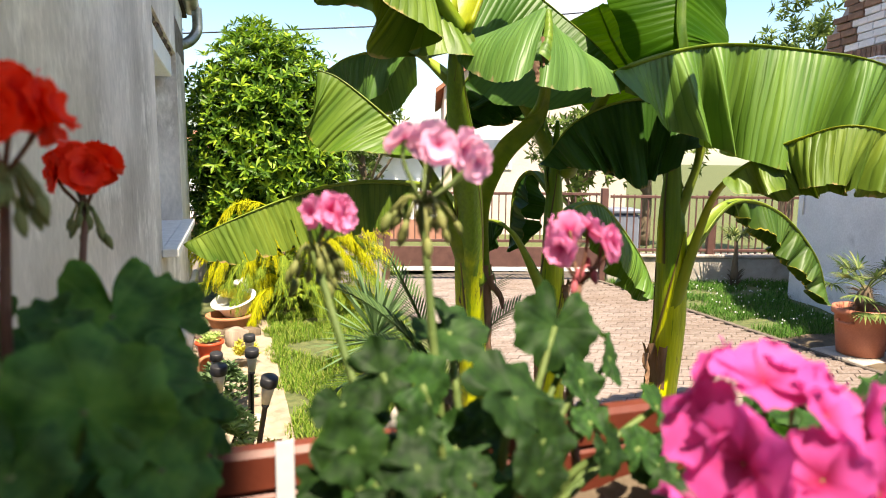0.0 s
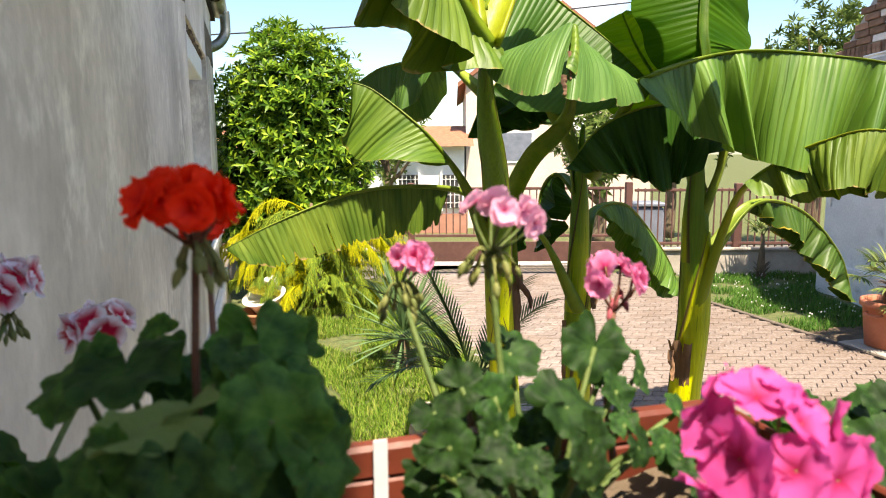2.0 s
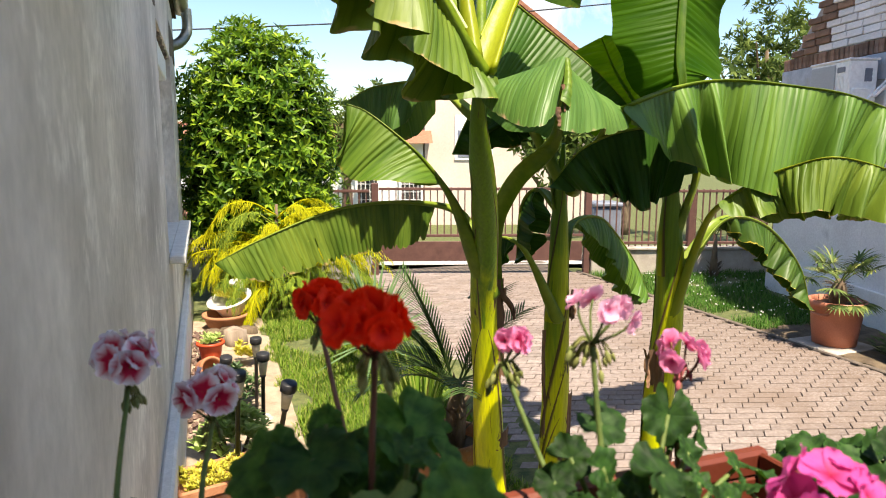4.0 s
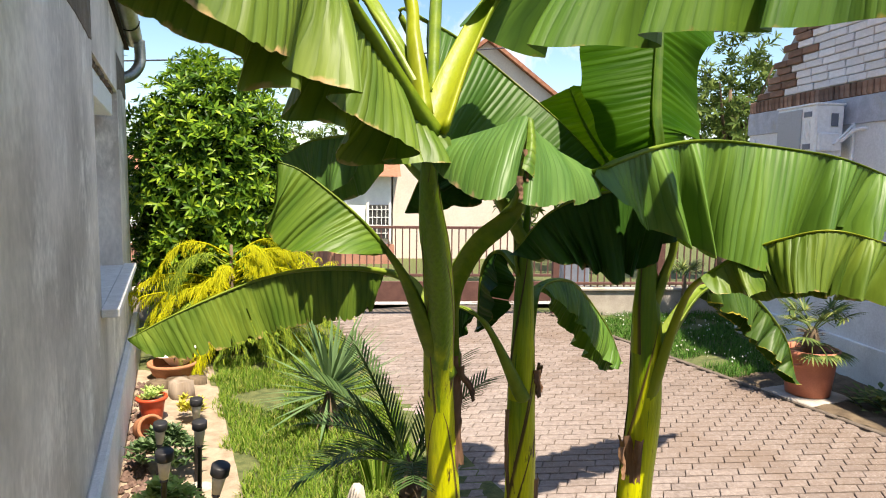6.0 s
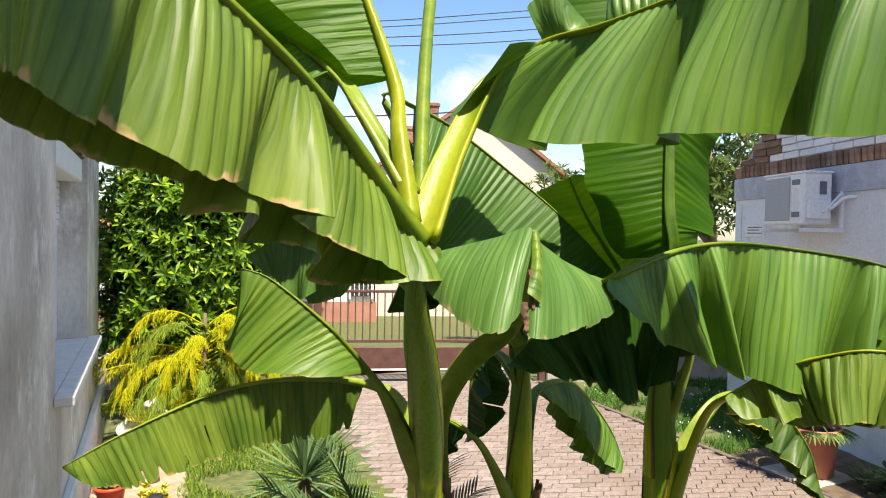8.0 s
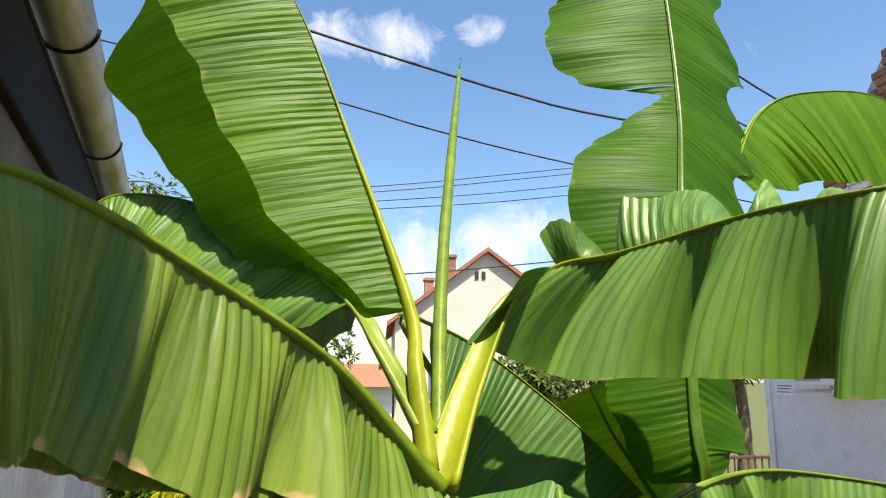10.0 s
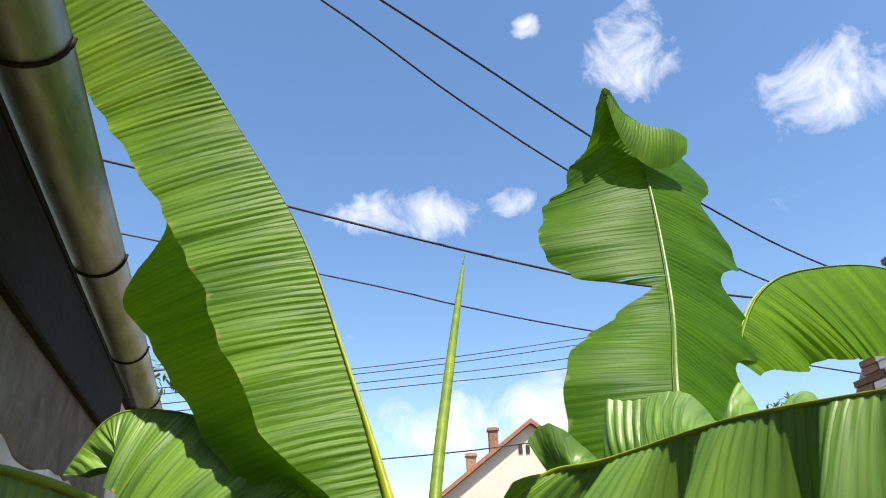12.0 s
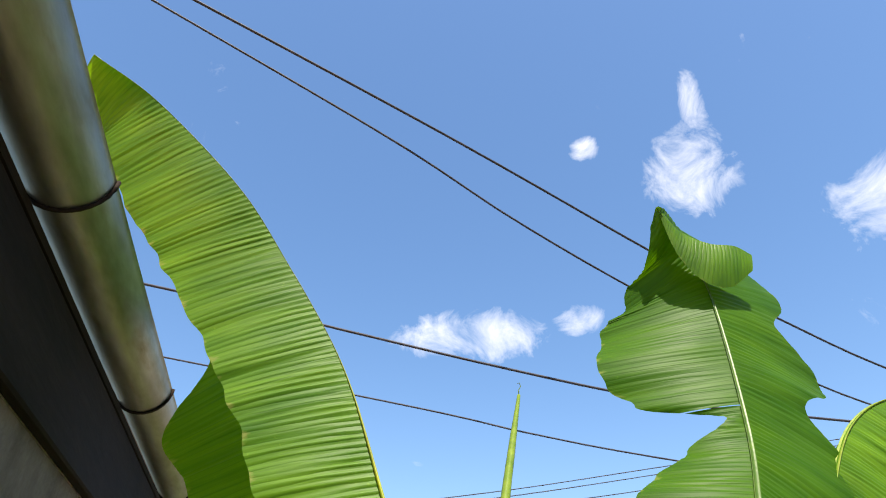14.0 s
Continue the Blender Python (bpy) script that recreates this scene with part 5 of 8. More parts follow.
box(sh, (WX - 0.265, wy0 + 0.065, wz0 + 0.013), (WX - 0.205, wy1 - 0.065, wz0 + 0.07))
box(sh, (WX - 0.265, wy0 + 0.065, 2.21), (WX - 0.205, wy1 - 0.065, 2.268))
part("window_frame", sh, M_WHITE, win, "", False)
sh = Shape()
box(sh, (WX - 0.235, wy0 + 0.066, wz0 + 0.071), (WX - 0.229, (wy0 + wy1) / 2 - 0.031, 2.209))
part("pane", sh, M_GLASS, win, "", False).visible_shadow = False
sh = Shape()
box(sh, (WX - 0.235, (wy0 + wy1) / 2 + 0.031, wz0 + 0.071), (WX - 0.229, wy1 - 0.066, 2.209))
part("pane", sh, M_GLASS, win, "", False).visible_shadow = False
sh = Shape()
box(sh, (-3.5, 3.5, -0.1), (-3.4, 7.3, 3.1))
box(sh, (-3.4, 3.5, -0.1), (WX - 0.382, 3.6, 3.1))
box(sh, (-3.4, 3.6, 0.1), (WX - 0.382, 7.3, 0.2))
solo("room_lining", sh, M_DARKROOM, "unlit room behind the window", "room", kind="structure", smooth=False)

# eave: boards, roof and gutter, and a dark strip standing for the shade below
sh = Shape()
box(sh, (WX, Y_NEAR, 2.77), (WX + 0.035, 4.7, TOP - 0.003), bev=0.006)
solo("eave_shade_strip", sh, M_DARKWOOD, "dark strip for the shade along the top of the wall", "beam", kind="structure", smooth=False)
# brown strip below, shade put into its colour, with an uneven lower edge
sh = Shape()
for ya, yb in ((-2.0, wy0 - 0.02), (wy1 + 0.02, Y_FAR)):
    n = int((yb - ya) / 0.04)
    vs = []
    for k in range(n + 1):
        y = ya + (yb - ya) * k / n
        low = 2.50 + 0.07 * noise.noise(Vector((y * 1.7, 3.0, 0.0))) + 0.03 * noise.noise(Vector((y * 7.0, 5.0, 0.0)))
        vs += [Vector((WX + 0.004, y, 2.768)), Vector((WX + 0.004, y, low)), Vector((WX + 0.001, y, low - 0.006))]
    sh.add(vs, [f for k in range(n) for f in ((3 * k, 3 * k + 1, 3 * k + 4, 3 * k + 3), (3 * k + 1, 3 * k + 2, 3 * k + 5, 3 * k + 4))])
solo("wall_top_shade", sh, M_EAVESHADE, "brown strip painting the shade under the eave", "wall", kind="structure", smooth=False)
eave = thing("eave", (WX - 0.1, 2.4, TOP), "dark timber boards under the eave", "eave", kind="structure")
for i in range(4):
    sh = Shape()
    box(sh, (WX - 0.38 + i * 0.105, Y_NEAR, TOP), (WX - 0.38 + i * 0.105 + 0.1, Y_FAR + 0.3, TOP + 0.02))
    part("board", sh, M_DARKWOOD, eave, "", False)
sh = Shape()
m = Matrix.Translation((WX + 0.1, 0, TOP + 0.09)) @ Matrix.Rotation(radians(28), 4, "Y")
box(sh, (-4.5, Y_NEAR, 0.0), (0.02, Y_FAR + 0.35, 0.03), m)
roof = solo("roof", sh, M_TILE, "red clay tile roof of the house", "roof", kind="structure", smooth=False)

gut = thing("gutter", (0.635, 2.4, 3.05), "galvanised half-round gutter along the eave", "gutter")
sh = Shape()
prof = [(math.pi + math.pi * k / 14) for k in range(15)]
vs, fs = [], []
gy = [Y_NEAR + (8.35 - Y_NEAR) * k / 40 for k in range(41)]
GR, GX, GZ = 0.088, 0.572, 3.152
for y in gy:
    for r in (GR, GR - 0.004):
        for w in prof:
            vs.append((GX + math.cos(w) * r, y, GZ + math.sin(w) * r + 0.004 * math.sin(y * 2.1)))
k = len(prof)
for i in range(40):
    for j in range(k - 1):
        a, b = i * 2 * k + j, (i + 1) * 2 * k + j
        fs.append((a, b, b + 1, a + 1))
        fs.append((a + k, a + k + 1, b + k + 1, b + k))
    for e in (0, k - 1):
        a, b = i * 2 * k + e, (i + 1) * 2 * k + e
        fs.append((a, a + k, b + k, b))
sh.add(vs, fs)
part("trough", sh, M_ZINC, gut)
for y in (1.0, 2.1, 3.18, 4.26, 5.3, 6.4, 7.5):
    sh = Shape()
    tube(sh, [(GX + math.cos(w) * (GR + 0.004), y, GZ + math.sin(w) * (GR + 0.004) + 0.004 * math.sin(y * 2.1)) for w in prof], [0.005, 0.005], 6)
    part("bracket", sh, M_DARKWOOD, gut, "", True)
pipe = thing("downpipe", (0.6, 8.2, 2.5), "galvanised downpipe with a ribbed elbow", "downpipe")
sh = Shape()
pts, _ = even(curve_pts([(0.635, 8.15, 3.1), (0.64, 8.15, 2.98), (0.63, 8.13, 2.86), (0.56, 8.05, 2.75), (0.44, 7.95, 2.68)], 40), 44)
tube(sh, pts, [0.05 + 0.004 * (i % 2) for i in range(44)], 12)
part("elbow", sh, M_ZINC, pipe)
sh = Shape()
tube(sh, [(0.46, 7.97, 2.7), (0.36, 7.86, 2.6), (0.34, 7.84, 2.45), (0.34, 7.84, 0.0)], [0.045, 0.045], 12)
part("pipe", sh, M_ZINC, pipe)

# porch under which the camera stands: parapet, floor, back wall, added shade roof, post
# floor and back wall, out of view, kept dark to hold back bounced light
sh = Shape()
box(sh, (WX, -3.0, 0.0), (5.0, 1.02, 0.28))
solo("porch_floor", sh, surf("porch tiles", (0.10, 0.05, 0.035), (0.15, 0.075, 0.055), 6, 0.6, 0.1, 60), "raised porch floor of dark red tiles", "floor", kind="structure", smooth=False)
sh = Shape()
box(sh, (WX, 0.86, 0.28), (2.6, 1.02, 1.22), bev=0.01)
solo("parapet", sh, M_PLASTER, "low plastered porch parapet", "wall", kind="structure", smooth=False)
sh = Shape()
box(sh, (WX, -3.2, 0.0), (5.0, -3.0, 2.6))
solo("wall_south", sh, M_BRICK_RED, "brick wall behind the porch", "wall", kind="structure", smooth=False)


# unseen board placed to shade the big leaf's tip and the left geraniums
sh = Shape()
box(sh, (WX - 1.0, -2.5, 3.55), (0.955, 1.16, 3.62))
solo("shade_roof", sh, M_DARKWOOD, "unseen dark board added to shade the side by the house", "ceiling", kind="structure", smooth=False)


# ---- the neighbour's house: gable wall of whitewashed brick ----
RO, RA = Vector((6.66, 4.86, 0)), radians(17)
RU, RN = Vector((math.sin(RA), math.cos(RA), 0)), Vector((-math.cos(RA), math.sin(RA), 0))
RM = Matrix.Translation(RO) @ Matrix(((RU.x, RN.x, 0, 0), (RU.y, RN.y, 0, 0), (0, 0, 1, 0), (0, 0, 0, 1)))   # along, out, up
U0, U1 = -4.2, 2.08
UM = (U0 + U1) / 2
APEX = 2.62 + (U1 - UM)
sh = Shape()
box(sh, (U0, -0.3, -0.1), (U1, 0.0, 2.35), RM)
solo("wall_east", sh, M_BLUEWALL, "neighbour's wall in stained pale blue-grey render", "wall", kind="structure", smooth=False)
sh = Shape()
box(sh, (U0, 0.0, -0.1), (U1 + 0.03, 0.035, 0.36), RM, bev=0.008)
solo("plinth_2", sh, M_PLINTH, "white-painted plinth of the neighbour's wall", "plinth", kind="structure", smooth=False)
sh = Shape()
box(sh, (U0, -0.3, 2.35), (U1 + 0.02, 0.02, 2.60), RM, bev=0.006)
solo("ring_beam", sh, surf("rough blue cement", (0.36, 0.38, 0.43), (0.52, 0.54, 0.6), 7, 0.95, 0.5, 50, patch=(0.42, 0.41, 0.4), patch_scale=5), "rough cement ring beam", "beam", kind="structure", smooth=False)
sh = Shape()
vs = [RM @ Vector(p) for p in ((U0, -0.012, 2.6), (U1, -0.012, 2.6), (UM, -0.012, APEX), (U0, -0.3, 2.6), (U1, -0.3, 2.6), (UM, -0.3, APEX))]
sh.add(vs, [(0, 1, 2), (3, 5, 4), (1, 4, 5, 2), (0, 2, 5, 3), (0, 3, 4, 1)])
gable = solo("gable_wall", sh, M_MORTAR, "gable of whitewashed bricks with bare red brick along its slope", "wall", kind="structure", smooth=False)
sh = Shape()
vs = [RM @ Vector(p) for p in ((UM, -0.31, APEX), (UM, -7, APEX), (U1, -0.31, 2.6), (U1, -7, 2.6), (U0, -0.31, 2.6), (U0, -7, 2.6))]
vs += [v + Vector((0, 0, 0.08)) for v in vs]
sh.add(vs, [(0, 2, 3, 1), (4, 0, 1, 5), (6, 7, 9, 8), (10, 11, 7, 6), (0, 6, 8, 2), (4, 10, 6, 0), (2, 8, 9, 3), (5, 11, 10, 4), (1, 3, 9, 7), (5, 1, 7, 11)])
solo("roof_2", sh, M_TILE, "red tiled roof of the neighbour's house", "roof", kind="structure", smooth=False)
sh = Shape()
box(sh, (U0, -7.0, -0.1), (U0 + 0.3, -0.3, 2.6), RM)
box(sh, (U1 - 0.3, -7.0, -0.1), (U1, -0.3, 2.6), RM)
solo("wall_east_return", sh, M_BLUEWALL, "side walls of the neighbour's house", "wall", kind="structure", smooth=False)


# ---- fence, gate, street ----
FO, FU, FN = Vector((4.2, 8.87, 0)), Vector((0.956, -0.292, 0)), Vector((0.292, 0.956, 0))
FM = Matrix.Translation(FO) @ Matrix(((FU.x, FN.x, 0, 0), (FU.y, FN.y, 0, 0), (0, 0, 1, 0), (0, 0, 0, 1)))


def bar_fence(name, u0, u1, z0, z1, rail0, rail1, label, panel=None, posts=()):
    f = thing(name, FM @ Vector(((u0 + u1) / 2, 0, 0)), label, "gate" if "gate" in name else "fence")
    for z in (rail0, rail1):
        sh = Shape()
        box(sh, (u0, -0.02, z - 0.018), (u1, 0.02, z + 0.018), FM, bev=0.004)
        part("rail", sh, M_FENCE, f, "", False)
    n = int((u1 - u0) / 0.092)
    for i in range(n):
        u = u0 + (i + 0.5) * (u1 - u0) / n
        sh = Shape()
        box(sh, (u - 0.008, -0.008, z0), (u + 0.008, 0.008, z1), FM)
        part("bar", sh, M_FENCE, f, "", False)
    for u in posts:
        sh = Shape()
        box(sh, (u - 0.045, -0.045, -0.05), (u + 0.045, 0.045, z1 + 0.06), FM, bev=0.008)
        part("post", sh, M_FENCE, f, "", False)
    if panel:
        sh = Shape()
        box(sh, (u0, -0.012, panel[0]), (u1, 0.012, panel[1]), FM, bev=0.004)
        part("panel", sh, M_FENCE, f, "brown sheet metal panel", False)
    return f


bar_fence("metal_gate", -1.34, 1.44, 0.53, 1.18, 0.53, 1.16, "brown metal drive gate with bars and a solid foot", (0.18, 0.45), (-1.39, 1.5))
bar_fence("metal_fence", 1.58, 6.0, 0.36, 1.16, 0.42, 1.13, "brown metal bar fence on a concrete foot", None, (2.94, 4.4, 5.9))
bar_fence("metal_fence", -6.0, -1.46, 0.36, 1.16, 0.42, 1.13, "brown metal bar fence behind the bushes", None, (-3.0, -4.5))
for k, (u0, u1) in enumerate(((1.55, 6.0), (-6.0, -1.45))):
    sh = Shape()
    box(sh, (u0, -0.09, -0.1), (u1, 0.09, 0.33), FM, bev=0.012)
    box(sh, (u0, -0.12, 0.331), (u1, 0.12, 0.37), FM, bev=0.01)
    solo("fence_foot_%d" % (k + 1), sh, M_CONCRETE, "low concrete foot wall of the fence", "wall", kind="structure", smooth=False)
sh = Shape()
vs, fs = [], []
for i in range(21):
    u = -30 + i * 4
    for v, dz in ((0.7, 0.0), (3.6, 0.0)):
        p = FM @ Vector((u, v, 0))
        vs.append((p.x, p.y, street_fall(p.x, p.y) - 0.015 + 0.03))
fs = [(2 * i, 2 * i + 2, 2 * i + 3, 2 * i + 1) for i in range(20)]
sh.add(vs, fs)
solo("road", sh, M_ROAD, "sun-bleached village road", "road", kind="structure")


# ---- house across the street ----
def far_house(origin, u0, u1, eave, apex, name, label, wall_mat):
    """Gable front facing the yard."""
    hm = FM @ Matrix.Translation(origin)
    h = thing(name, hm @ Vector(((u0 + u1) / 2, 0, -1.2)), label, "house")
    um = (u0 + u1) / 2
    sh = Shape()
    f = [(u0, -1.2), (u1, -1.2), (u1, eave), (um, apex), (u0, eave)]
    vs = [hm @ Vector((x, y, z)) for y in (0, 9) for x, z in f]
    sh.add(vs, [(0, 1, 2, 3, 4), (9, 8, 7, 6, 5), (0, 5, 6, 1), (1, 6, 7, 2), (4, 9, 5, 0)])
    part("wall", sh, wall_mat, h, "", False)
    sh = Shape()
    k = (apex - eave) / (um - u0)
    for s, e in ((-1, u0), (1, u1)):
        ov = 0.28
        a, b = Vector((um, 0, apex)), Vector((e + s * ov, 0, eave - k * ov))
        vs = []
        for y in (-0.22, 9.2):
            for p in (a, b):
                for dz in (0.02, 0.17):
                    vs.append(hm @ Vector((p.x, y, p.z + dz)))
        sh.add(vs, [(0, 1, 3, 2), (4, 6, 7, 5), (1, 5, 7, 3), (0, 2, 6, 4), (2, 3, 7, 6), (0, 4, 5, 1)])
    part("roof", sh, M_TILE, h, "red tile roof with a brown verge", False)
    return h, hm


house, hm = far_house((0.0, 14.0, 0), -0.42, 5.86, 4.0, 6.38, "gable_house", "cream gabled house across the street", M_CREAM)
for x, z in ((2.28, 5.45), (2.52, 5.45)):
    sh = Shape()
    box(sh, (x, -0.03, z), (x + 0.13, 0.02, z + 0.27), hm)
    part("vent", sh, M_DARKROOM, house, "", False)
w = None
for x in (3.2, 0.6):
    sh = Shape()
    box(sh, (x, -0.04, 1.3), (x + 1.3, 0.02, 2.8), hm)
    w = part("window", sh, M_WHITE, house, "white window with closed blind", False)
    sh = Shape()
    box(sh, (x + 0.1, -0.06, 1.4), (x + 1.2, -0.041, 2.3), hm)
    part("pane", sh, M_BIN, w, "", False)
for x, z0, z1 in ((0.62, 4.8, 5.65), (1.42, 5.2, 6.5)):
    sh = Shape()
    box(sh, (x, 1.0, z0), (x + 0.32, 1.4, z1), hm, bev=0.02)
    box(sh, (x - 0.04, 0.96, z1 - 0.12), (x + 0.36, 1.44, z1 - 0.04), hm)
    part("chimney", sh, M_BRICK_RED, house, "red brick chimney", False)
# low house with barred windows farther along
low = thing("low_house", FM @ Vector((-4.0, 13.0, -1.0)), "white low house with salmon foot across the street", "house")
sh = Shape()
box(sh, (-9, 12.6, -1.2), (-0.5, 18, 1.9), FM)
part("wall", sh, M_WHITE, low, "", False)
sh = Shape()
box(sh, (-9, 12.52, -1.2), (-0.4, 12.6, -0.3), FM)
part("foot", sh, M_SALMON, low, "salmon painted foot", False)
sh = Shape()
vs = [FM @ Vector(p) for p in ((-9.2, 12.2, 1.85), (-0.2, 12.2, 1.85), (-0.2, 15.3, 2.6), (-9.2, 15.3, 2.6), (-0.2, 18.4, 1.85), (-9.2, 18.4, 1.85))]
sh.add(vs, [(0, 1, 2, 3), (3, 2, 4, 5)])
part("roof", sh, M_TILE, low, "", False)
for x in (-1.2, -2.6, -5.0):
    sh = Shape()
    box(sh, (x, 12.5, -0.12), (x + 0.62, 12.59, 0.95), FM)
    wn = part("window", sh, M_DARKROOM, low, "dark window with white bars", False)
    sh = Shape()
    for k in range(4):
        box(sh, (x + 0.1 + k * 0.14, 12.47, -0.1), (x + 0.12 + k * 0.14, 12.49, 0.93), FM)
        box(sh, (x, 12.47, 0.05 + k * 0.25), (x + 0.62, 12.49, 0.07 + k * 0.25), FM)
    box(sh, (x - 0.08, 12.45, -0.2), (x, 12.59, 1.02), FM)
    box(sh, (x + 0.62, 12.45, -0.2), (x + 0.70, 12.59, 1.02), FM)
    part("window_frame", sh, M_WHITE, wn, "", False)


# ---- overhead cables ----
def cable(ctrl, r, label):
    sh = Shape()
    tube(sh, even(curve_pts(ctrl, 40), 40)[0], [r, r], 6)
    solo("overhead_cable", sh, M_CABLE, label, "cable", "overhead cables")


cable([(-2.5, 5.4, 9.2), (2.35, 7.0, 8.6), (5.77, 8.0, 7.9), (7.9, 8.5, 7.42), (11.12, 9.2, 6.95), (18.0, 10.8, 6.9)], 0.018, "thick black overhead cable")
cable([(-2.5, 6.0, 9.6), (1.62, 7.0, 8.38), (3.43, 7.5, 7.75), (5.37, 8.0, 7.2), (7.71, 8.5, 6.62), (9.42, 9.0, 6.4), (15, 10.4, 6.2)], 0.015, "slender grey overhead cable on poles")
cable([(-6.0, 8.8, 7.4), (-0.2, 8.6, 6.62), (1.54, 8.6, 6.38), (3.32, 8.5, 6.08), (5.12, 8.4, 5.82), (6.52, 8.3, 5.7), (12, 8.0, 5.6)], 0.017, "twisted black overhead cable")
cable([(-6.0, 9.2, 6.6), (2.05, 8.8, 5.57), (3.77, 8.7, 5.3), (5.92, 8.6, 5.05), (12, 8.2, 4.5)], 0.011, "thin black overhead service cable")
for z0, z1 in ((5.3, 6.16), (5.2, 6.04), (5.04, 5.8), (4.9, 5.61)):
    cable([(-4.0, 12.0, z0 - 1.2), (3.35, 12.0, z0), (7.6, 12.0, z1), (15, 12.0, z1 + 1.6)], 0.008, "thin street power line")
cable([(-9.0, 11.0, 2.5), (-2.0, 11.0, 3.1), (3.65, 11.0, 3.66), (6.28, 11.0, 4.01), (12, 11.0, 4.9), (18, 11.0, 6.0)], 0.011, "slack cable across the street")


# ---- shrubs and trees ----
def leafy_crown(name_parent, sh, centre, radii, count, size, seed, lumps=0.25, up=0.35, shell=0.55):
    """Leaves over a lumpy crown, set in small whorls that face outwards and up."""
    rnd = random.Random(seed)
    c = Vector(centre)
    done = 0
    while done < count:
        d = Vector((rnd.gauss(0, 1), rnd.gauss(0, 1), rnd.gauss(0, 1))).normalized()
        if d.z < -0.75:
            continue
        lump = 1 + lumps * noise.noise(d * 2.6 + Vector((seed, 0, 0))) + lumps * 0.6 * noise.noise(d * 6.5)
        r = rnd.uniform(shell, 1.0) ** 0.5 * lump
        p = c + Vector((d.x * radii[0], d.y * radii[1], d.z * radii[2])) * r
        out = (d + Vector((0, 0, up)) + Vector((rnd.gauss(0, 0.35), rnd.gauss(0, 0.35), rnd.gauss(0, 0.35)))).normalized()
        k = rnd.randint(5, 8)
        a0 = rnd.uniform(0, 6.28)
        ax = out.orthogonal().normalized()
        ay = out.cross(ax)
        for i in range(k):
            a = a0 + 6.283 * i / k
            dd = (out * rnd.uniform(0.35, 1.1) + ax * math.cos(a) + ay * math.sin(a)).normalized()
            leaflet(sh, p + out * 0.02 * rnd.random(), dd, out, size * rnd.uniform(0.7, 1.25), size * 0.30, 0.18)
            done += 1


bush = thing("laurel_bush", (1.35, 8.6, 0.0), "dense tall evergreen bush with glossy light green leaves", "bush")
for k in range(7):
    a = k * 0.9
    sh = Shape()
    tube(sh, curve_pts([(1.35 + 0.1 * math.cos(a), 8.6 + 0.1 * math.sin(a), -0.05), (1.35 + 0.3 * math.cos(a), 8.6 + 0.3 * math.sin(a), 0.9), (1.35 + 0.55 * math.cos(a), 8.6 + 0.5 * math.sin(a), 2.1)], 9), [0.035, 0.012], 6)
    part("stem", sh, M_BARK, bush)
sh = Shape()
leafy_crown(None, sh, (1.30, 8.55, 1.65), (0.92, 0.85, 1.42), 17000, 0.112, 21, 0.16, 0.5, 0.5)
leafy_crown(None, sh, (1.35, 8.5, 0.9), (0.9, 0.8, 0.8), 5000, 0.092, 22, 0.2, 0.3, 0.5)
part("crown", sh, M_LAUREL, bush)
# inner fill of leaves whose dark colour paints the shade within the bush
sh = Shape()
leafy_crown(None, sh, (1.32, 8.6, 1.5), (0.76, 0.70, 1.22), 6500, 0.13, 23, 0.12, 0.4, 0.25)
part("inner_leaves", sh, M_LAUREL_SHADE, bush, "inner leaves darkened for the shade inside the crown")


def conifer_sprays(sh, centre, radii, count, seed, lo=0.12, hi=0.3):
    """Drooping feathery branchlets."""
    rnd = random.Random(seed)
    c = Vector(centre)
    for _ in range(count):
        d = Vector((rnd.gauss(0, 1), rnd.gauss(0, 1), rnd.gauss(0.3, 0.8))).normalized()
        if d.z < -0.5:
            continue
        lump = 1 + 0.45 * noise.noise(d * 2.2 + Vector((seed, 2, 0)))
        p = c + Vector((d.x * radii[0], d.y * radii[1], d.z * radii[2])) * lump * rnd.uniform(0.45, 0.95)
        way = (d * Vector((1, 1, 0.55)) + Vector((rnd.gauss(0, 0.3), rnd.gauss(0, 0.3), rnd.gauss(0.1, 0.25)))).normalized()
        ln = rnd.uniform(lo, hi)
        blade(sh, p, way, (0, 0, 1), ln, 0.012, 0.0, 0.1, 3, droop=1.3)
        q = p
        dd = way.copy()
        for i in range(6):
            q = q + dd * ln / 6
            dd = (dd + Vector((0, 0, -0.2))).normalized()
            sd = dd.cross(Vector((0, 0, 1))).normalized()
            for s in (-1, 1):
                blade(sh, q, dd * 0.8 + sd * s * 0.6, (0, 0, 1), ln * rnd.uniform(0.22, 0.4), 0.008, 0, 0.1, 2, droop=1.0)


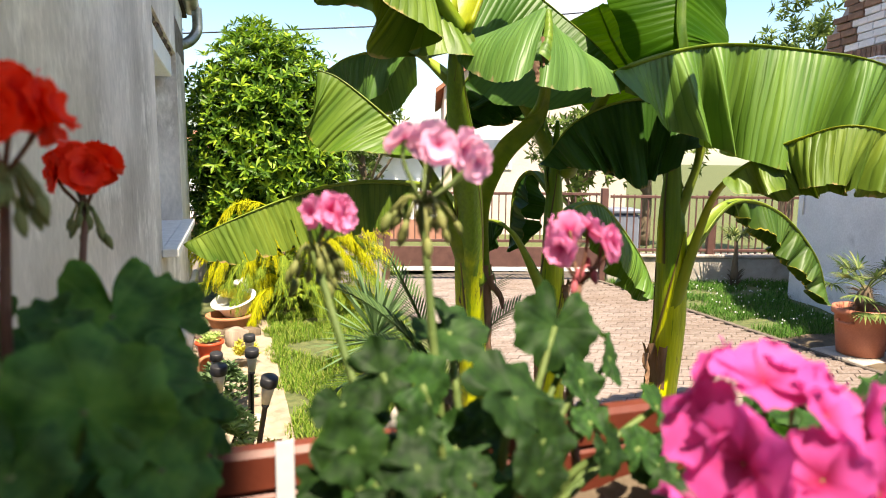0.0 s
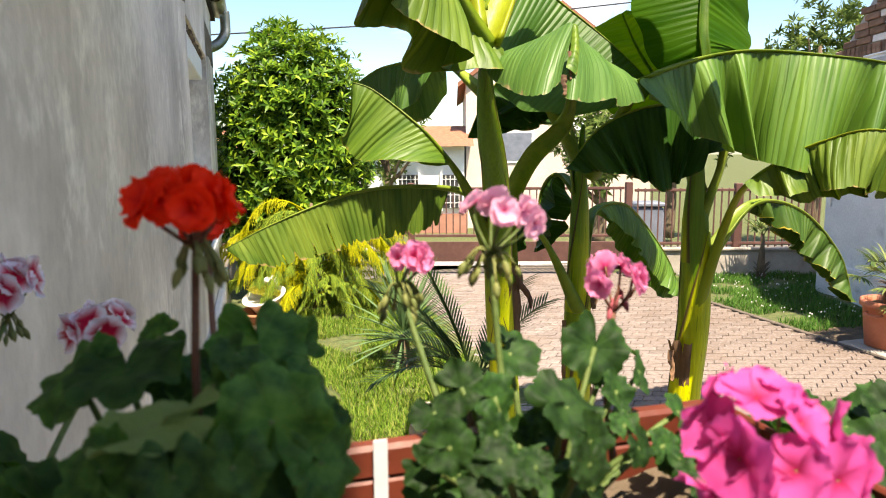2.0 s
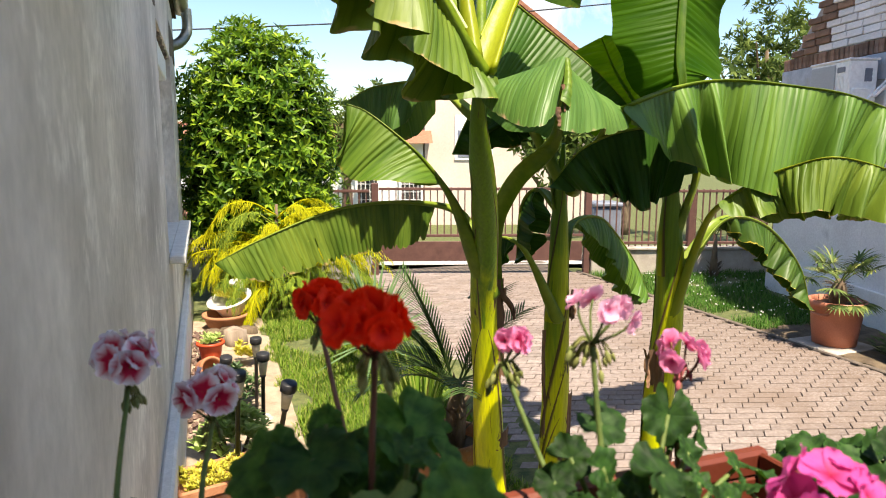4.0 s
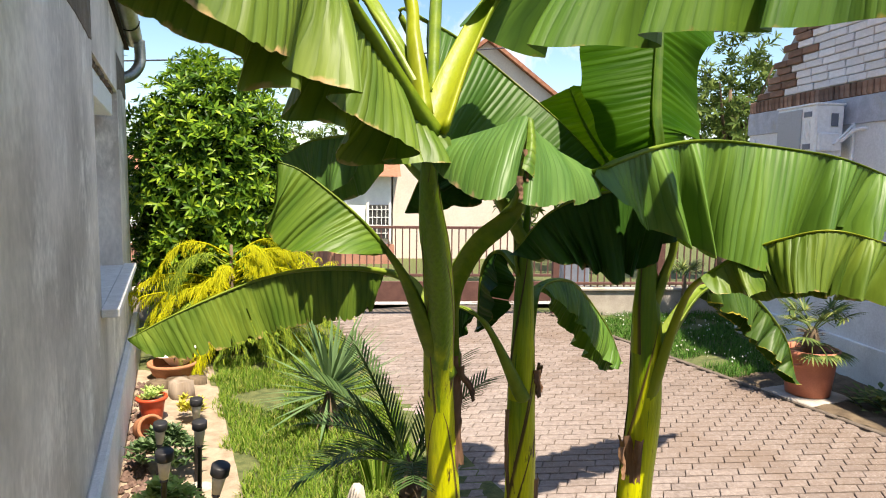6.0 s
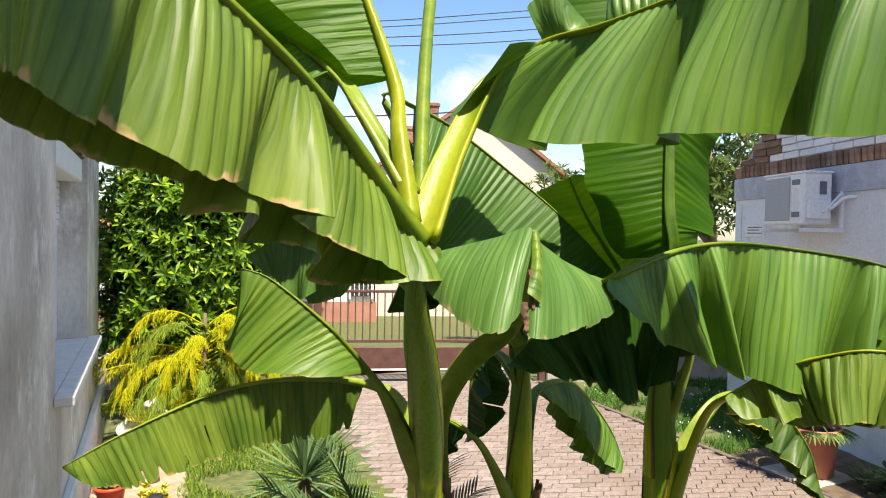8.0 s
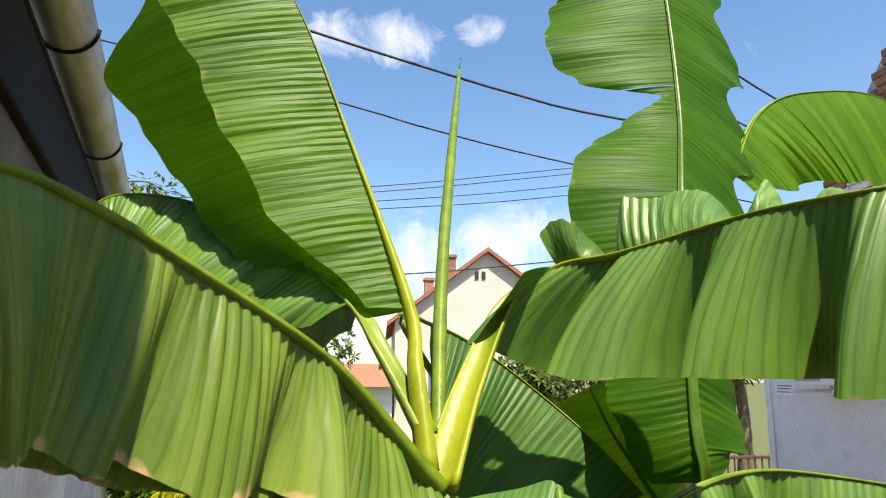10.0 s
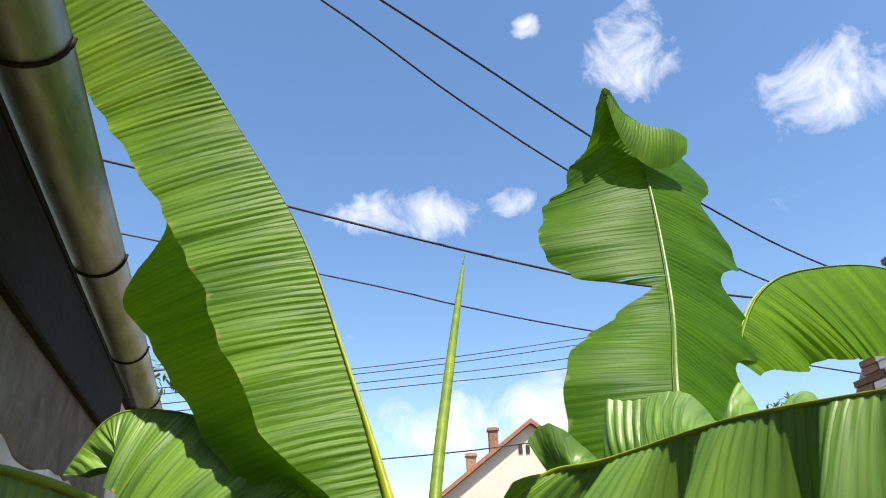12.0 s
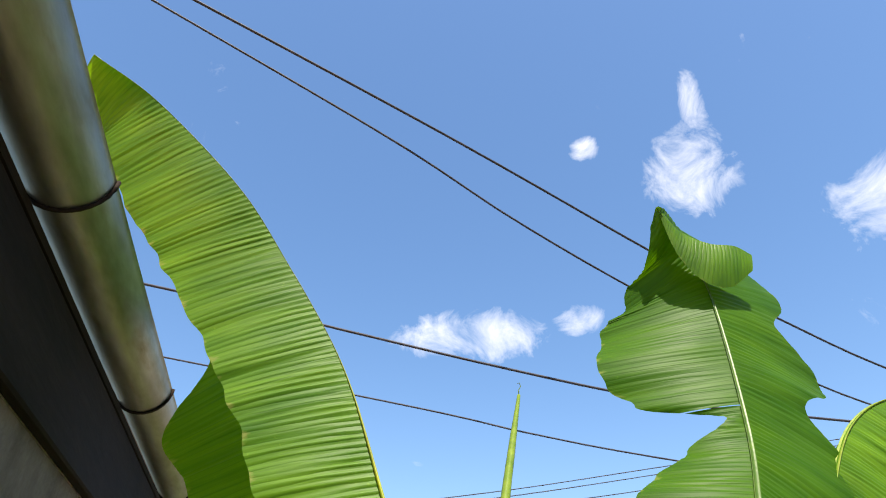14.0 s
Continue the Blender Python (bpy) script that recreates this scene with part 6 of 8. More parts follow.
con = thing("golden_conifer", (1.45, 7.7, 0.0), "low golden-yellow conifer with feathery drooping sprays", "conifer")
sh = Shape()
tube(sh, [(1.45, 7.7, -0.05), (1.42, 7.68, 0.5), (1.42, 7.66, 1.12)], [0.05, 0.015], 7)
part("stem", sh, M_BARK, con)
rnd = random.Random(31)
for k in range(64):
    az = k * 2.4 + rnd.uniform(-0.4, 0.4)
    z0 = 0.12 + 0.90 * ((k * 23) % 64) / 64
    reach = rnd.uniform(0.55, 1.15) * (1.15 - 0.45 * z0)
    d = Vector((math.cos(az) * 1.1, math.sin(az) * 0.75, 0))
    foot = Vector((1.42, 7.66, z0))
    lim = curve_pts([foot, foot + d * reach * 0.4 + Vector((0, 0, 0.15)), foot + d * reach * 0.75 + Vector((0, 0, 0.13)), foot + d * reach + Vector((0, 0, -0.06))], 22)
    sh = Shape()
    tube(sh, lim, [0.009, 0.003], 5)
    for i in range(6, 22):
        tg = (lim[i] - lim[i - 1]).normalized()
        sd = tg.cross(Vector((0, 0, 1))).normalized()
        for j in range(4):
            side = rnd.choice((-1, 1))
            way = (tg * rnd.uniform(0.6, 1.2) + sd * side * rnd.uniform(0.2, 0.8) + Vector((0, 0, rnd.uniform(-0.35, 0.2)))).normalized()
            ln = rnd.uniform(0.09, 0.2)
            p = lim[i] + Vector((0, 0, rnd.uniform(-0.02, 0.02)))
            blade(sh, p, way, (0, 0, 1), ln, 0.008, 0, 0.1, 3, droop=1.3)
            q, dd = p, way.copy()
            for m_ in range(5):
                q = q + dd * ln / 5
                dd = (dd + Vector((0, 0, -0.26))).normalized()
                s2 = dd.cross(Vector((0, 0, 1))).normalized()
                for e in (-1, 1):
                    blade(sh, q, dd * 0.8 + s2 * e * 0.5, (0, 0, 1), ln * rnd.uniform(0.25, 0.42), 0.0055, 0, 0.1, 2, droop=1.2)
    part("branch", sh, M_GOLD if (z0 > 0.5 and k % 3) or k % 4 == 0 else M_CONIFER, con)
sh = Shape()
conifer_sprays(sh, (2.1, 7.9, 0.5), (0.45, 0.4, 0.45), 130, 33)
part("sprays", sh, M_GOLD, con)
sh = Shape()
conifer_sprays(sh, (1.3, 7.85, 0.45), (0.6, 0.4, 0.45), 110, 32)
conifer_sprays(sh, (1.55, 7.35, 0.2), (0.6, 0.3, 0.22), 150, 34, 0.08, 0.2)
part("inner_sprays", sh, M_CONIFER, con, "greener inner sprays")


def far_tree(at, height, spread, seed, count):
    t = thing("tree", at, "leafy green tree behind the houses", "tree", "background trees")
    at = Vector(at)
    rnd = random.Random(seed)
    sh = Shape()
    tube(sh, curve_pts([at, at + Vector((0.1, 0, height * 0.3)), at + Vector((0, 0.1, height * 0.75))], 10), [0.22, 0.05], 8)
    for k in range(7):
        a = k * 0.9 + seed
        b = at + Vector((0, 0, height * (0.3 + 0.05 * k)))
        tube(sh, curve_pts([b, b + Vector((math.cos(a) * spread * 0.4, math.sin(a) * spread * 0.4, height * 0.12)), b + Vector((math.cos(a) * spread * 0.8, math.sin(a) * spread * 0.8, height * 0.3))], 7), [0.08, 0.015], 6)
    part("trunk", sh, M_BARK, t)
    sh = Shape()
    for k in range(9):
        a = rnd.uniform(0, 6.28)
        r = spread * rnd.uniform(0.1, 0.7)
        c = at + Vector((math.cos(a) * r, math.sin(a) * r, height * rnd.uniform(0.5, 0.86)))
        leafy_crown(None, sh, c, (spread * 0.5, spread * 0.5, height * 0.17), count // 9, 0.24, seed * 10 + k, 0.35, 0.3, 0.3)
    part("crown", sh, M_FARTREE, t)


far_tree((14.4, 14.2, -0.5), 6.3, 1.7, 1, 3600)
far_tree((12.3, 17.2, -0.8), 5.2, 1.7, 2, 2600)
far_tree((8.6, 14.6, -0.5), 3.3, 1.1, 3, 2400)
far_tree((-1.5, 13.5, -0.5), 5.0, 1.6, 4, 2000)
far_tree((4.6, 20.0, -0.9), 4.4, 1.4, 5, 1600)

# walnut twig that reaches in over the eave
tw = thing("tree", (-2.2, 12.6, -0.5), "slender tree whose twigs show past the eave", "tree", "background trees")
sh = Shape()
tube(sh, curve_pts([(-2.2, 12.6, -0.5), (-2.0, 12.5, 3.0), (-1.2, 12.3, 4.6), (0.2, 12.1, 5.1), (0.75, 12.0, 4.95)], 24), [0.16, 0.1, 0.05, 0.015, 0.006], 7)
part("trunk", sh, M_BARK, tw)
sh = Shape()
rnd = random.Random(9)
for k in range(260):
    s = rnd.uniform(0.35, 1.0)
    p = curve_pts([(-2.0, 12.5, 3.0), (-1.2, 12.3, 4.6), (0.2, 12.1, 5.1), (0.75, 12.0, 4.95)], 40)[int(s * 39)]
    d = Vector((rnd.gauss(0.2, 0.6), rnd.gauss(0, 0.6), rnd.gauss(-0.3, 0.5)))
    leaflet(sh, p + d * 0.2, d, Vector((0, 0, 1)), rnd.uniform(0.1, 0.2), 0.06)
part("leaves", sh, M_FARTREE, tw)


# ---- garden plants ----
yuc = thing("yucca", (1.89, 5.42, 0.0), "yucca rosette with stiff grey-green blades in the lawn", "yucca")
rnd = random.Random(6)
for i in range(92):
    sh = Shape()
    a = rnd.uniform(0, 6.283)
    e = rnd.uniform(-0.25, 1.35)
    d = Vector((math.cos(a) * math.cos(e), math.sin(a) * math.cos(e), math.sin(e)))
    blade(sh, Vector((1.89, 5.42, 0.24 + 0.05 * e)) + d * 0.03, d, (0, 0, 1), rnd.uniform(0.42, 0.62), 0.030, rnd.uniform(-0.05, 0.25), 0.18, 5)
    part("blade", sh, M_AGAVE, yuc)
sh = Shape()
tube(sh, [(1.89, 5.42, -0.03), (1.89, 5.42, 0.12), (1.89, 5.42, 0.26)], [0.07, 0.06, 0.03], 10, wob=0.3)
for i in range(60):
    a = rnd.uniform(0, 6.283)
    blade(sh, (1.89 + 0.05 * math.cos(a), 5.42 + 0.05 * math.sin(a), rnd.uniform(0.03, 0.2)), (math.cos(a), math.sin(a), -0.4), (0, 0, 1), rnd.uniform(0.08, 0.2), 0.018, 0.5, 0.1, 3)
part("trunk", sh, M_BARK, yuc, "short trunk with dead brown blades")


def flowerpot(name, at, r, h, mat, label, rim=0.012, taper=0.72, n=36, handles=False):
    """A hollow pot with a rolled rim, filled with earth."""
    pot = thing(name, at, label, "flowerpot")
    at = Vector(at)
    sh = Shape()
    lathe(sh, at, [(r * taper * 0.9, 0.0), (r * taper, 0.006), (r * (taper + (1 - taper) * 0.5), h * 0.5), (r * 0.965, h * 0.86), (r * 1.0 + rim, h * 0.865), (r + rim * 1.2, h * 0.93), (r + rim, h), (r - 0.004, h), (r * 0.95, h * 0.9), (r * 0.9, h * 0.86)], n)
    part("body", sh, mat, pot)
    sh = Shape()
    lathe(sh, at, [(r * 0.9, h * 0.82), (r * 0.93, h * 0.885), (r * 0.5, h * 0.90), (0.01, h * 0.905)], 24, wob=0.03)
    part("earth", sh, M_SOIL, pot)
    if handles:
        for s in (-1, 1):
            sh = Shape()
            c = at + Vector((s * (r * 0.97), -0.02, h * 0.74))
            tube(sh, curve_pts([c + Vector((-s * 0.01, -0.07, 0.0)), c + Vector((s * 0.035, -0.05, -0.005)), c + Vector((s * 0.035, 0.05, -0.005)), c + Vector((-s * 0.01, 0.07, 0.0))], 12), [0.012, 0.012], 6)
            part("grip", sh, mat, pot)
    return pot


# date palm in its pot
flowerpot("terracotta_pot", (1.62, 3.06, 0.08), 0.15, 0.44, M_CLAY, "round terracotta pot holding a young date palm")
sh = Shape()
box(sh, (1.45, 2.9, -0.03), (1.79, 3.22, 0.08), bev=0.02)
solo("pot_base_block", sh, M_CONCRETE, "concrete block that carries the palm pot", "block", smooth=False)
palm = thing("date_palm", (1.66, 3.06, 0.46), "young date palm with arching feathery fronds", "palm")
sh = Shape()
tube(sh, [(1.66, 3.06, 0.44), (1.665, 3.06, 0.62), (1.67, 3.06, 0.74)], [0.045, 0.04, 0.02], 10, wob=0.4)
rnd = random.Random(14)
for i in range(26):
    a = rnd.uniform(0, 6.28)
    blade(sh, (1.66 + 0.035 * math.cos(a), 3.06 + 0.035 * math.sin(a), rnd.uniform(0.46, 0.70)), (math.cos(a) * 0.6, math.sin(a) * 0.6, 0.8), (0, 0, 1), rnd.uniform(0.06, 0.12), 0.02, 0.2, 0.2, 3)
part("trunk", sh, M_BARK, palm, "stubby trunk of brown leaf bases")
for a, rise, ln, fall in ((2.75, 1.7, 0.56, 0.9), (3.3, 0.9, 0.46, 1.3), (0.55, 1.9, 0.5, 0.8), (0.2, 1.6, 0.46, 0.9), (2.1, 2.2, 0.55, 0.7), (4.4, 1.1, 0.36, 1.2), (3.0, 3.2, 0.5, 0.5), (3.6, 1.3, 0.42, 1.2), (2.45, 1.1, 0.45, 1.2)):
    sh = Shape()
    d = Vector((math.cos(a), math.sin(a), rise)).normalized()
    p = Vector((1.665, 3.06, 0.70))
    pts = [p.copy()]
    for i in range(14):
        p = p + d * ln / 14
        d = (d + Vector((0, 0, -fall / 14))).normalized()
        pts.append(p.copy())
    tube(sh, pts, [0.006, 0.002], 5)
    for i in range(3, 15):
        tg = (pts[i] - pts[i - 1]).normalized()
        sd = tg.cross(Vector((0, 0, 1))).normalized()
        for s in (-1, 1):
            for off in (0.0, 0.5):
                q = pts[i].lerp(pts[i - 1], off)
                blade(sh, q, tg * 0.75 + sd * s * 0.7 + Vector((0, 0, 0.25)), (0, 0, 1), 0.135 * (1 - 0.45 * abs(i / 14 - 0.5)), 0.010, 0.25, 0.3, 3)
    part("frond", sh, M_PALM, palm)

# fan palm in the big plastic pot by the wall
sh = Shape()
box(sh, (5.58, 4.48, 0.0), (6.1, 4.98, 0.025), bev=0.008)
solo("paving_slab", sh, M_CONCRETE, "pale slab under the large pot", "slab", smooth=False)
flowerpot("plastic_pot", (5.84, 4.73, 0.026), 0.215, 0.39, M_TERRA, "large terracotta-coloured plastic pot with grips", 0.014, 0.8, 40, True)
fan = thing("fan_palm", (5.84, 4.73, 0.37), "small fan palm with yellowing lower leaves", "palm")
sh = Shape()
tube(sh, [(5.84, 4.73, 0.34), (5.84, 4.73, 0.5), (5.85, 4.73, 0.6)], [0.07, 0.06, 0.03], 10, wob=0.4)
for i in range(50):
    a = rnd.uniform(0, 6.28)
    blade(sh, (5.84 + 0.05 * math.cos(a), 4.73 + 0.05 * math.sin(a), rnd.uniform(0.36, 0.56)), (math.cos(a), math.sin(a), 0.5), (0, 0, 1), rnd.uniform(0.06, 0.14), 0.022, 0.6, 0.2, 3)
part("trunk", sh, M_BARK, fan, "fibrous brown trunk")


def fan_leaf(parent, base, a, rise, stalk, r, seed, n=15, mat=None, span=1.9):
    sh = Shape()
    d = Vector((math.cos(a), math.sin(a), rise)).normalized()
    base = Vector(base)
    tip = base + d * stalk + Vector((0, 0, -0.12 * stalk))
    tube(sh, curve_pts([base, base + d * stalk * 0.5 + Vector((0, 0, 0.02)), tip], 8), [0.006, 0.004], 5)
    sd = d.cross(Vector((0, 0, 1))).normalized()
    for i in range(n):
        w = (i / (n - 1) - 0.5) * 2 * span
        way = d * math.cos(w) + sd * math.sin(w)
        blade(sh, tip, way + Vector((0, 0, 0.15)), (0, 0, 1), r * (1 - 0.12 * abs(w)), 0.022, 0.0, 0.25, 3, droop=0.7)
    part("leaf", sh, mat or M_FANPALM, parent)


for i in range(13):
    fan_leaf(fan, (5.845, 4.73, 0.55), i * 2.4, rnd.uniform(0.1, 1.6), rnd.uniform(0.2, 0.36), rnd.uniform(0.17, 0.24), i)
for i in range(4):
    blade_sh = Shape()
    a = -2.4 + i * 0.5
    fan_leaf(fan, (5.83, 4.72, 0.46), a, -0.1, 0.22, 0.17, i + 40)
small = thing("fan_palm", (7.0, 7.5, 0.0), "young fan palm in the far lawn", "palm")
sh = Shape()
tube(sh, [(7.0, 7.5, -0.02), (7.0, 7.5, 0.18), (7.0, 7.5, 0.6)], [0.06, 0.05, 0.015], 9, wob=0.4)
for i in range(30):
    a = rnd.uniform(0, 6.28)
    blade(sh, (7.0 + 0.04 * math.cos(a), 7.5 + 0.04 * math.sin(a), rnd.uniform(0.02, 0.2)), (math.cos(a) * 0.6, math.sin(a) * 0.6, 0.9), (0, 0, 1), rnd.uniform(0.08, 0.14), 0.03, 0.2, 0.2, 3)
part("trunk", sh, M_BARK, small)
for i in range(5):
    fan_leaf(small, (7.0, 7.5, 0.58), 1.2 * i, 1.2, 0.16, 0.26, i, 17)

# low plants at the foot of the neighbour's wall
lowp = thing("low_plant", (6.05, 4.2, 0.0), "low leafy plant with yellow-green leaves", "plant")
sh = Shape()
rnd = random.Random(77)
for i in range(170):
    a, r = rnd.uniform(0, 6.28), rnd.uniform(0, 0.24)
    leaflet(sh, Vector((6.05 + r * math.cos(a), 4.2 + r * math.sin(a), rnd.uniform(0.02, 0.14))), Vector((math.cos(a), math.sin(a), rnd.uniform(0.1, 0.9))), Vector((0, 0, 1)), 0.10, 0.05)
part("leaves", sh, M_FANPALM, lowp)


# ---- planting bed along the wall ----
def rosette(sh, at, r, n, seed, size, fat=0.4, up=0.6):
    rnd = random.Random(seed)
    at = Vector(at)
    for i in range(n):
        a = i * 2.4
        e = up + 0.9 * i / n
        d = Vector((math.cos(a) * math.cos(e), math.sin(a) * math.cos(e), math.sin(e)))
        leaflet(sh, at + d * r * 0.2, d, Vector((0, 0, 1)) + d * 0.1, size * rnd.uniform(0.8, 1.15), size * fat, 0.25)


def succulent_patch(sh, x0, x1, y0, y1, z, n, seed, size, spread=0.03, fat=0.45, count=9):
    rnd = random.Random(seed)
    for i in range(n):
        x, y = rnd.uniform(x0, x1), rnd.uniform(y0, y1)
        rosette(sh, (x, y, z + rnd.uniform(-0.01, spread)), size, count, seed * 100 + i, size * rnd.uniform(0.7, 1.2), fat)


# long trough with stonecrop
tr = thing("planter_trough", (0.80, 3.55, 0.0), "long terracotta trough filled with yellow-green stonecrop", "planter")
sh = Shape()
TM = Matrix.Translation((0.82, 3.52, 0.02)) @ Matrix.Rotation(radians(14), 4, "Z")
box(sh, (-0.27, -0.10, 0.0), (0.27, 0.10, 0.235), TM, bev=0.02)
box(sh, (-0.30, -0.125, 0.235), (0.30, -0.105, 0.28), TM, bev=0.006)
box(sh, (-0.30, 0.105, 0.235), (0.30, 0.125, 0.28), TM, bev=0.006)
box(sh, (-0.30, -0.105, 0.235), (-0.28, 0.105, 0.28), TM, bev=0.006)
box(sh, (0.28, -0.105, 0.235), (0.30, 0.105, 0.28), TM, bev=0.006)
part("body", sh, M_CLAY, tr, "", False)
sc = thing("stonecrop", (0.82, 3.52, 0.26), "yellow-green stonecrop filling the trough", "succulent")
sh = Shape()
rnd = random.Random(5)
for i in range(420):
    p = TM @ Vector((rnd.uniform(-0.26, 0.26), rnd.uniform(-0.1, 0.1), 0.24 + rnd.uniform(0, 0.05)))
    rosette(sh, p, 0.012, 7, i, 0.024, 0.4, 0.5)
part("leaves", sh, M_SEDUM_YELLOW, sc)
jade = thing("jade_plant", (0.80, 3.95, 0.0), "bushy pale green succulent with thick round leaves", "succulent")
sh = Shape()
for i in range(120):
    a, r = rnd.uniform(0, 6.28), rnd.uniform(0, 0.21)
    rosette(sh, (0.80 + r * math.cos(a), 4.0 + r * 0.9 * math.sin(a), 0.10 + 0.30 * (1 - (r / 0.24) ** 2) * rnd.uniform(0.45, 1.0)), 0.03, 8, i + 500, 0.055, 0.5, 0.4)
part("leaves", sh, M_SEDUM, jade)
for i in range(9):
    a = i * 0.7
    sh = Shape()
    tube(sh, [(0.8, 4.0, 0.0), (0.8 + 0.08 * math.cos(a), 4.0 + 0.08 * math.sin(a), 0.15), (0.8 + 0.14 * math.cos(a), 4.0 + 0.14 * math.sin(a), 0.26)], [0.014, 0.007], 6)
    part("stem", sh, M_BARK, jade)
dk = thing("dark_succulent", (0.80, 5.0, 0.0), "dark green bushy succulent", "succulent")
sh = Shape()
for i in range(110):
    a, r = rnd.uniform(0, 6.28), rnd.uniform(0, 0.22)
    rosette(sh, (0.80 + r * math.cos(a), 5.0 + r * math.sin(a), 0.06 + 0.22 * (1 - (r / 0.25) ** 2) * rnd.uniform(0.4, 1.0)), 0.03, 8, i + 900, 0.06, 0.42, 0.4)
part("leaves", sh, M_SEDUM_DARK, dk)
flowerpot("red_pot", (0.71, 5.95, 0.03), 0.095, 0.17, M_REDPLASTIC, "small red plastic pot with a pale succulent")
hl = thing("houseleek", (0.71, 5.95, 0.19), "pale yellow-green houseleek in the red pot", "succulent")
sh = Shape()
succulent_patch(sh, 0.64, 0.78, 5.88, 6.02, 0.19, 12, 61, 0.06, 0.03)
part("leaves", sh, M_SEDUM, hl)
ys_ = thing("yellow_stonecrop", (0.97, 5.85, 0.0), "clump of yellow stonecrop on the sand", "succulent")
sh = Shape()
succulent_patch(sh, 0.89, 1.05, 5.75, 5.95, 0.08, 30, 62, 0.05, 0.06)
part("leaves", sh, M_SEDUM_YELLOW, ys_)
# clay jug lying on its side
jug = thing("clay_jug", (0.68, 5.55, 0.0), "terracotta pot lying on its side", "flowerpot")
sh = Shape()
jm = Matrix.Rotation(radians(72), 4, "X") @ Matrix.Rotation(radians(20), 4, "Y")
lathe(sh, (0.68, 5.62, 0.085), [(0.05, -0.12), (0.075, -0.05), (0.085, 0.03), (0.078, 0.07), (0.09, 0.085), (0.088, 0.1), (0.07, 0.1), (0.065, 0.06), (0.06, -0.02)], 24, jm)
part("body", sh, M_CLAY, jug)
# tree slices and bark edging
for x, y, r, h in ((0.92, 6.45, 0.10, 0.17), (0.74, 6.75, 0.09, 0.09), (0.9, 6.82, 0.1, 0.08), (1.05, 6.78, 0.08, 0.09)):
    sh = Shape()
    lathe(sh, (x, y, -0.02), [(r * 1.05, 0), (r, h * 0.5), (r * 0.97, h), (r * 0.6, h + 0.004)], 18, wob=0.14)
    solo("wood_stump", sh, M_LOG if h > 0.1 else M_BARK, "weathered sawn stump edging the bed", "stump", "wooden stumps")
# white basin with stonecrop on a clay bowl
bowl = thing("clay_bowl", (0.86, 7.05, 0.0), "wide terracotta bowl at the end of the bed", "bowl")
sh = Shape()
lathe(sh, (0.86, 7.05, -0.01), [(0.12, 0), (0.17, 0.06), (0.2, 0.13), (0.215, 0.14), (0.215, 0.165), (0.195, 0.165), (0.18, 0.12)], 32)
part("body", sh, M_CLAY, bowl)
basin = thing("white_basin", (0.92, 7.12, 0.12), "tilted white enamel basin planted with stonecrop", "basin")
sh = Shape()
bmx = Matrix.Rotation(radians(-14), 4, "Y") @ Matrix.Rotation(radians(12), 4, "X")
lathe(sh, (0.92, 7.14, 0.19), [(0.09, -0.06), (0.12, -0.05), (0.165, 0.06), (0.21, 0.085), (0.212, 0.1), (0.19, 0.1), (0.15, 0.07)], 28, bmx)
part("body", sh, M_WHITE, basin)
sb = thing("stonecrop", (0.93, 7.14, 0.28), "yellow stonecrop growing in the basin", "succulent")
sh = Shape()
for i in range(150):
    a, r = rnd.uniform(0, 6.28), 0.16 * math.sqrt(rnd.random())
    rosette(sh, (0.93 + r * math.cos(a), 7.14 + r * math.sin(a), 0.29 + 0.06 * (1 - r / 0.16) - 0.2 * r * math.cos(a)), 0.02, 8, i + 70, 0.04, 0.4, 0.4)
part("leaves", sh, M_SEDUM_YELLOW, sb)
orn = thing("white_ornament", (0.97, 7.16, 0.30), "small white ruffled garden ornament", "ornament")
sh = Shape()
for i in range(9):
    a = i * 2.4
    lathe(sh, (0.97 + 0.035 * math.cos(a), 7.16 + 0.035 * math.sin(a), 0.40 + 0.02 * (i % 3)), [(0.01, -0.035), (0.03, -0.015), (0.032, 0.01), (0.015, 0.03)], 10, wob=0.5)
tube(sh, [(0.97, 7.16, 0.28), (0.97, 7.16, 0.40)], [0.03, 0.025], 10)
part("body", sh, M_WHITE, orn)


def solar_lamp(at, head, label="solar garden lamp with a black cap on a stake"):
    at, head = Vector(at), Vector(head)
    lamp = thing("solar_lamp", at, label, "garden lamp", "solar lamps")
    d = (head - at).normalized()
    q = Vector((0, 0, 1)).rotation_difference(d).to_matrix().to_4x4()
    ln = (head - at).length
    sh = Shape()
    lathe(sh, at, [(0.004, -0.05), (0.010, 0.02), (0.011, ln * 0.45), (0.013, ln * 0.45)], 10, q)
    part("stake", sh, M_BLACK, lamp)
    sh = Shape()
    lathe(sh, at, [(0.011, ln * 0.45), (0.011, ln - 0.115), (0.016, ln - 0.112), (0.016, ln - 0.098)], 12, q)
    part("tube", sh, M_BLACK, lamp)
    sh = Shape()
    lathe(sh, at, [(0.017, ln - 0.098), (0.026, ln - 0.03), (0.027, ln - 0.018)], 16, q)
    part("lens", sh, M_LAMPGLASS, lamp)
    sh = Shape()
    lathe(sh, at, [(0.030, ln - 0.018), (0.035, ln - 0.014), (0.035, ln + 0.020), (0.031, ln + 0.024), (0.01, ln + 0.025)], 18, q)
    part("cap", sh, M_BLACK, lamp)


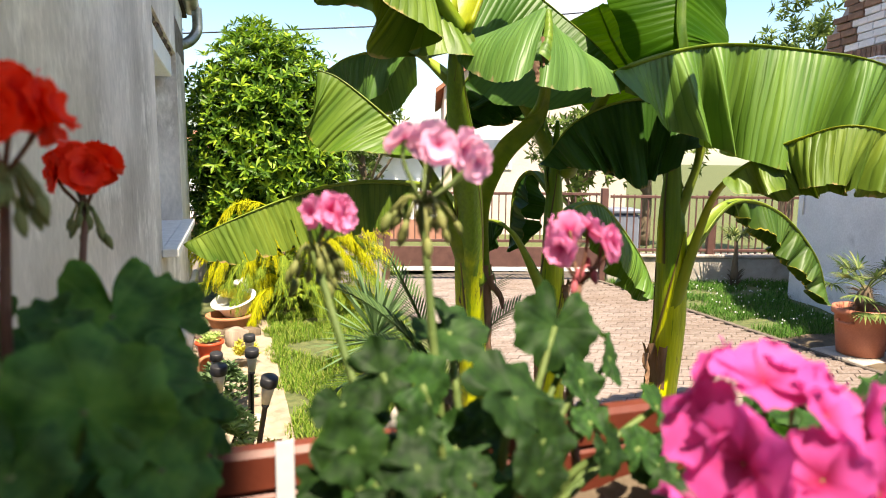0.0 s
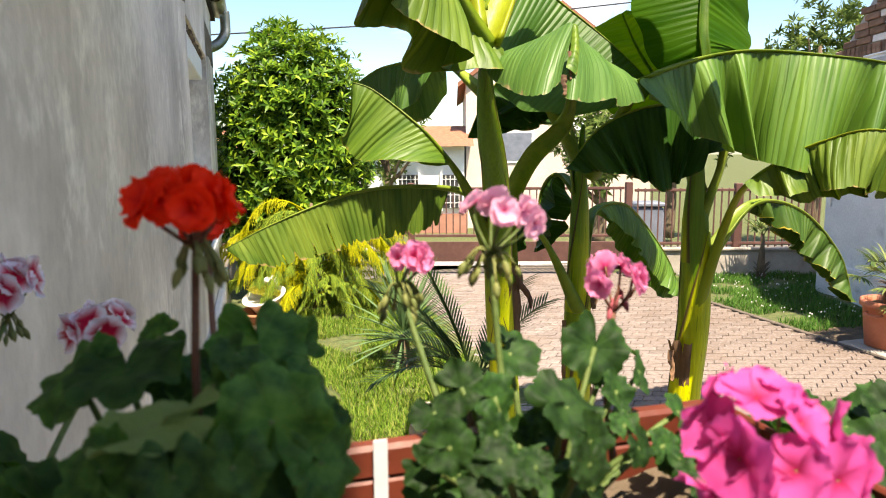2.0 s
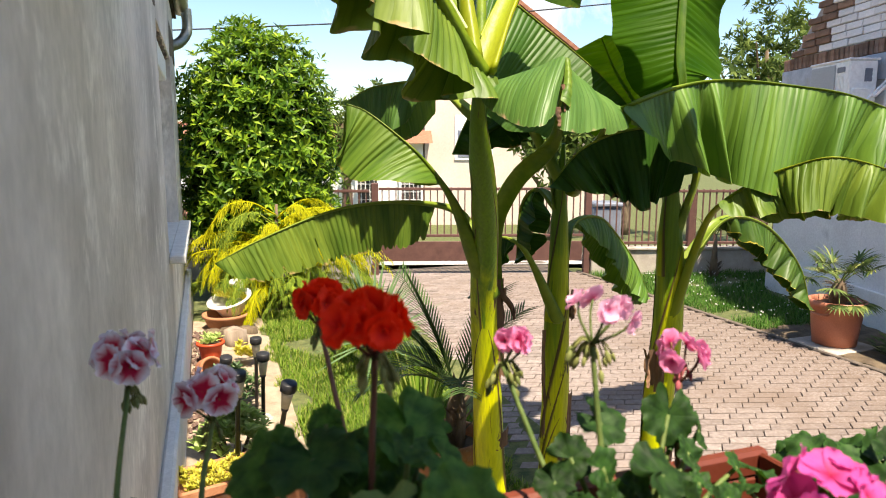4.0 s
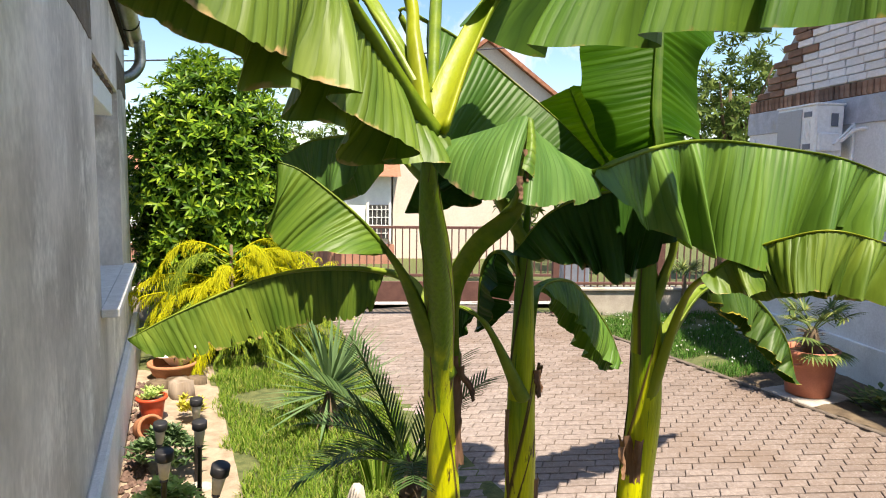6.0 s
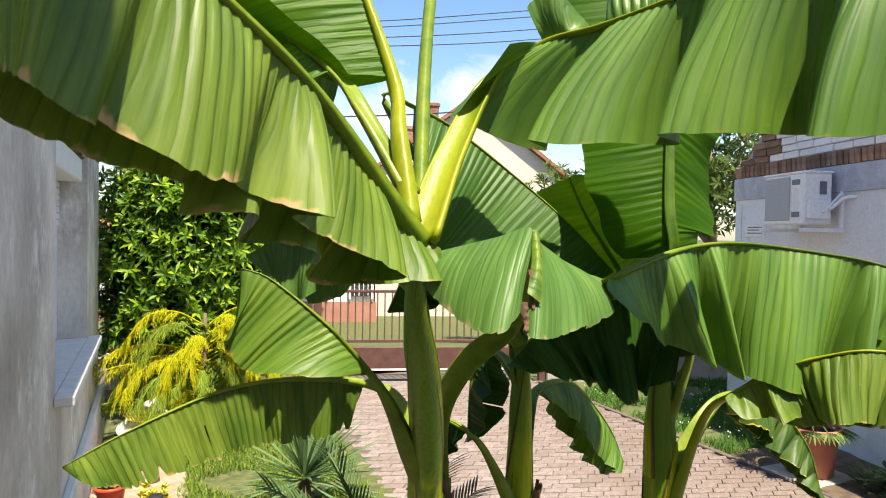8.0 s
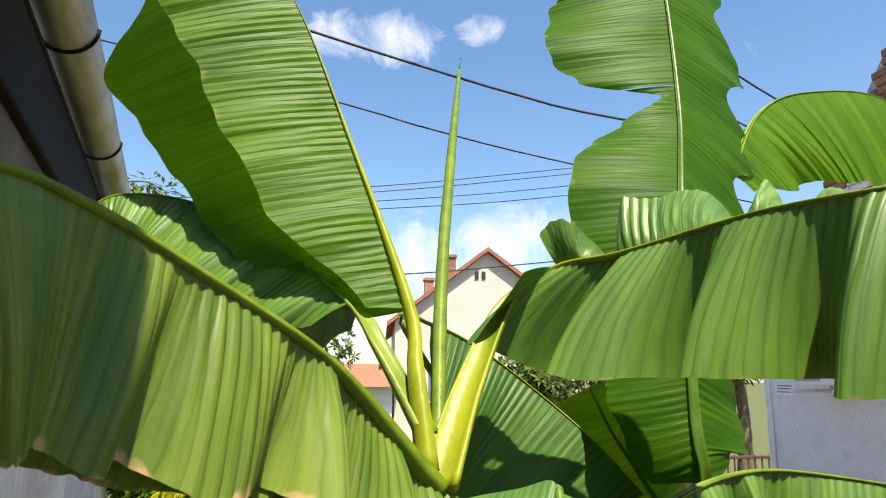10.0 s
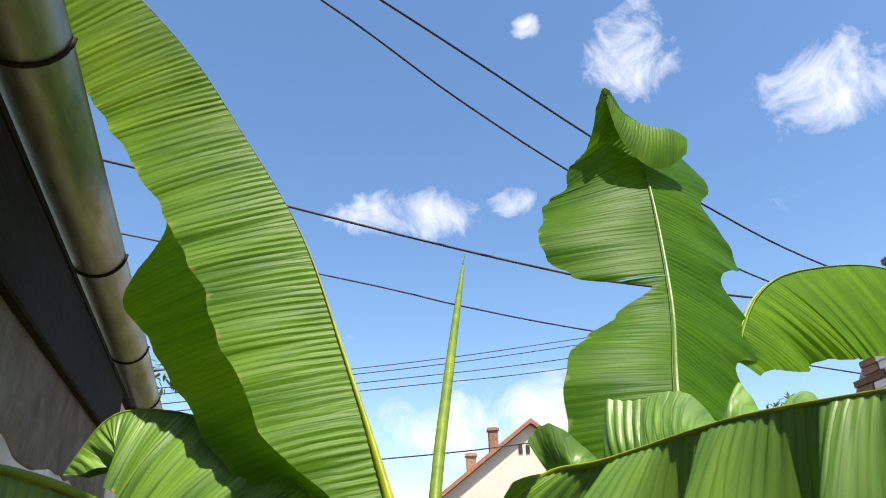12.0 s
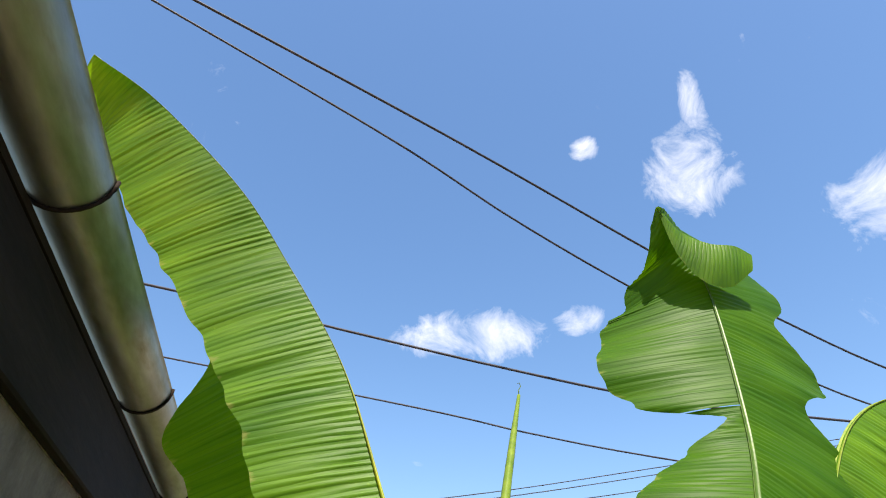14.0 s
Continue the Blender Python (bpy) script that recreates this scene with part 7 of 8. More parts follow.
solar_lamp((0.94, 3.45, 0.22), (1.013, 3.34, 0.70), "solar garden lamp leaning out of the trough")
solar_lamp((0.96, 4.2, 0.0), (0.97, 4.12, 0.60))
solar_lamp((0.965, 4.75, 0.0), (0.975, 4.72, 0.52))
solar_lamp((0.80, 3.62, 0.22), (0.82, 3.55, 0.70))
solar_lamp((0.76, 4.55, 0.0), (0.79, 4.45, 0.50), "solar garden lamp leaning over the succulents")
# loose stones along the plinth and in the lawn
rnd = random.Random(41)
sh = Shape()
for i in range(420):
    x, y = rnd.uniform(0.57, 0.70), rnd.uniform(4.3, 6.9)
    lathe(sh, (x, y, 0.03), [(0.004, -0.012), (rnd.uniform(0.01, 0.022), 0.0), (0.004, 0.014)], 6, Matrix.Rotation(rnd.uniform(0, 3), 4, "Z"), 0.4)
solo("bark_mulch", sh, M_MULCH, "brown bark chips along the wall foot", "mulch", kind="stuff", smooth=False)


def rock(at, size, seed, label):
    sh = Shape()
    bm = bmesh.new()
    bmesh.ops.create_icosphere(bm, subdivisions=3, radius=1.0)
    for v in bm.verts:
        n = noise.noise(v.co * 1.6 + Vector((seed, 0, 0))) * 0.35 + noise.noise(v.co * 4.5 + Vector((seed, 3, 0))) * 0.14
        v.co = Vector((v.co.x * size[0], v.co.y * size[1], v.co.z * size[2])) * (1 + n) + Vector(at)
    bm.verts.index_update()
    sh.add([v.co.copy() for v in bm.verts], [tuple(v.index for v in f.verts) for f in bm.faces])
    bm.free()
    solo("rock", sh, M_STONE, label, "rock", "garden rocks")


rock((1.59, 3.6, 0.2), (0.08, 0.06, 0.22), 3, "upright pale craggy stone beside the palm pot")
rock((1.08, 3.7, 0.03), (0.06, 0.05, 0.04), 5, "pale stone on the sand bed")
rock((0.98, 4.7, 0.02), (0.08, 0.05, 0.03), 7, "flat pale stone on the sand bed")
# short yellow-green tuft between palm and drive
tuft = thing("yellow_tuft", (1.95, 4.4, 0.0), "tuft of yellow-green upright shoots", "plant")
sh = Shape()
for i in range(70):
    a = rnd.uniform(0, 6.28)
    blade(sh, (1.95 + 0.07 * math.cos(a), 4.4 + 0.07 * math.sin(a), 0.0), (math.cos(a) * 0.25, math.sin(a) * 0.25, 1), (0, 0, 1), rnd.uniform(0.3, 0.6), 0.014, 0.2, 0.2, 4)
part("shoot_clump", sh, M_GRASS, tuft)
# wheeled bin behind the fence
binn = thing("wheelie_bin", FM @ Vector((2.05, 1.2, -0.05)), "grey wheeled rubbish bin behind the fence", "bin")
sh = Shape()
box(sh, (1.88, 1.0, -0.1), (2.3, 1.45, 0.82), FM, bev=0.03)
part("body", sh, M_BIN, binn, "", False)
sh = Shape()
box(sh, (1.86, 0.97, 0.825), (2.32, 1.5, 0.89), FM, bev=0.02)
part("lid", sh, M_BIN, binn, "", False)


# ---- geraniums in the window boxes on the parapet ----


def geranium_leaf_material(name, dark, light, vein):
    """UV x: 0 at the stalk to 1 at the rim; UV y: once round. A dark zone, pale veins, uneven colour from leaf to leaf."""
    m, t = nodes_of(name)
    tc = t.nodes.new("ShaderNodeTexCoord")
    sx = t.nodes.new("ShaderNodeSeparateXYZ")
    t.links.new(tc.outputs["UV"], sx.inputs[0])
    n = noise_of(t, tc.outputs["Object"], 3.0, 4.0)
    col = ramp(t, n, [(0.3, dark), (0.7, light)])
    col = mixed(t, 0.6, col, ramp(t, sx.outputs["X"], [(0.0, (1.2, 1.2, 1.0)), (0.42, (1.1, 1.1, 1.0)), (0.6, (0.55, 0.55, 0.6)), (0.78, (0.8, 0.8, 0.8)), (1.0, (1.25, 1.2, 1.1))]), "MULTIPLY")
    k = t.nodes.new("ShaderNodeMath")
    k.operation = "MULTIPLY"
    k.inputs[1].default_value = 18.0
    t.links.new(sx.outputs["Y"], k.inputs[0])
    p = t.nodes.new("ShaderNodeMath")
    p.operation = "PINGPONG"
    p.inputs[1].default_value = 1.0
    t.links.new(k.outputs[0], p.inputs[0])
    col = mixed(t, ramp(t, p.outputs[0], [(0.0, (0.22, 0.22, 0.22)), (0.10, (0.0, 0.0, 0.0))]), col, vein)
    oi = t.nodes.new("ShaderNodeObjectInfo")
    hs = t.nodes.new("ShaderNodeHueSaturation")
    v = t.nodes.new("ShaderNodeMapRange")
    v.inputs["To Min"].default_value, v.inputs["To Max"].default_value = 0.55, 1.45
    t.links.new(oi.outputs["Random"], v.inputs["Value"])
    t.links.new(v.outputs[0], hs.inputs["Value"])
    t.links.new(col, hs.inputs["Color"])
    b = t.nodes.new("ShaderNodeBump")
    b.inputs["Strength"].default_value, b.inputs["Distance"].default_value = 0.10, 0.04
    t.links.new(ramp(t, p.outputs[0], [(0.0, (0.0, 0.0, 0.0)), (0.5, (1.0, 1.0, 1.0))]), b.inputs["Height"])
    s = t.nodes.new("ShaderNodeBsdfPrincipled")
    s.inputs["Roughness"].default_value, s.inputs["Specular IOR Level"].default_value = 0.6, 0.18
    t.links.new(hs.outputs["Color"], s.inputs["Base Color"])
    t.links.new(b.outputs["Normal"], s.inputs["Normal"])
    tr = t.nodes.new("ShaderNodeBsdfTranslucent")
    t.links.new(mixed(t, 1.0, hs.outputs["Color"], (1.8, 1.8, 0.7), "MULTIPLY"), tr.inputs["Color"])
    ms = t.nodes.new("ShaderNodeMixShader")
    ms.inputs[0].default_value = 0.3
    t.links.new(s.outputs[0], ms.inputs[1])
    t.links.new(tr.outputs[0], ms.inputs[2])
    o = t.nodes.new("ShaderNodeOutputMaterial")
    t.links.new(ms.outputs[0], o.inputs["Surface"])
    return m


M_GERLEAF = geranium_leaf_material("geranium leaf", (0.009, 0.032, 0.007), (0.030, 0.078, 0.016), (0.04, 0.09, 0.025))
M_GERPALE = surf("pale geranium leaf", (0.10, 0.17, 0.04), (0.17, 0.24, 0.065), 25, 0.6, 0.2, 150, thin=0.25, dist=0.002)
M_GERSTEM = surf("geranium stem", (0.055, 0.095, 0.022), (0.12, 0.16, 0.045), 40, 0.6, 0.2, 150)
M_GERSTEM_RED = surf("reddish geranium stem", (0.10, 0.04, 0.025), (0.16, 0.08, 0.045), 40, 0.6, 0.2, 150)
M_BUD = surf("flower bud", (0.09, 0.12, 0.03), (0.19, 0.19, 0.06), 60, 0.6, 0.1, 150)
M_REDBUD = surf("reddish flower bud", (0.20, 0.03, 0.04), (0.38, 0.10, 0.12), 60, 0.6, 0.1, 150)
M_RED = petal_material("red petals", (0.70, 0.008, 0.004), (0.95, 0.035, 0.006), 0.35)
M_PINK = petal_material("pink petals", (0.60, 0.04, 0.19), (0.82, 0.28, 0.50), 0.4, 0.35)
M_HOTPINK = petal_material("deep pink petals", (0.34, 0.005, 0.05), (0.66, 0.095, 0.36), 0.45, 0.27)
M_PALEPINK = petal_material("pale pink petals", (0.66, 0.12, 0.30), (0.86, 0.47, 0.64), 0.4, 0.3)
M_BICOLOR = petal_material("white petals with a red heart", (0.55, 0.01, 0.05), (0.82, 0.76, 0.82), 0.35, 0.62)


def leaf_mesh(name, mat, seed):
    """A round crenate geranium leaf of radius 1, cupped and ruffled at its margin."""
    sh = Shape()
    rings, seg = 7, 84
    vs, fs, uv = [Vector((0, 0, 0))], [], [(0, 0)]
    for i in range(1, rings + 1):
        r = i / rings
        for j in range(seg):
            a = 2 * math.pi * j / seg
            th = (a - math.pi)
            lobe = 1 + r * r * (0.065 * math.cos(7 * th) + 0.03 * math.cos(21 * th) + 0.06 * noise.noise(Vector((math.cos(a) * 1.3, math.sin(a) * 1.3, seed * 3.0))))
            notch = 1 - 0.8 * math.exp(-(math.pi - abs(th)) ** 2 / 0.035)
            rr = r * lobe * notch
            z = 0.20 * r * r - 0.16 * r ** 4 + 0.06 * r ** 4 * math.cos(7 * th + seed) + 0.09 * r ** 3 * math.cos(3 * th + 2.3 * seed) + 0.05 * r ** 5 * math.cos(11 * th + 2 * seed) + 0.34 * r * noise.noise(Vector((math.cos(a) * r * 1.5, math.sin(a) * r * 1.7, seed * 1.7)))
            vs.append(Vector((math.cos(th) * rr, math.sin(th) * rr, z)))
            uv.append((r, j / seg))
    for j in range(seg):
        fs.append((0, 1 + j, 1 + (j + 1) % seg))
    for i in range(rings - 1):
        for j in range(seg):
            a, b = 1 + i * seg + j, 1 + i * seg + (j + 1) % seg
            fs.append((a, a + seg, b + seg, b))
    sh.add(vs, fs, uv)
    return sh.mesh(name, mat)


LEAVES = [leaf_mesh("leaf", M_GERLEAF, s) for s in (1, 2, 3, 5, 6)]
# brighter leaf copy for the left plants: colour makes up for missing light
M_GERLEAF_LIGHT = geranium_leaf_material("lightened geranium leaf", (0.014, 0.058, 0.010), (0.056, 0.130, 0.024), (0.095, 0.17, 0.055))
LEAVES_LIGHT = [leaf_mesh("leaf", M_GERLEAF_LIGHT, s) for s in (1, 2, 3, 5, 6)]
LEAF_PALE = leaf_mesh("leaf", M_GERPALE, 4)


def floret_mesh(name, mat, petals, seed, rag=0.0):
    """A flower of broad petals, radius 1, that opens towards +z."""
    sh = Shape()
    rnd = random.Random(seed)
    rows = 2 if petals > 5 else 1
    for k in range(petals):
        a = 2 * math.pi * k / (petals / rows) + (0.35 if k >= petals / rows else 0) + rnd.uniform(-0.12, 0.12)
        scale = 1.0 if k < petals / rows else 0.72
        lift = (0.35 if k < petals / rows else 0.75) + rnd.uniform(-0.12, 0.12)
        d = Vector((math.cos(a), math.sin(a), 0))
        s = Vector((-math.sin(a), math.cos(a), 0))
        vs, fs, uv = [], [], []
        n, cup, curl = 7, rnd.uniform(0.05, 0.25), rnd.uniform(0.3, 0.75)
        for i in range(n):
            u = i / (n - 1)
            w = 0.13 + 0.74 * math.sin(min(u * 1.12, 1) * math.pi * 0.56) * (1 - 0.42 * max(0, u - 0.82) / 0.18)
            for j in range(n):
                v = j / (n - 1) * 2 - 1
                out = u * scale * (1 - 0.16 * v * v * u) + 0.05 * u * u * math.cos(9 * v + k)
                p = d * out + s * v * w * 0.74 * scale
                z = lift * u * (1 - curl * u) + cup * v * v * u + 0.11 * u * noise.noise(Vector((u * 3.2, v * 3.2, seed * 1.3 + k * 2.1)))
                vs.append(p + Vector((0, 0, z)))
                uv.append((u, j / (n - 1)))
        for i in range(n - 1):
            for j in range(n - 1):
                q = i * n + j
                fs.append((q, q + 1, q + n + 1, q + n))
        sh.add(vs, fs, uv)
    return sh.mesh(name, mat)


def inst(name, me, parent, m, label=""):
    ob = new(name, me)
    ob.parent = parent
    base = Vector((0, 0, 0))
    p = parent
    while p is not None:
        base += p.location
        p = p.parent
    ob.matrix_basis = Matrix.Translation(-base) @ m
    if label:
        ob["label"] = label
    return ob


FLORETS = {}


def umbel(plant, foot, centre, mat, count, r, fl, seed, petals=8, label="", face=(0, -0.2, 1), dome=0.6, low=0.3, stem_mat=None, buds=7, bud_drop=0.012, drop=None, splay=0.011, bud_mat=None):
    """A round head of florets on a long stalk; centre is the middle of the head."""
    rnd = random.Random(seed)
    centre, foot = Vector(centre), Vector(foot)
    hub = centre + Vector(drop or (0, 0, -r * 1.1))
    sh = Shape()
    mid = foot.lerp(hub, 0.5) + Vector((rnd.uniform(-0.008, 0.008), rnd.uniform(-0.008, 0.008), 0.0))
    tube(sh, curve_pts([foot, mid, hub], 14), [0.0025, 0.0019], 7)
    face = Vector(face).normalized()
    spots = []
    for i in range(count):
        # even spread over a cap
        c = 1 - (1 - low) * (i + 0.5) / count
        sn = math.sqrt(max(0, 1 - c * c))
        a = i * 2.39996 + seed
        loc = Vector((sn * math.cos(a), sn * math.sin(a), c * dome))
        q = Vector((0, 0, 1)).rotation_difference(face)
        d = q @ loc
        p = centre + d * r * rnd.uniform(0.86, 1.08)
        spots.append((p, d))
        tube(sh, curve_pts([hub, hub.lerp(p, 0.6) + d * 0.004, p], 6), [0.0011, 0.0009], 4)
    um = part("flower_head", sh, stem_mat or M_GERSTEM, plant, label)
    key = (mat.name, petals)
    if key not in FLORETS:
        FLORETS[key] = [floret_mesh("floret", mat, petals, k * 7 + 1) for k in range(4)]
    for k, (p, d) in enumerate(spots):
        q = Vector((0, 0, 1)).rotation_difference((d + Vector((rnd.gauss(0, 0.2), rnd.gauss(0, 0.2), rnd.gauss(0, 0.2)))).normalized()).to_matrix().to_4x4()
        inst("floret", FLORETS[key][k % 4], um, Matrix.Translation(p) @ q @ Matrix.Rotation(rnd.uniform(0, 6.28), 4, "Z") @ Matrix.Scale(fl * rnd.uniform(0.85, 1.12), 4))
    for k in range(buds):
        a = rnd.uniform(0, 6.28)
        w = splay * rnd.uniform(0.5, 1.0)
        tip = hub + Vector((math.cos(a) * w, math.sin(a) * w, -rnd.uniform(0.1, 1.0) * bud_drop))
        sh = Shape()
        tube(sh, curve_pts([hub, hub.lerp(tip, 0.5) + Vector((0, 0, 0.006)), tip], 6), [0.0007, 0.0009], 4)
        dd = (Vector((math.cos(a) * 0.4, math.sin(a) * 0.4, -1))).normalized()
        big = rnd.uniform(0.8, 1.25)
        tube(sh, [tip, tip + dd * 0.003 * big, tip + dd * 0.006 * big, tip + dd * 0.009 * big], [0.0010, 0.0021 * big, 0.0017 * big, 0.0004], 7)
        part("bud", sh, bud_mat or M_BUD, um)
    return um


def foliage(plant, spots, seed, pale=(), meshes=None):
    """Leaves on stalks from the crown of the plant; spots: foot, leaf middle, radius, facing."""
    rnd = random.Random(seed)
    for k, (foot, mid, r, facing) in enumerate(spots):
        foot, mid = Vector(foot), Vector(mid)
        sh = Shape()
        tube(sh, curve_pts([foot, foot.lerp(mid, 0.55) + Vector((0, 0, 0.006)), mid], 8), [0.0026, 0.0016], 6)
        me = LEAF_PALE if k in pale else (meshes or LEAVES)[k % 5]
        q = Vector((0, 0, 1)).rotation_difference(Vector(facing).normalized()).to_matrix().to_4x4()
        inst("leaf", me, plant, Matrix.Translation(mid) @ q @ Matrix.Rotation(rnd.uniform(0, 6.28), 4, "Z") @ Matrix.Scale(r, 4))
        part("leaf_stalk", sh, M_GERSTEM, plant)


def crown_spots(centre, spread, count, seed, rlo=0.028, rhi=0.046, foot_z=1.415, lean=(0, -0.55, 0.8)):
    rnd = random.Random(seed)
    res = []
    for k in range(count):
        a, s = k * 2.4 + rnd.uniform(-0.3, 0.3), math.sqrt((k + 0.5) / count)
        x, y = centre[0] + spread[0] * s * math.cos(a), centre[1] + spread[1] * s * math.sin(a)
        z = centre[2] + spread[2] * (1 - 1.5 * s * s) + rnd.uniform(-0.014, 0.014)
        foot = (centre[0] + 0.3 * (x - centre[0]), 0.935 + 0.2 * (y - 0.935), foot_z)
        f = (lean[0] + 0.8 * s * math.cos(a) + rnd.gauss(0, 0.3), lean[1] + 0.6 * s * math.sin(a) + rnd.gauss(0, 0.3), lean[2] + rnd.gauss(0, 0.2))
        res.append((foot, (x, y, max(z, foot_z + 0.005)), rnd.uniform(rlo, rhi), f))
    return res


def window_box(x0, x1, label):
    b = thing("window_box", ((x0 + x1) / 2, 0.935, 1.222), label, "planter", "window boxes")
    sh = Shape()
    y0, y1, z0, z1, w = 0.855, 1.015, 1.222, 1.44, 0.006
    box(sh, (x0, y0, z0), (x1, y1, z0 + 0.01), bev=0.002)
    part("bottom", sh, M_BOXPLASTIC, b, "", False)
    for ya, yb, out in ((y0, y0 + w, -0.008), (y1 - w, y1, 0.008)):
        sh = Shape()
        box(sh, (x0, ya, z0 + 0.011), (x1, yb, z1 - 0.023), bev=0.002)
        part("side_panel", sh, M_BOXPLASTIC, b, "", False)
        sh = Shape()
        box(sh, (x0 - 0.008, ya + min(out, 0), z1 - 0.023), (x1 + 0.008, yb + max(out, 0), z1), bev=0.003)
        part("rim", sh, M_BOXPLASTIC, b, "", False)
    for xa, xb in ((x0, x0 + w), (x1 - w, x1)):
        sh = Shape()
        box(sh, (xa, y0 + w, z0 + 0.011), (xb, y1 - w, z1), bev=0.002)
        part("end_panel", sh, M_BOXPLASTIC, b, "", False)
    sh = Shape()
    sheet(sh, x0 + w + 0.001, x1 - w - 0.001, y0 + w + 0.001, y1 - w - 0.001, 1.395, 50, 10, 0.012, 30)
    part("earth", sh, M_SOIL, b)
    return b


wb = window_box(0.56, 1.165, "brown plastic window box with geraniums on the parapet")
tag = thing("plant_tag", (0.903, 1.0, 1.39), "white plastic plant tag stuck at the box rim", "plant tag")
sh = Shape()
box(sh, (0.8985, 1.0045, 1.39), (0.9075, 1.0055, 1.446), Matrix.Identity(4), 0.0)
part("tag", sh, M_TAG, tag, "", False)

def placed(rows, x_mid, foot_z=1.415):
    """Single leaves: middle, radius, the way the blade faces; each stalk springs from the plant's crown."""
    return [((x_mid + 0.35 * (x - x_mid), 0.945 + 0.3 * (y - 0.945), foot_z), (x, y, z), r, f) for x, y, z, r, f in rows]


g = thing("geranium", (0.79, 0.95, 1.40), "geranium with scarlet flower heads and dark leaves", "geranium", "geraniums")
umbel(g, (0.806, 0.95, 1.42), (0.803, 0.955, 1.600), M_RED, 9, 0.0185, 0.0128, 3, 8, "scarlet flower head", stem_mat=M_GERSTEM_RED, face=(0.05, -0.1, 1), dome=0.42, low=0.1, buds=13, bud_drop=0.012, drop=(0.001, 0, -0.021))
umbel(g, (0.82, 1.00, 1.42), (0.799, 1.121, 1.577), M_RED, 6, 0.013, 0.0135, 4, 8, "small scarlet flower head", stem_mat=M_GERSTEM_RED, dome=0.5, low=0.2, buds=11, bud_drop=0.016, drop=(0, 0, -0.022))
foliage(g, placed([
    (0.832, 0.985, 1.520, 0.027, (0.1, -0.75, 0.65)), (0.848, 0.955, 1.506, 0.024, (0.5, -0.3, 0.9)), (0.788, 0.90, 1.512, 0.027, (-0.15, -0.10, 1.0)),
    (0.836, 0.90, 1.509, 0.025, (0.1, -0.9, 0.35)), (0.857, 0.90, 1.487, 0.020, (0.5, -0.8, 0.3)), (0.821, 0.94, 1.529, 0.012, (0.2, -0.5, 0.9)),
    (0.780, 0.99, 1.528, 0.012, (-0.3, -0.8, 0.5)), (0.767, 0.965, 1.518, 0.029, (-0.2, -0.3, 1.0)), (0.742, 0.98, 1.509, 0.025, (-0.5, -0.5, 0.8)),
    (0.798, 0.87, 1.503, 0.016, (0.0, -0.9, 0.5)), (0.769, 0.89, 1.500, 0.018, (-0.4, -0.8, 0.5)), (0.808, 0.97, 1.505, 0.022, (0.0, -0.8, 0.6)),
    (0.819, 0.885, 1.497, 0.017, (0.2, -0.9, 0.3)), (0.850, 1.00, 1.515, 0.020, (0.4, -0.7, 0.6)), (0.868, 0.96, 1.480, 0.018, (0.8, -0.4, 0.5)), (0.789, 0.99, 1.509, 0.023, (0.0, -0.5, 0.9))], 0.80), 6, (2,), LEAVES_LIGHT)
foliage(g, crown_spots((0.80, 0.95, 1.462), (0.062, 0.07, 0.022), 26, 5, 0.018, 0.028), 61, (), LEAVES_LIGHT)
g = thing("geranium", (0.66, 0.97, 1.40), "geranium with white and crimson flower heads", "geranium", "geraniums")
umbel(g, (0.65, 1.0, 1.42), (0.646, 1.185, 1.524), M_BICOLOR, 8, 0.022, 0.0175, 7, 5, "white flower head with crimson hearts")
umbel(g, (0.70, 1.0, 1.42), (0.712, 1.184, 1.485), M_BICOLOR, 7, 0.022, 0.0175, 8, 5, "white flower head with crimson hearts")
foliage(g, crown_spots((0.66, 0.985, 1.432), (0.08, 0.08, 0.016), 16, 9, 0.026, 0.04), 10, (), LEAVES_LIGHT)
g = thing("geranium", (0.97, 0.95, 1.40), "geranium with pink flower heads on long stalks", "geranium", "geraniums")
umbel(g, (0.948, 0.96, 1.43), (0.930, 1.029, 1.557), M_PINK, 4, 0.0085, 0.0112, 11, 8, "small pink flower head", buds=13, bud_drop=0.014, dome=0.4, drop=(-0.008, 0, -0.019), splay=0.014)
umbel(g, (0.972, 0.95, 1.43), (0.976, 0.979, 1.589), M_PALEPINK, 6, 0.0215, 0.0112, 12, 8, "pale pink flower head", buds=17, bud_drop=0.014, dome=0.25, low=0.05, drop=(-0.009, 0, -0.024), splay=0.016, face=(0.25, -0.1, 1))
umbel(g, (1.043, 0.96, 1.43), (1.061, 1.0, 1.541), M_PINK, 6, 0.0195, 0.0108, 13, 8, "pink flower head with reddish buds", buds=6, stem_mat=M_GERSTEM_RED, dome=0.4, low=0.0, drop=(0.002, 0, -0.023), bud_drop=-0.016, splay=0.008, bud_mat=M_REDBUD)
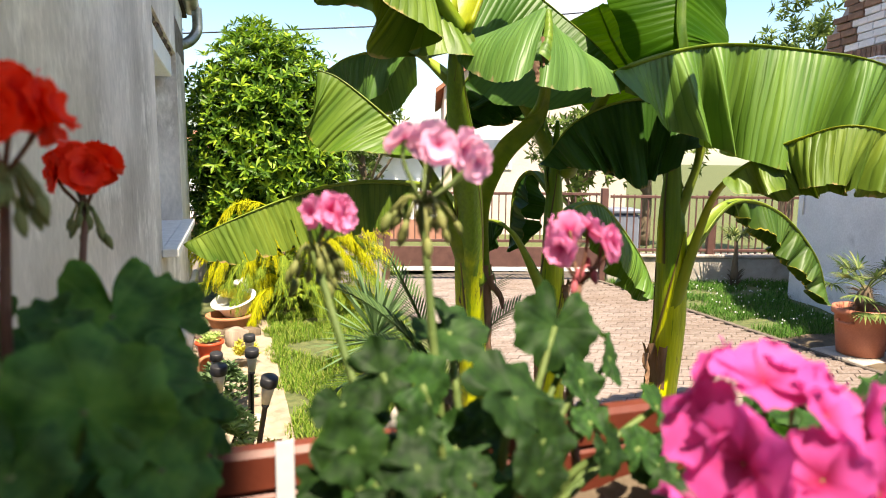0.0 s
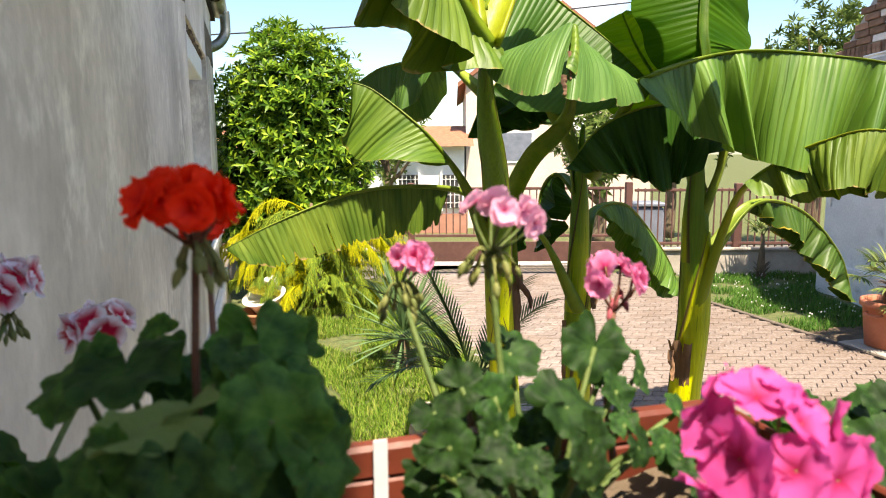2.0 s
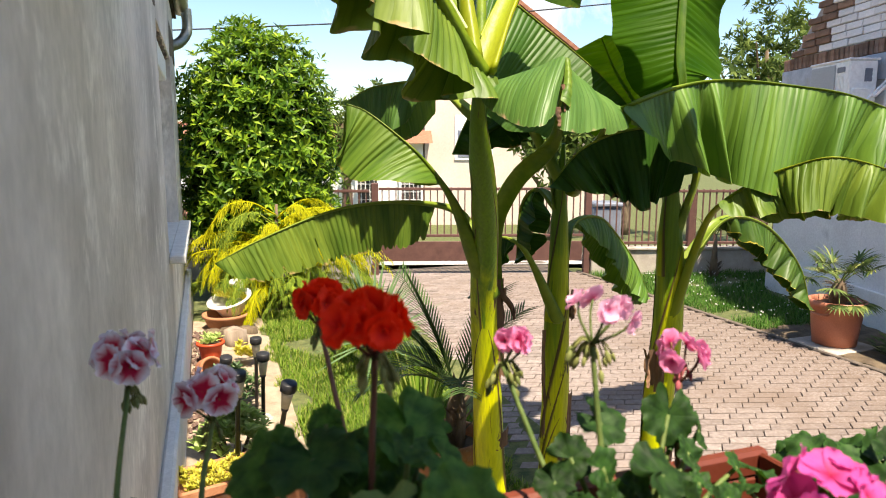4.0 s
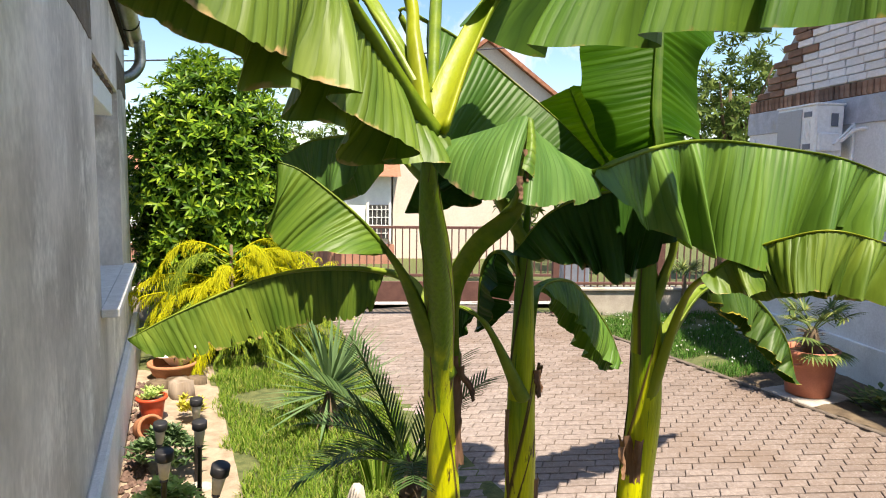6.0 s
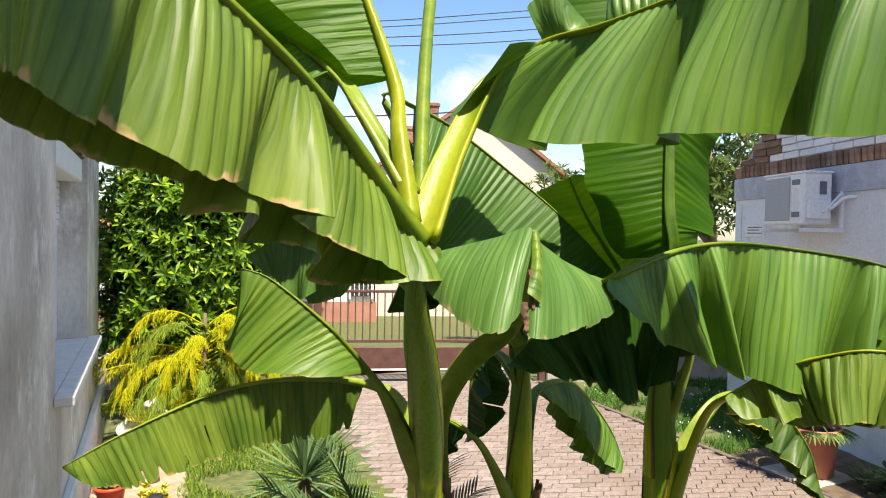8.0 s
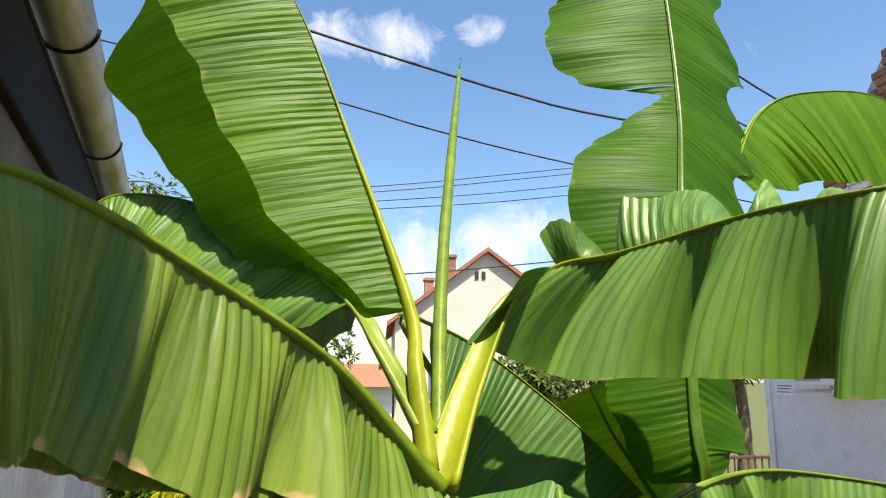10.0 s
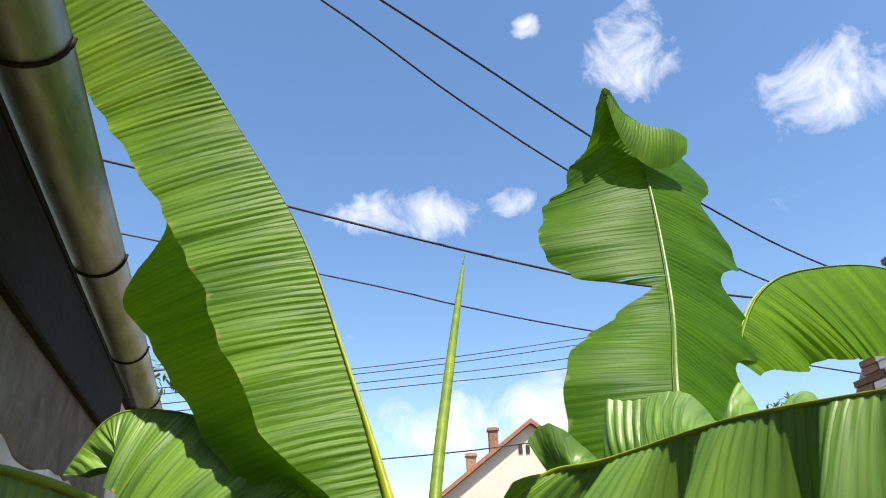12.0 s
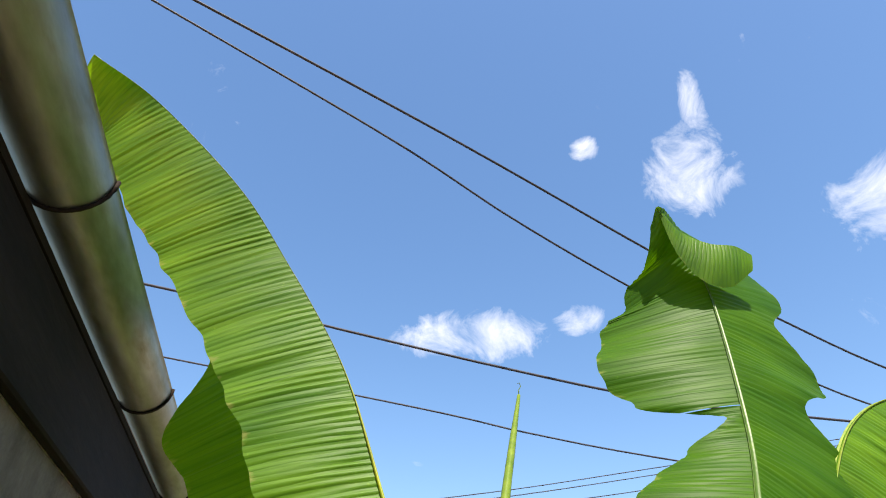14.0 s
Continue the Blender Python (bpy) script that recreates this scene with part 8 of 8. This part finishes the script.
foliage(g, placed([
    (0.944, 0.965, 1.490, 0.0165, (-0.3, -0.8, 0.5)), (0.957, 0.945, 1.490, 0.014, (0.2, -0.9, 0.3)), (0.923, 0.95, 1.483, 0.014, (-0.3, -0.35, 0.9)),
    (0.950, 0.925, 1.479, 0.0105, (0.2, -0.9, 0.3)), (0.920, 0.91, 1.481, 0.014, (-0.4, -0.8, 0.3)), (0.994, 0.93, 1.486, 0.0235, (0.2, -0.45, 0.9)),
    (0.995, 0.905, 1.477, 0.0155, (0.3, -0.9, 0.2)), (1.041, 0.985, 1.500, 0.023, (-0.1, -0.95, 0.35)), (0.984, 0.99, 1.500, 0.020, (0.1, -0.5, 0.75)),
    (0.939, 0.89, 1.480, 0.012, (0.0, -0.6, 0.8)), (0.987, 0.95, 1.464, 0.014, (0.0, -0.8, 0.5)), (0.962, 0.90, 1.469, 0.011, (0.1, -0.7, 0.6)),
    (0.984, 0.885, 1.475, 0.012, (0.2, -0.9, 0.3)), (1.049, 0.97, 1.475, 0.014, (0.4, -0.7, 0.5)), (1.084, 1.0, 1.475, 0.016, (0.7, -0.6, 0.3)),
    (1.044, 0.95, 1.461, 0.011, (0.1, -0.6, 0.8)), (1.041, 0.93, 1.456, 0.012, (0.4, -0.8, 0.3)), (0.930, 0.89, 1.472, 0.011, (-0.3, -0.7, 0.6)),
    (0.912, 0.93, 1.462, 0.012, (-0.6, -0.6, 0.5)), (1.050, 0.99, 1.479, 0.015, (0.3, -0.5, 0.8)), (0.937, 0.975, 1.468, 0.013, (-0.2, -0.7, 0.6)),
    (1.092, 0.965, 1.458, 0.013, (0.6, -0.6, 0.5)), (1.072, 0.95, 1.444, 0.012, (0.2, -0.8, 0.5))], 0.985), 15)
foliage(g, crown_spots((0.965, 0.95, 1.443), (0.05, 0.045, 0.012), 14, 14, 0.010, 0.016), 16)
foliage(g, crown_spots((1.12, 0.925, 1.432), (0.05, 0.06, 0.012), 12, 31, 0.012, 0.019, 1.405), 32)

flowerpot("flowerpot", (1.33, 0.94, 1.222), 0.085, 0.12, M_BOXPLASTIC, "round brown plastic pot with a pink geranium on the parapet")
g = thing("geranium", (1.33, 0.94, 1.33), "geranium with one large deep pink flower head", "geranium", "geraniums")
umbel(g, (1.3, 0.92, 1.33), (1.061, 0.852, 1.482), M_HOTPINK, 14, 0.033, 0.0178, 17, 5, "large deep pink flower head", face=(-0.35, -0.75, 0.6), dome=0.8, low=-0.1, buds=3)
foliage(g, crown_spots((1.28, 0.98, 1.405), (0.09, 0.07, 0.02), 20, 18, 0.02, 0.032, 1.335), 19)


# ---- air conditioner and fittings on the neighbour's wall ----
ac = thing("air_conditioner", RM @ Vector((0.65, 0.05, 2.0)), "white outdoor air conditioning unit on wall brackets", "air conditioner")
sh = Shape()
box(sh, (0.36, 0.07, 2.05), (0.97, 0.35, 2.53), RM, bev=0.014)
box(sh, (0.35, 0.06, 2.525), (0.98, 0.36, 2.545), RM, bev=0.006)
part("housing", sh, M_ACPAINT, ac, "", False)
sh = Shape()
box(sh, (0.56, 0.351, 2.09), (0.945, 0.36, 2.5), RM, bev=0.004)
part("fan_grille", sh, surf("grey grille", (0.36, 0.37, 0.39), (0.45, 0.46, 0.48), 90, 0.5, 0.4, 220), ac, "grey fan grille", False)
for z in (2.12, 2.42):
    sh = Shape()
    box(sh, (0.42, 0.351, z), (0.53, 0.357, z + 0.05), RM)
    part("vent", sh, M_BIN, ac, "dark vent slot", False)
sh = Shape()
box(sh, (0.318, 0.11, 2.10), (0.359, 0.33, 2.27), RM, bev=0.012)
part("valve_cover", sh, M_ACPAINT, ac, "", False)
for u in (0.285, 0.9):
    sh = Shape()
    box(sh, (u, 0.0, 1.98), (u + 0.035, 0.42, 2.015), RM, bev=0.004)
    box(sh, (u, 0.0, 2.016), (u + 0.035, 0.03, 2.36), RM, bev=0.004)
    tube(sh, [RM @ Vector((u + 0.017, 0.03, 2.33)), RM @ Vector((u + 0.017, 0.16, 2.2)), RM @ Vector((u + 0.017, 0.2, 2.16))], [0.011, 0.011], 8)
    part("bracket", sh, M_ACPAINT, ac, "", False)
for u in (0.43, 0.45, 0.47, 0.49, 0.51):
    sh = Shape()
    box(sh, (u, 0.3505, 2.20), (u + 0.010, 0.354, 2.39), RM)
    part("louvre", sh, M_ACPAINT, ac, "", False)
sh = Shape()
box(sh, (0.353, 0.13, 2.33), (0.3585, 0.2, 2.45), RM, bev=0.001)
part("rating_plate", sh, M_BIN, ac, "grey rating plate", False)
sh = Shape()
tube(sh, [RM @ Vector(p) for p in ((0.35, 0.2, 2.2), (0.3, 0.12, 2.2), (0.25, 0.06, 2.28), (0.2, 0.03, 2.3), (0.1, -0.05, 2.3))], [0.018, 0.018], 8)
part("pipe", sh, M_ACPAINT, ac)
sign = thing("wall_sign", RM @ Vector((1.68, 0.01, 1.96)), "small white enamel sign with unreadable lines", "sign")
sh = Shape()
box(sh, (1.48, 0.001, 1.93), (1.86, 0.012, 2.06), RM, bev=0.003)
part("plate", sh, M_WHITE, sign, "", False)
sh = Shape()
for z in (1.965, 2.0, 2.03):
    box(sh, (1.53, 0.0125, z), (1.81, 0.0135, z + 0.012), RM)
part("lines", sh, M_BIN, sign, "", False)
sh = Shape()
tube(sh, [RM @ Vector((1.95, 0.012, 2.3)), RM @ Vector((1.95, 0.012, 1.0))], [0.009, 0.009], 6)
solo("conduit", sh, M_WHITE, "thin white conduit down the wall", "conduit")


# ---- bricks of the gable ----
def brick_mesh(name, l, h, mat, seed):
    sh = Shape()
    vs, fs = bm_box((-l / 2, -0.05, -h / 2), (l / 2, 0.0, h / 2), 0.006)
    rnd = random.Random(seed)
    sh.add([v + Vector((rnd.uniform(-1, 1), rnd.uniform(-1, 1), rnd.uniform(-1, 1))) * 0.0025 for v in vs], fs)
    return sh.mesh(name, mat, False)


WHITE_BRICKS = [brick_mesh("brick", 0.238, 0.066, M_BRICK_WHITE, s) for s in range(4)]
RED_BRICKS = [brick_mesh("brick", 0.238, 0.066, M_BRICK_RED, s) for s in range(4)]
SOLDIERS = [brick_mesh("brick", 0.062, 0.13, M_BRICK_RED, s + 9) for s in range(3)]


def lay(me, u, out, z, parent, tilt=0.0):
    ob = new("brick", me)
    ob.parent = parent
    ob.matrix_basis = RM @ pose(u, out, z, 0, tilt, 0)
    return ob


rnd = random.Random(8)
u = U1 - 0.03
while u > -1.9:
    lay(rnd.choice(SOLDIERS), u, rnd.uniform(0.008, 0.026), 2.668, gable, rnd.uniform(-2, 2))
    u -= 0.074
row = 0
z = 2.778
while z < APEX:
    edge = U1 - (z - 2.60) * 1.0 + rnd.uniform(-0.02, 0.06)
    u = edge - 0.12
    k = 0
    while u > max(-1.9, U0 + (z - 2.6)):
        bare = u > edge - 0.42 - 0.12 * math.sin(row * 1.7)
        lay(rnd.choice(RED_BRICKS if bare else WHITE_BRICKS), u - (0.125 if row % 2 and k == 0 else 0.0), rnd.uniform(0.0, 0.012) + (0.012 if bare else 0), z, gable, rnd.uniform(-0.7, 0.7))
        u -= 0.25 + (0.125 if row % 2 and k == 0 else 0.0)
        k += 1
    z += 0.077
    row += 1


# ---- pavers of the drive ----
def paver_outline(l, w):
    """Block with slanting ends."""
    return [(0.0, 0.0), (l, 0.0), (l + 0.030, w), (0.030, w)]


PL, PW = 0.172, 0.088


def paver_mesh(name, mat, seed):
    sh = Shape()
    pts = paver_outline(PL - 0.006, PW - 0.014)
    c = Vector((PL / 2, PW / 2, 0))
    n = len(pts)
    rnd = random.Random(seed)
    tx, ty = rnd.uniform(-0.008, 0.008), rnd.uniform(-0.008, 0.008)
    low = [Vector((x, y, -0.014)) for x, y in pts]
    mid = [Vector((x, y, -0.0035)) for x, y in pts]
    top = [Vector((x + (c.x - x) * 0.04, y + (c.y - y) * 0.07, 0.0 + tx * (x - c.x) + ty * (y - c.y))) for x, y in pts]
    fs = [tuple(range(2 * n, 3 * n))]
    for i in range(n):
        j = (i + 1) % n
        fs += [(i, j, n + j, n + i), (n + i, n + j, 2 * n + j, 2 * n + i)]
    sh.add(low + mid + top, fs)
    return sh


PAVERS = [paver_mesh("paver", M_PAVER, s).mesh("paver", M_PAVER, False) for s in range(4)]
RAW = [paver_mesh("paver", M_PAVER, s) for s in range(4)]
PM = Matrix.Translation((3.8, 4.6, 0.002)) @ Matrix(((FU.x, FN.x, 0, 0), (FU.y, FN.y, 0, 0), (0, 0, 1, 0), (0, 0, 0, 1)))
rnd = random.Random(2)
rest = Shape()
made = 0
for r in range(-60, 60):
    for k in range(-20, 22):
        p = PM @ Vector((k * PL + (PL / 2 if r % 2 else 0), r * PW, 0))
        if p.y < 1.1 or p.x + 0.1 > 5.55 or p.x < drive_left(p.y) + 0.02:
            continue
        q = (p - FO).dot(FN)
        if q > 0.05:
            continue
        i = rnd.randrange(4)
        dz = rnd.uniform(-0.0025, 0.0025)
        m = Matrix.Translation((0, 0, dz)) @ PM @ pose(k * PL + (PL / 2 if r % 2 else 0), r * PW, 0, 0, 0, rnd.uniform(-0.5, 0.5))
        if 4.05 < p.y < 5.15 and p.x > 2.5 and made < 300:
            ob = new("paver", PAVERS[i])
            ob.parent = drive
            ob.matrix_basis = m
            made += 1
        else:
            rest.add([m @ v for v in map(Vector, RAW[i].v)], RAW[i].f)
field = part("paver_field", rest, M_PAVER, drive, "", False)
field["kind"] = "stuff"
